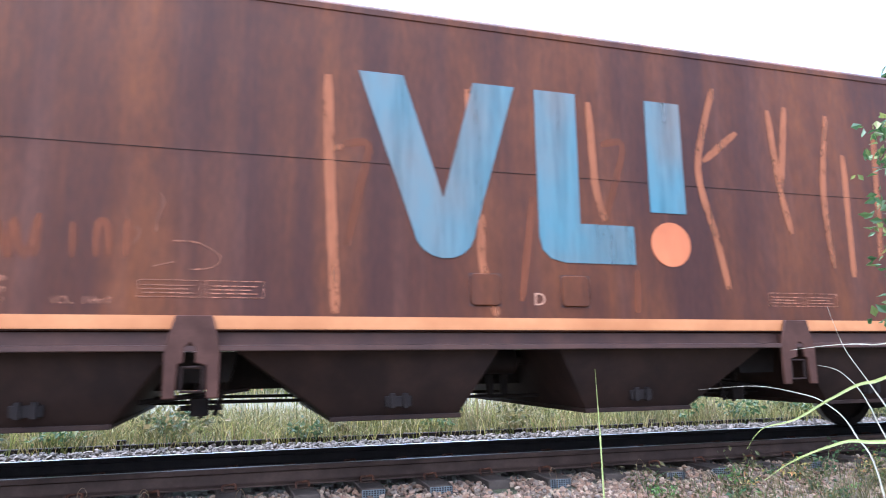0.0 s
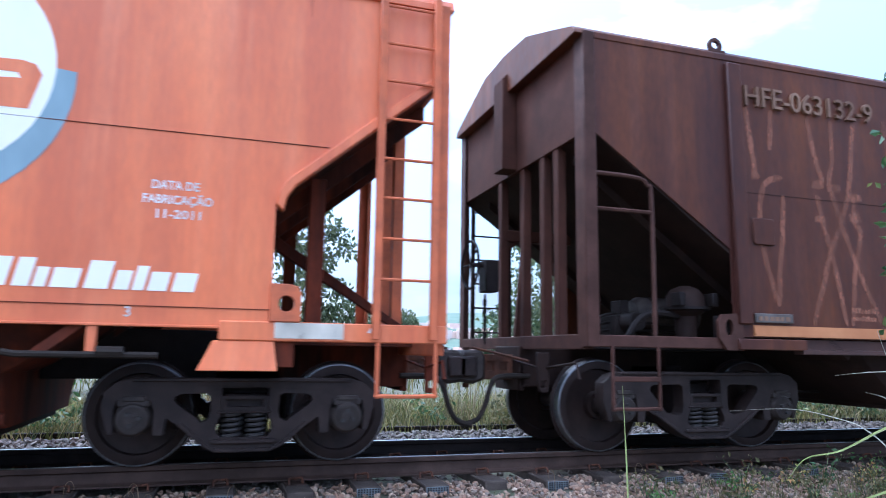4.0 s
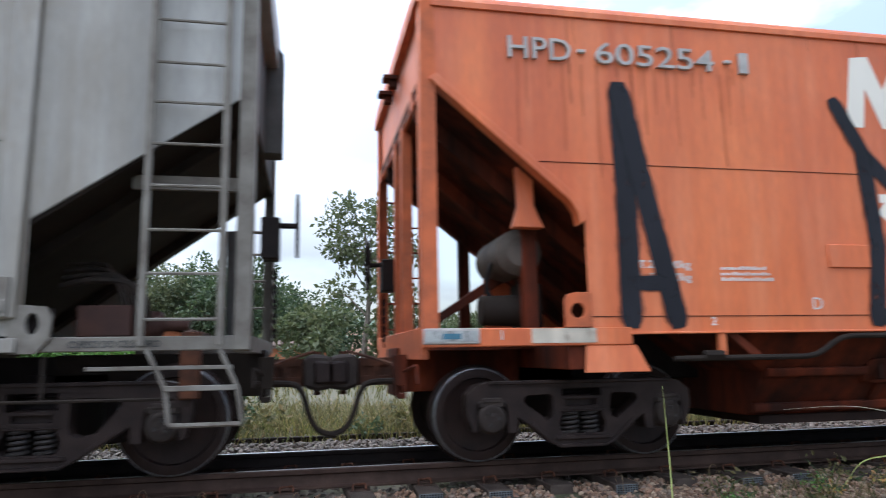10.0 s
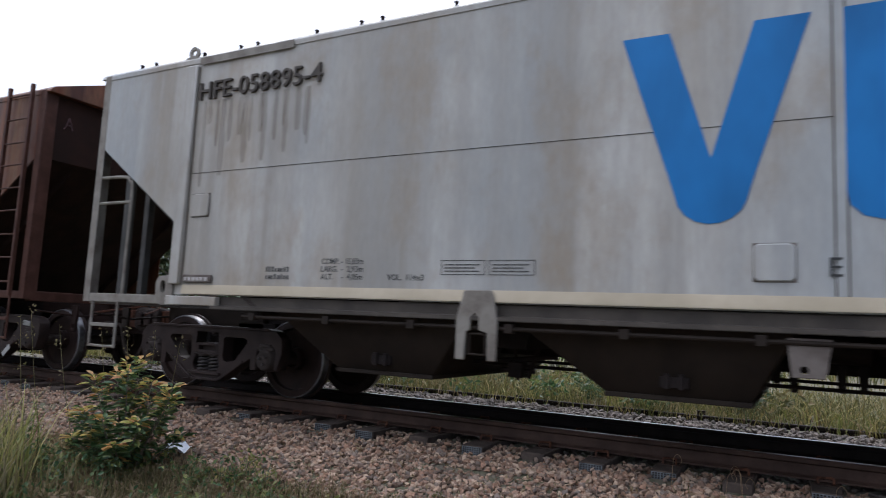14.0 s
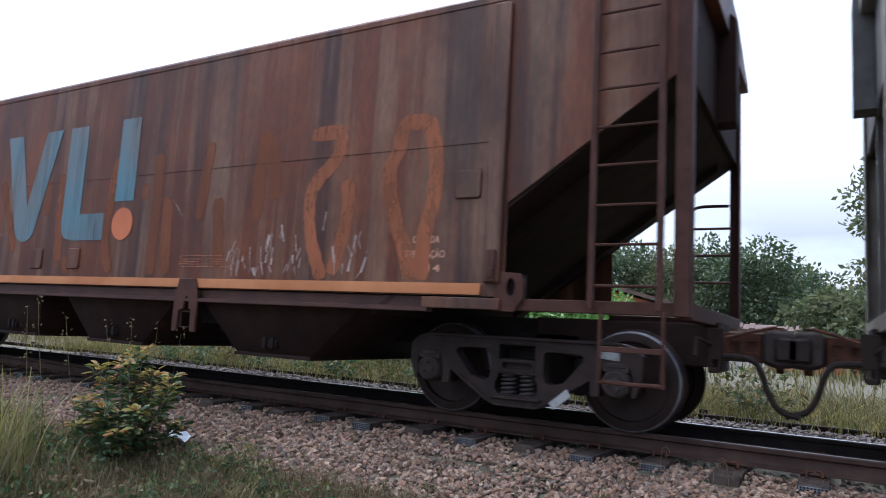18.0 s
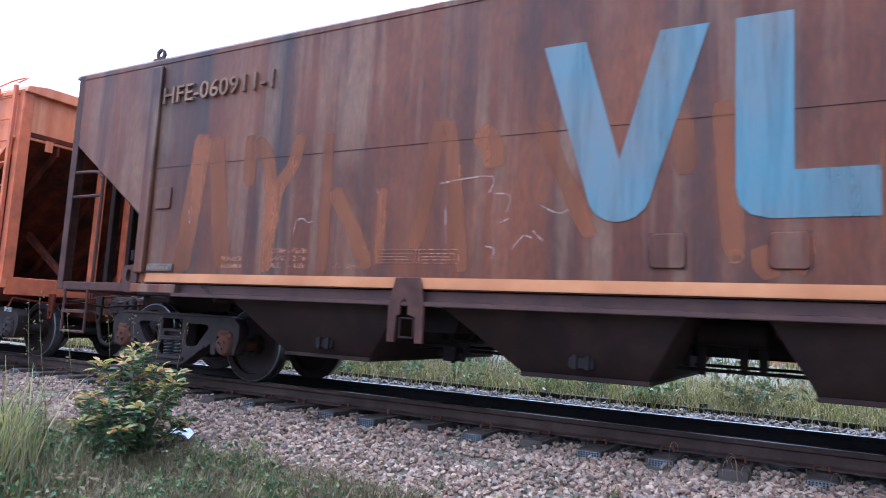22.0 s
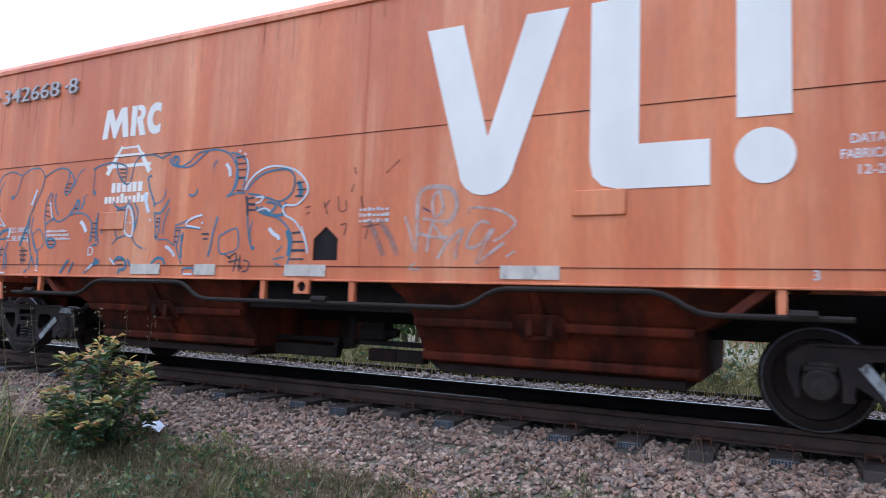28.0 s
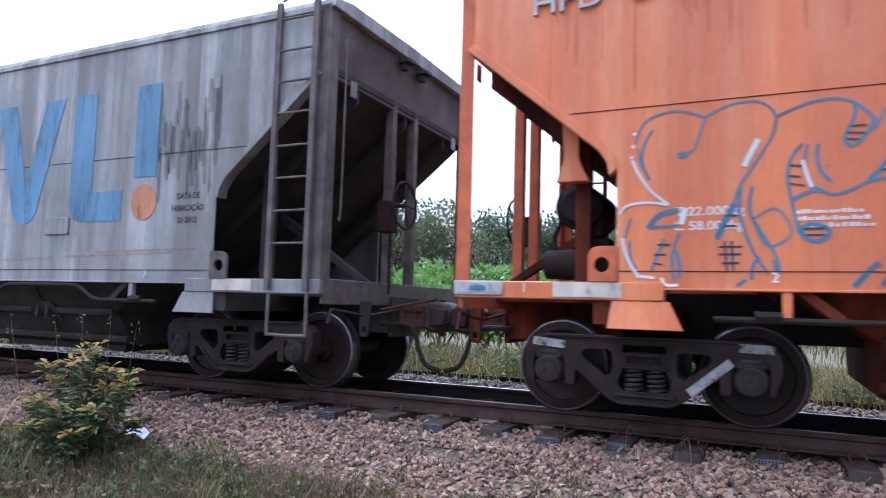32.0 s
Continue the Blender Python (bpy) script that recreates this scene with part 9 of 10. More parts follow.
# ---- leafy plants ----
def leaf_cloud(centres, radius, n, size, squash=0.8, seed=1, droop=0.2):
    """Folded leaves round the given centres: (n * 4) corners and faces."""
    r = np.random.default_rng(seed)
    c = np.asarray(centres)[r.integers(0, len(centres), n)]
    d = r.normal(size=(n, 3))
    d /= np.linalg.norm(d, axis=1)[:, None]
    p = c + d * (radius * r.uniform(0.25, 1.0, n) ** 0.6)[:, None] * np.array([1, 1, squash])
    ax = d * 0.6 + r.normal(size=(n, 3)) * 0.6 + np.array([0, 0, -droop])
    ax /= np.linalg.norm(ax, axis=1)[:, None]
    up = np.cross(ax, r.normal(size=(n, 3)))
    up /= np.linalg.norm(up, axis=1)[:, None]
    s = (size * r.uniform(0.6, 1.35, n))[:, None]
    fold = np.cross(ax, up) * s * 0.12
    v = np.stack([p, p + ax * s * 0.5 + up * s * 0.27 + fold, p + ax * s, p + ax * s * 0.5 - up * s * 0.27 + fold], 1)
    f = np.arange(n * 4).reshape(-1, 4)
    return v.reshape(-1, 3), f


def leaf_part(name, parent, v, f, material, label=""):
    ob = raw_mesh(name, v, f, material, "", "")
    ob.parent = parent
    if label:
        ob["label"] = label
    return ob


def grow(base, height, spread, seed, limbs=7, thick=0.12, start=0.35):
    """Trunk and limbs as one tapered shape, and the limb tips."""
    r = random.Random(seed)
    sh, tips = Shape(), []
    bx, by, bz = base
    lean = (r.uniform(-0.06, 0.06) * height, r.uniform(-0.06, 0.06) * height)
    trunk = [(bx + lean[0] * t + 0.02 * height * math.sin(5 * t + seed), by + lean[1] * t, bz + height * 0.8 * t) for t in (0, 0.2, 0.4, 0.6, 0.8, 1.0)]
    sh.tube(trunk, thick, 8, thick * 0.25)
    for k in range(limbs):
        t = start + (0.95 - start) * k / max(1, limbs - 1)
        i = min(4, int(t * 5))
        p = Vector(trunk[i]).lerp(Vector(trunk[i + 1]), t * 5 - i)
        a = k * 2.4 + r.uniform(-0.4, 0.4)
        ln = spread * r.uniform(0.7, 1.1) * (1.15 - 0.6 * t)
        q = p + Vector((math.cos(a) * ln, math.sin(a) * ln, height * r.uniform(0.06, 0.22)))
        mid = p.lerp(q, 0.5) + Vector((0, 0, 0.04 * height))
        sh.tube([p, mid, q], thick * 0.42 * (1.2 - t), 6, thick * 0.08)
        tips += [tuple(q), tuple(mid.lerp(q, 0.5) + Vector((0, 0, 0.05 * height))), tuple(mid)]
    tips.append(trunk[-1])
    return sh, tips


def tree(name, base, height, spread, seed, label, mat_name="crown", leaves=2600, leaf=0.28, limbs=8, start=0.35, clump=0.3):
    t = thing(name, label, "tree")
    sh, tips = grow(base, height, spread, seed, limbs, height * 0.018, start)
    part("trunk", sh, "bark", t)
    v, f = leaf_cloud(tips, height * clump * 0.5, leaves, leaf, 0.75, seed)
    leaf_part("crown", t, v, f, mat_name)
    return t


def at(az, d, z=0.0):
    """A place d metres from the onlooker in the direction az, in degrees right of straight across."""
    return (d * math.sin(radians(az)), -5.87 + d * math.cos(radians(az)), z)


# slender tree behind the gap, with a low thicket round it
tree("slender_tree", at(5.2, 30), 8.4, 2.9, 11, "slender young tree with a sparse olive crown", "crown_pale", 3000, 0.25, 13, 0.36, 0.15)
for k, (az, d, h, sp) in enumerate(((0.5, 27, 3.0, 1.5), (3.2, 33, 3.6, 1.9), (8.0, 30, 3.2, 1.6), (11.0, 34, 2.6, 1.6), (27.0, 26, 5.6, 2.2), (24.0, 30, 3.4, 1.8))):
    tree("thicket_shrub", at(az, d), h, sp, 30 + k, "dense green shrub in the field", "crown" if k % 2 else "crown_pale", 2000, 0.26, 7, 0.15, 0.42)
for k, (az, d, h, sp) in enumerate(((-29, 44, 7.2, 3.4), (-25, 40, 6.2, 3.2), (-21, 46, 7.3, 3.4), (-17.5, 42, 6.3, 3.0), (-14, 45, 6.6, 3.2), (-11, 42, 5.6, 3.0), (-8, 44, 6.6, 3.2), (-4.8, 40, 6.2, 2.8), (-2.0, 46, 5.6, 2.8), (14, 52, 4.0, 3.0), (31, 45, 7, 3.2), (36, 40, 8, 3.4), (42, 44, 8, 3.4), (-33, 42, 7.5, 3.4), (-37, 38, 8, 3.4), (-41, 36, 8.5, 3.6), (-45, 34, 8.5, 3.6), (-49, 34, 8.5, 3.6), (-53, 36, 9, 3.6), (-57, 38, 9, 3.6), (-61, 40, 9, 3.6))):
    tree("round_tree", at(az, d), h, sp, 50 + k, "broad leafy tree in the row behind the houses", "crown_pale" if k % 4 == 1 else "crown", 6500, 0.27, 11, 0.18, 0.46)
tree("tall_tree", at(50, 16), 6.0, 2.0, 81, "leafy tree beyond the track", "crown", 1500, 0.3)

# bright creeper mounds beyond the track
for k, (az, d, r, h) in enumerate(((-29, 15, 1.6, 1.9), (-25.5, 16, 1.7, 2.2), (-22, 15.5, 1.6, 2.0), (-18.5, 16.5, 1.7, 2.2), (-15.3, 17, 1.4, 1.7), (-13.0, 18, 1.0, 1.1), (-33, 15, 1.6, 1.8))):
    g = thing("creeper_mound", "mound of bright green creeper leaves", "shrub")
    x, y, _ = at(az, d)
    rr = random.Random(90 + k)
    stem = Shape()
    cs = []
    for j in range(9):
        q = (x + rr.uniform(-r, r) * 0.7, y + rr.uniform(-r, r) * 0.5, rr.uniform(0.3, 0.8) * h)
        stem.tube([(x, y, -0.1), (x * 0.4 + q[0] * 0.6, y * 0.4 + q[1] * 0.6, q[2] * 0.9), q], 0.02, 5, 0.006)
        cs.append(q)
    part("stem", stem, "bark", g)
    v, f = leaf_cloud(cs, 0.62, 2300, 0.17, 0.7, 90 + k)
    leaf_part("foliage", g, v, f, "vine")

lv, lf = leaf_cloud(np.stack([lx, ly, ground_z(lx, ly) + LL.uniform(0.0, 0.10, 2600)], 1), 0.05, 5200, 0.05, 0.6, 78, 0.0)
raw_mesh("leaf_litter", lv, lf, "straw", "brown dead leaves among the verge grass", "litter")
bxx, byy = LL.uniform(-5.0, 4.0, 1100), LL.uniform(-2.2, -0.7, 1100)
keep = LL.uniform(0, 1, 1100) < np.clip(1.25 - (bxx + 4.0) * 0.16, 0.25, 1)
lv, lf = leaf_cloud(np.stack([bxx[keep], byy[keep], ground_z(bxx[keep], byy[keep]) + 0.03], 1), 0.03, 1500, 0.042, 0.5, 79, 0.0)
raw_mesh("leaf_litter", lv, lf, "straw", "brown dead leaves blown over the ballast", "litter")
blades("ballast_twigs", LL.uniform(-4.6, 4.0, 420), LL.uniform(-2.1, -0.55, 420), LL.uniform(0.03, 0.09, 420), np.full(420, 0.006), 3.0, "straw", "dry twigs and stems lying on the ballast")
# foreground bush with yellow young tips: leaves in pairs along each shoot
bush = thing("leafy_bush", "green bush with yellow and orange young leaves on the verge", "bush")
rr = random.Random(5)
BX, BY, BZ = -5.30, -1.86, -0.43


def oval_leaf(p, d, up, ln, wd):
    """An oval leaf from p along d, folded along its rib."""
    side = d.cross(up).normalized() * wd
    up = side.cross(d).normalized() * ln * 0.10
    return [p, p + d * ln * 0.35 + side * 0.5 + up, p + d * ln * 0.72 + side * 0.42 + up, p + d * ln, p + d * ln * 0.72 - side * 0.42 + up, p + d * ln * 0.35 - side * 0.5 + up, p + d * ln * 0.5]


LEAF_FACES = [(0, 1, 6), (1, 2, 6), (2, 3, 6), (3, 4, 6), (4, 5, 6), (5, 0, 6)]
green, young = Shape(), Shape()
SHOOTS = ((-0.42, 0.05, 0.86), (-0.30, -0.12, 1.02), (-0.22, 0.12, 1.17), (-0.12, -0.05, 1.05), (-0.04, 0.10, 1.21), (0.08, -0.12, 1.12), (0.14, 0.08, 1.00), (0.26, -0.02, 0.86), (0.40, 0.06, 0.98), (0.50, -0.06, 0.90),
          (0.34, -0.20, 0.66), (-0.50, -0.10, 0.60), (-0.20, -0.28, 0.72), (0.05, -0.30, 0.66), (0.20, 0.26, 0.78), (-0.28, 0.30, 0.76), (-0.56, 0.10, 0.44), (0.44, 0.14, 0.50), (0.0, 0.02, 0.84), (-0.10, -0.22, 0.50), (0.22, -0.30, 0.44), (-0.36, -0.24, 0.42))
for k, (dx, dy, h) in enumerate(SHOOTS):
    dx, h = dx * 1.12, h * 0.85
    base = Vector((BX + dx * 0.12, BY + dy * 0.12, BZ - 0.03))
    line = [Vector(p) for p in smooth_line([tuple(base), (BX + dx * 0.5, BY + dy * 0.5, BZ + h * 0.45), (BX + dx * 0.85, BY + dy * 0.85, BZ + h * 0.8), (BX + dx, BY + dy, BZ + h)], 8)]
    part("stem", Shape().tube(line, 0.008, 5, 0.0025), "bark", bush)
    for i in range(4, len(line)):
        u = i / (len(line) - 1)
        for j in range(4 if u > 0.45 else 3):
            a = i * 2.4 + j * 2.1 + rr.uniform(-0.5, 0.5)
            d = Vector((math.cos(a), math.sin(a), rr.uniform(-0.25, 0.55) if u > 0.6 else rr.uniform(-0.6, 0.2))).normalized()
            off = line[i] + d * rr.uniform(0.0, 0.05)
            pts = oval_leaf(off, d, Vector((rr.uniform(-0.5, 0.5), rr.uniform(-0.5, 0.5), 1)), rr.uniform(0.065, 0.115), rr.uniform(0.034, 0.054))
            (young if (u > 0.86 and rr.random() < 0.7) or rr.random() < 0.05 else green).add(pts, LEAF_FACES)
gm_ = green.mesh("leaves")
part("foliage", gm_, "leaf", bush)["kind"] = "stuff"
part("young_foliage", young.mesh("young_leaves"), "leaf_tip", bush, "yellow and orange young leaves")["kind"] = "stuff"
for k, (dx, dy, dz) in enumerate(((-0.25, 0.1, 1.28), (0.12, 0.1, 1.25), (0.38, 0.15, 1.2), (-0.62, 0.1, 1.25), (-0.8, -0.2, 1.3), (-0.75, -0.5, 1.42), (-0.55, -0.7, 1.35))):
    wl_ = thing("seeding_weed", "thin seeding weed stalk by the bush", "weed")
    line = smooth_line([(BX + dx * 0.4, BY + dy, BZ), (BX + dx * 0.8, BY + dy, BZ + dz * 0.6), (BX + dx, BY + dy, BZ + dz)], 5)
    part("stalk", Shape().tube(line, 0.004, 5, 0.002), "dry", wl_)
    v, f = leaf_cloud([line[-1], line[-3], line[-5]], 0.05, 14, 0.03, 1, 20 + k)
    leaf_part("seed_head", wl_, v, f, "dry")


def weed(x, y, h, n, seed, mat_name="leaf", leaf=0.045, label="small green weed in the ballast"):
    wd = thing("weed", label, "weed", "weeds on the verge")
    r = random.Random(seed)
    sh, cs = Shape(), []
    z = float(ground_z(np.array([x]), np.array([y]))[0])
    for k in range(4):
        a = k * 1.7 + r.random()
        tip = (x + math.cos(a) * h * 0.5, y + math.sin(a) * h * 0.5, z + h * r.uniform(0.6, 1.0))
        sh.tube([(x, y, z - 0.02), ((x + tip[0]) / 2, (y + tip[1]) / 2, z + h * 0.55), tip], 0.004, 5, 0.002)
        cs += [tip, ((x + tip[0]) / 2, (y + tip[1]) / 2, z + h * 0.45)]
    part("stem", sh, "leaf", wd)
    v, f = leaf_cloud(cs, h * 0.22, n, leaf, 0.8, seed)
    leaf_part("foliage", wd, v, f, mat_name)


rr = random.Random(8)
for k in range(44):
    weed(rr.uniform(-13, 11), rr.uniform(3.5, 5.0), rr.uniform(0.3, 0.7), 90, 500 + k, ("leaf", "grass", "crown")[k % 3], 0.09, "dark leafy weed beyond the track")
for k in range(26):
    weed(rr.uniform(3.0, 6.4), rr.uniform(-2.4, -0.75), rr.uniform(0.12, 0.38), 60, 200 + k, "grass" if k % 3 else "leaf")
for k in range(34):
    weed(rr.uniform(3.0, 6.2), rr.uniform(-1.5, -0.55), rr.uniform(0.06, 0.22), 40, 600 + k, ("grass", "vine", "leaf_tip", "leaf")[k % 4], 0.03, "small flowering weed in the ballast")
for k in range(14):
    weed(rr.uniform(-4.6, 2.4), rr.uniform(-2.4, -1.7), rr.uniform(0.08, 0.2), 40, 240 + k, "grass" if k % 2 else "leaf", 0.035)
for k in range(70):
    weed(rr.uniform(-4.4, 2.6), -2.15 + abs(rr.gauss(0, 0.28)), rr.uniform(0.06, 0.17), 34, 700 + k, ("grass", "yellow_grass", "leaf_tip", "straw", "grass", "dry")[k % 6], 0.026, "small yellow-green weed at the foot of the ballast")
for k in range(54):
    x = rr.uniform(-4.2, 2.8)
    tuft(x, -2.2 + abs(rr.gauss(0, 0.3)), 16, rr.uniform(0.10, 0.24), 0.006, ("grass", "yellow_grass", "straw")[k % 3], "small tuft of grass at the foot of the ballast", 0.04, 800 + k, 0.9)
for k in range(24):
    weed(rr.uniform(-6.8, -2.8), rr.uniform(-2.6, -1.6), rr.uniform(0.1, 0.3), 50, 270 + k, "leaf")

for k in range(46):
    weed(rr.uniform(-6.9, -3.9), rr.uniform(-3.3, -2.0), rr.uniform(0.14, 0.42), 60, 900 + k, ("leaf", "grass", "straw", "leaf", "dry")[k % 5], 0.05, "leafy weed among the grass by the bush")
for k in range(70):
    x = rr.uniform(-4.6, 0.6)
    y = -1.75 + 0.16 * (x + 3.0) * (1 if x > -3 else 0) + rr.gauss(0, 0.16)
    weed(x, y, rr.uniform(0.05, 0.13), 30, 1000 + k, ("grass", "straw", "yellow_grass", "grass", "straw", "dry")[k % 6], 0.024, "low weed growing through the ballast")
for x, y, h in ((-4.30, -1.45, 0.20), (-3.95, -1.60, 0.24), (-4.15, -1.75, 0.18)):
    weed(x, y, h, 46, int(-x * 100), "yellow_grass", 0.04, "pale leafy weed at the edge of the ballast")
# curled dry stalks beside the rail
for k, (x, y) in enumerate(((-0.42, -0.5), (-0.62, -0.56), (-0.50, -0.62), (-1.0, -0.5), (0.28, -0.55), (0.05, -0.52), (2.6, -0.6), (3.3, -0.65), (4.3, -0.7), (-0.9, -0.6), (-0.52, -0.48))):
    ds = thing("dry_stalk", "curled dry weed stalk in the ballast", "weed", "dry stalks by the rail")
    h = 0.13 + 0.035 * (k % 4)
    s = 1 if k % 2 else -1
    pts = [(x, y, -0.1), (x + 0.01 * s, y, -0.1 + h * 0.7), (x + 0.02 * s, y, -0.1 + h), (x + 0.05 * s, y, h - 0.08), (x + 0.075 * s, y - 0.01, h - 0.12), (x + 0.06 * s, y - 0.01, h - 0.15)]
    part("stem", Shape().tube(smooth_line(pts, 4), 0.0024, 5, 0.0014), "straw", ds)

# long grass blades hanging in close to the onlooker
def long_blade(pts, w, material, label):
    b = thing("grass_blade", label, "grass", "long blades in the foreground")
    line = [Vector(p) for p in smooth_line(pts, 8)]
    sh, vs = Shape(), []
    n = len(line)
    for i, p in enumerate(line):
        d = (line[min(i + 1, n - 1)] - line[max(i - 1, 0)]).normalized()
        s = d.cross(Vector((0.55, 0.8, 0.1))).normalized() * w * 0.5 * max(0.12, (1 - i / (n - 1)) ** 0.8)
        vs += [tuple(p + s), tuple(p + Vector((0.0015, 0.002, 0))), tuple(p - s)]
    sh.add(vs, [(3 * i + j, 3 * i + j + 1, 3 * i + j + 4, 3 * i + j + 3) for i in range(n - 1) for j in (0, 1)])
    part("blade", sh, material, b)


def reach(az, d, el):
    return at(az, d, 1.03 + d * math.tan(radians(el)))


long_blade([at(55, 2.2, -0.6), reach(54, 2.2, -16), reach(52.5, 2.2, -4), reach(50, 2.2, -3.2), reach(47.6, 2.2, -4.3), reach(45, 2.2, -5.9), reach(42.8, 2.2, -6.6), reach(41.6, 2.2, -8.1)], 0.013, "blade", "long green grass blade arching over the verge")
long_blade([at(56, 1.8, -0.6), reach(55, 1.8, -20), reach(53, 1.8, -9), reach(49.6, 1.8, -7.6), reach(47.3, 1.8, -8.1), reach(44.8, 1.8, -9.3), reach(43.0, 1.8, -10.6)], 0.013, "blade", "long green grass blade arching over the verge")
long_blade([at(53.5, 2.3, -0.6), reach(53, 2.3, -12), reach(51.2, 2.3, -6), reach(50, 2.3, -3.4), reach(48.6, 2.3, -0.7), reach(47.8, 2.3, 2.3)], 0.007, "pale_blade", "thin pale grass blade")
long_blade([at(58, 2.3, -0.6), reach(57, 2.3, -8), reach(53, 2.3, -1.2), reach(50.2, 2.3, -0.5), reach(47.6, 2.3, -0.5), reach(45.1, 2.3, -0.8)], 0.007, "pale_blade", "thin pale grass blade")
long_blade([at(51, 2.5, -0.6), reach(50, 2.5, -12), reach(48.5, 2.5, -6.5), reach(46.9, 2.5, -4.5), reach(45.2, 2.5, -3.8), reach(42.3, 2.5, -3.3), reach(38.3, 2.5, -3.6)], 0.006, "pale_blade", "thin pale grass blade")
long_blade([at(53, 2.3, -0.6), reach(52, 2.3, -14), reach(50, 2.3, -5.5), reach(48.4, 2.3, -2.6), reach(46.8, 2.3, -1.9)], 0.006, "pale_blade", "thin pale grass blade")
long_blade([at(31.0, 2.4, -0.62), reach(30.7, 2.4, -10.7), reach(30.6, 2.4, -5.6), reach(30.5, 2.4, -2.0)], 0.008, "blade", "upright green grass stalk")


# leafy sapling that reaches in from the side
sap = thing("sapling", "young sapling with fine bright leaves at the verge", "tree")
SX, SY = 4.62, -2.75
part("stem", Shape().tube([(SX, SY, -0.55), (SX - 0.05, SY + 0.05, 0.8), (SX - 0.12, SY + 0.02, 2.6)], 0.022, 7, 0.008), "bark", sap)
cs = []
for k in range(9):
    z = 1.2 + 0.16 * k
    tip = (SX - 0.48 + 0.05 * (k % 3), SY + 0.28 - 0.08 * (k % 2), z + 0.1)
    part("twig", Shape().tube([(SX - 0.07, SY + 0.03, z), tip], 0.006, 5, 0.003), "bark", sap)
    cs += [tip, (tip[0] + 0.15, tip[1] - 0.08, z + 0.06)]
v, f = leaf_cloud(cs, 0.13, 330, 0.075, 0.8, 66)
leaf_part("foliage", sap, v, f, "leaf")

# scrap of litter
lt = thing("litter", "crumpled white plastic scrap on the bank", "litter", data=None)
lr = random.Random(3)
ls = Shape()
LX, LY = -5.16, -1.43
lz = float(ground_z(np.array([LX]), np.array([LY]))[0]) + 0.03
grid = [[(LX - 0.14 + 0.068 * i, LY - 0.09 + 0.06 * j, lz + 0.05 + lr.uniform(-0.05, 0.07)) for i in range(5)] for j in range(4)]
ls.add([p for row in grid for p in row], [(j * 5 + i, j * 5 + i + 1, j * 5 + i + 6, j * 5 + i + 5) for j in range(3) for i in range(4)])
part("sheet", ls, "litter", lt)


# ---- houses beyond the field ----
def house(az, d, width, depth, wall_h, roof_h, wall, label, turn, overhang=0.5, windows=2):
    h = thing("house", label, "house")
    part("wall", Shape().box(-width / 2, width / 2, -depth / 2, depth / 2, -0.6, wall_h), wall, h, "", 0.02)
    part("roof", Shape().slab_x([(-depth / 2 - overhang, wall_h - 0.06), (0, wall_h + roof_h), (depth / 2 + overhang, wall_h - 0.06), (depth / 2 + overhang, wall_h + 0.06), (0, wall_h + roof_h + 0.14), (-depth / 2 - overhang, wall_h + 0.06)], -width / 2 - overhang, width / 2 + overhang), "tile", h, "low roof of old clay tiles")
    for k in range(int(width / 0.45)):
        part("cover_tile", Shape().slab_x([(-depth / 2 - overhang, wall_h + 0.05), (-0.05, wall_h + roof_h + 0.13), (-0.05, wall_h + roof_h + 0.19), (-depth / 2 - overhang, wall_h + 0.11)], -width / 2 + 0.45 * k, -width / 2 + 0.45 * k + 0.2), "tile", h)
    for k in range(windows):
        x = (k + 0.5) * width / windows - width / 2
        wd = part("window", Shape().box(x - 0.5, x + 0.5, -depth / 2 - 0.03, -depth / 2, wall_h - 1.3, wall_h - 0.4), "black", h)
        part("window_frame", Shape().plate([[(x - 0.55, wall_h - 1.35), (x + 0.55, wall_h - 1.35), (x + 0.55, wall_h - 0.35), (x - 0.55, wall_h - 0.35)], [(x - 0.48, wall_h - 1.28), (x - 0.48, wall_h - 0.42), (x + 0.48, wall_h - 0.42), (x + 0.48, wall_h - 1.28)]], -depth / 2 - 0.06, -depth / 2 - 0.03), "plaster", wd)
    h.matrix_basis = pose(*at(az, d, 0.0), 0, 0, turn)


# the low house stands with its gable towards the line
gable = thing("house", "low brown gabled house with an old tiled roof", "house")
GX, HW, EAVE_Z, RIDGE_Z = -9.3, 4.26, 2.26, 3.36
part("wall", Shape().plate([[(GX - 3.7, -0.6), (GX + 3.7, -0.6), (GX + 3.7, 2.30), (GX, 3.24), (GX - 3.7, 2.30)]], 28.6, 34.0), "brick_wall", gable, "", 0.02)
for sd in (-1, 1):
    slope = part("roof", Shape().plate([[(GX, RIDGE_Z), (GX + sd * HW, EAVE_Z), (GX + sd * HW, EAVE_Z + 0.12), (GX, RIDGE_Z + 0.13)]], 28.0, 34.4), "tile", gable, "low roof slope of old clay tiles")
    for k in range(14):
        y = 28.0 + 0.46 * k
        part("cover_tile", Shape().plate([[(GX, RIDGE_Z + 0.12), (GX + sd * (HW + 0.03), EAVE_Z + 0.11), (GX + sd * (HW + 0.03), EAVE_Z + 0.17), (GX, RIDGE_Z + 0.18)]], y, y + 0.2), "tile", slope)
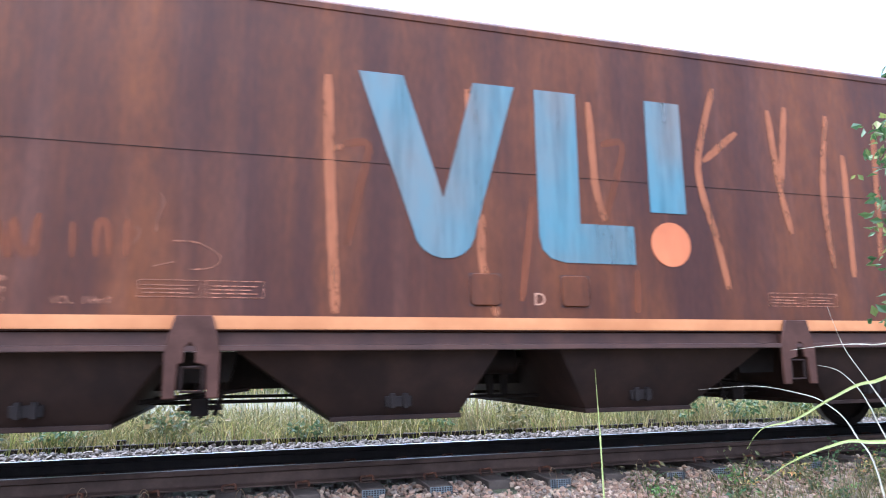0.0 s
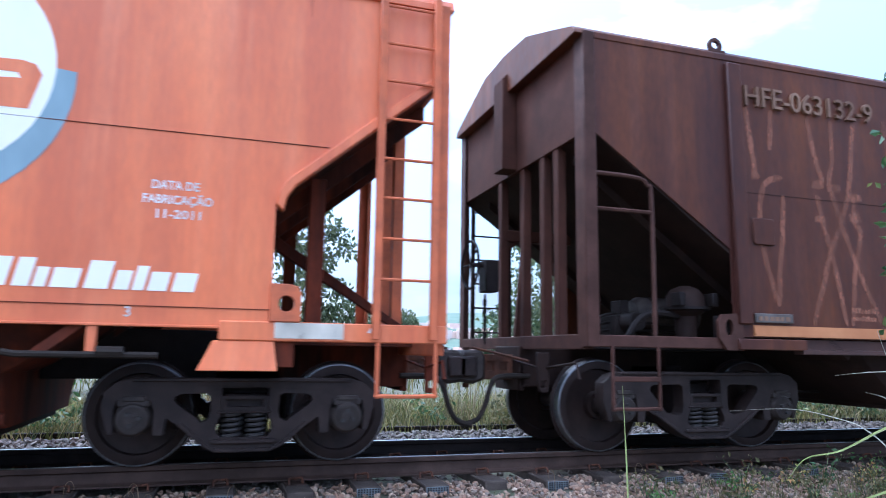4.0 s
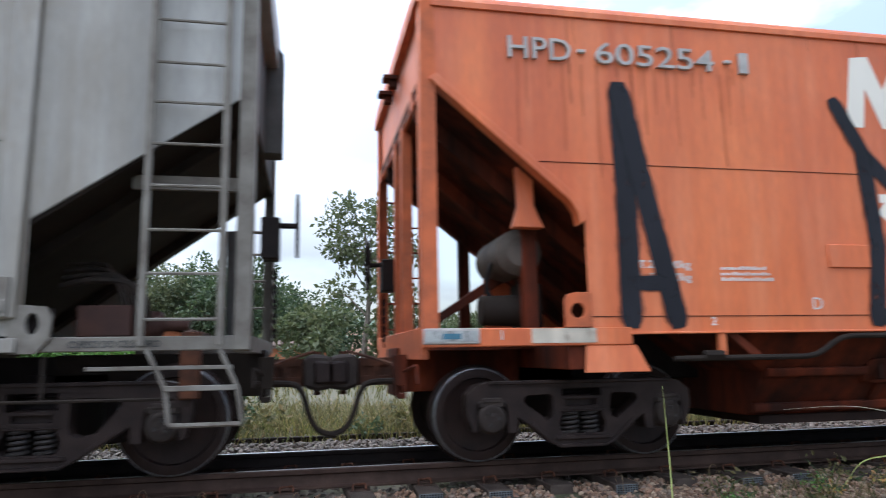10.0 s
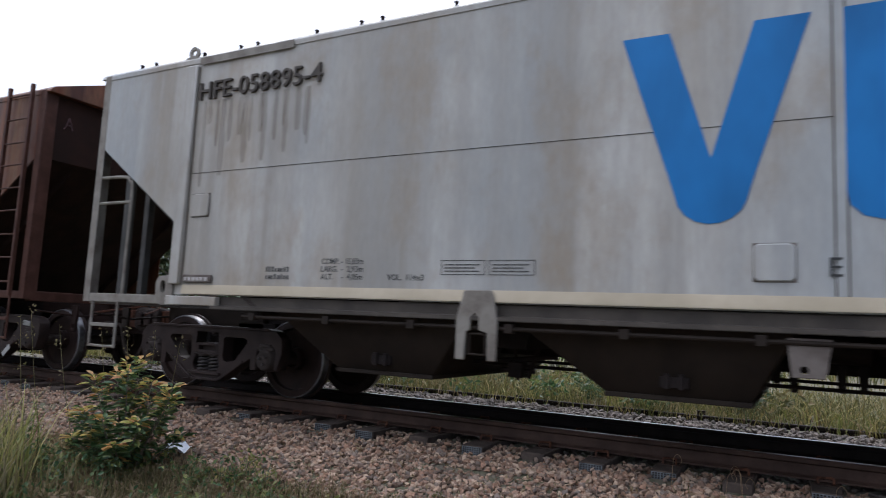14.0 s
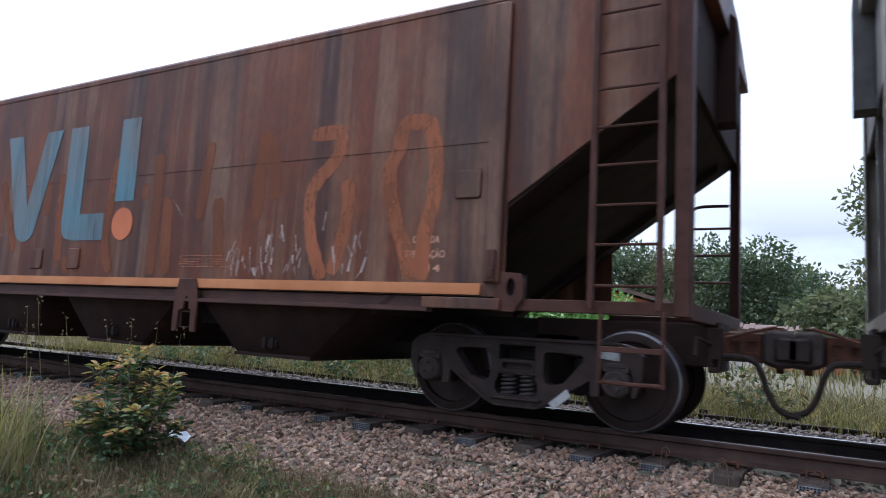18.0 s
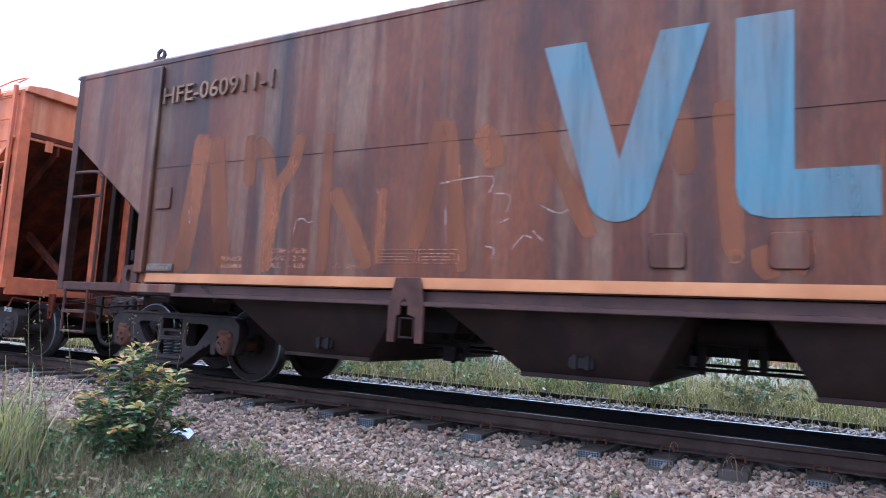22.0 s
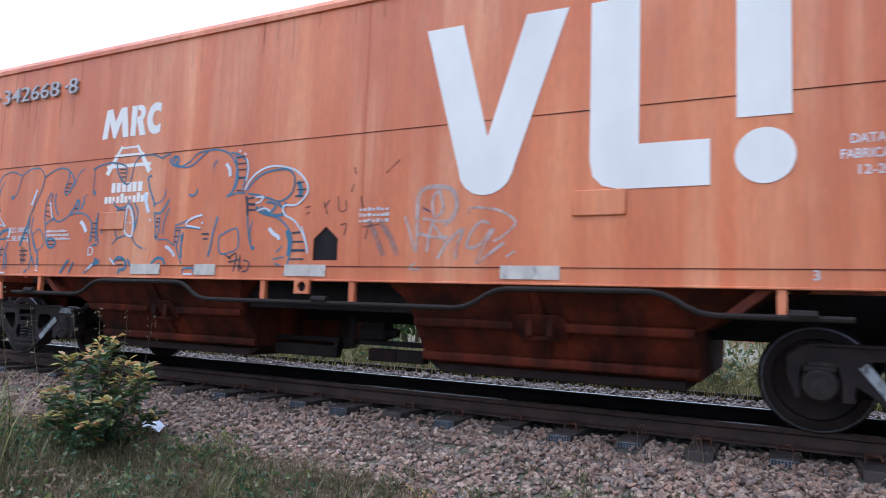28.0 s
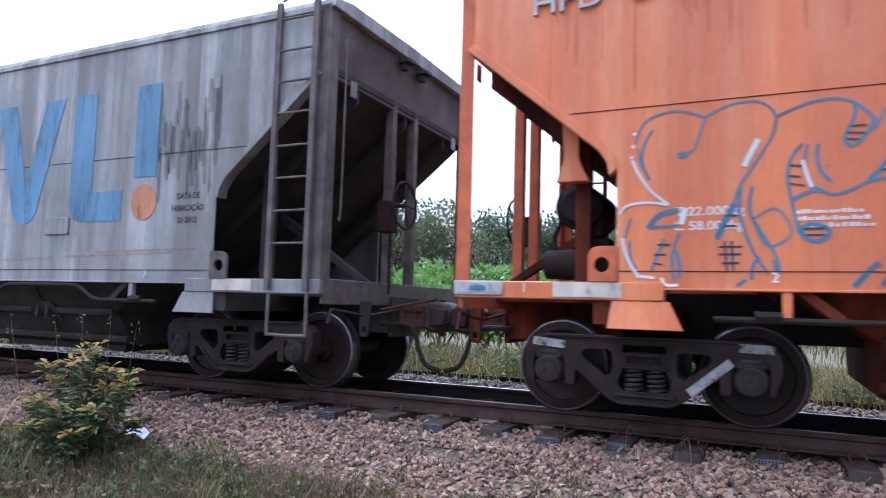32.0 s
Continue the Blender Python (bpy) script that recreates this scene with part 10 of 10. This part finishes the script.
for x in (GX - 1.9, GX + 1.7):
    wd = part("window", Shape().box(x - 0.5, x + 0.5, 28.56, 28.6, 0.9, 1.8), "black", gable)
    part("window_frame", Shape().plate([[(x - 0.55, 0.85), (x + 0.55, 0.85), (x + 0.55, 1.85), (x - 0.55, 1.85)], [(x - 0.48, 0.92), (x - 0.48, 1.78), (x + 0.48, 1.78), (x + 0.48, 0.92)]], 28.53, 28.56), "plaster", wd)
house(-6.9, 31, 3.4, 3.0, 1.50, 0.15, "plaster", "low grey plastered outbuilding", 4, 0.15, 0)
house(-0.8, 31, 3.0, 3.0, 1.50, 0.12, "brick_wall", "small unfinished outbuilding of bare hollow brick", 0, 0.15, 0)

# ---- distance: a town on a low wooded hill ----
hx = np.linspace(-420, 420, 60)
hv, hf = [], []
for j, (yy, k) in enumerate(((250, 0.0), (330, 0.55), (420, 1.0), (560, 0.7))):
    for x in hx:
        hv.append((x, yy, -5 + k * (24 + 6 * math.sin(x * 0.012) + 3 * math.sin(x * 0.05))))
for j in range(3):
    for i in range(59):
        hf.append((j * 60 + i, j * 60 + i + 1, (j + 1) * 60 + i + 1, (j + 1) * 60 + i))
hm = bpy.data.meshes.new("far_hill")
hm.from_pydata(hv, [], hf)
hm.shade_smooth()
hm.materials.append(MAT["hill"])
tagged(new("far_hill", hm), "low wooded hill in the distance", "hill", kind="structure")
town = Shape()
rr = random.Random(12)
for k in range(260):
    az, d = rr.uniform(4, 34), rr.uniform(255, 400)
    x, y, _ = at(az, d)
    base = -5 + np.interp(y, (250, 330, 420), (0, 0.55, 1.0)) * 24
    a, b, c = rr.uniform(2.5, 6), rr.uniform(2.5, 5), rr.uniform(3, 6)
    town.box(x - a, x + a, y - b, y + b, base - 2, base + c)
tm = town.mesh("far_town", 0, False)
tm.materials.append(MAT["town"])
tagged(new("far_town", tm), "far town of pale and tiled houses on the hill", "town", kind="stuff")


# ---- movement ----
def motions():
    for w, x0 in TRAIN:
        walk(w, [(t, pose(x0 + s, 0, 0)) for t, s in TRAIN_PATH])
    turns = [(k * 0.25, np.interp(k * 0.25, [t for t, _ in TRAIN_PATH], [s for _, s in TRAIN_PATH])) for k in range(129)]
    for n, (ax, x, r0) in enumerate(ROLLING):
        walk(ax, [(t, pose(x, MID, RAIL_TOP + r0, 0, math.degrees(s / r0) + 37 * n, 0)) for t, s in turns])


motions()
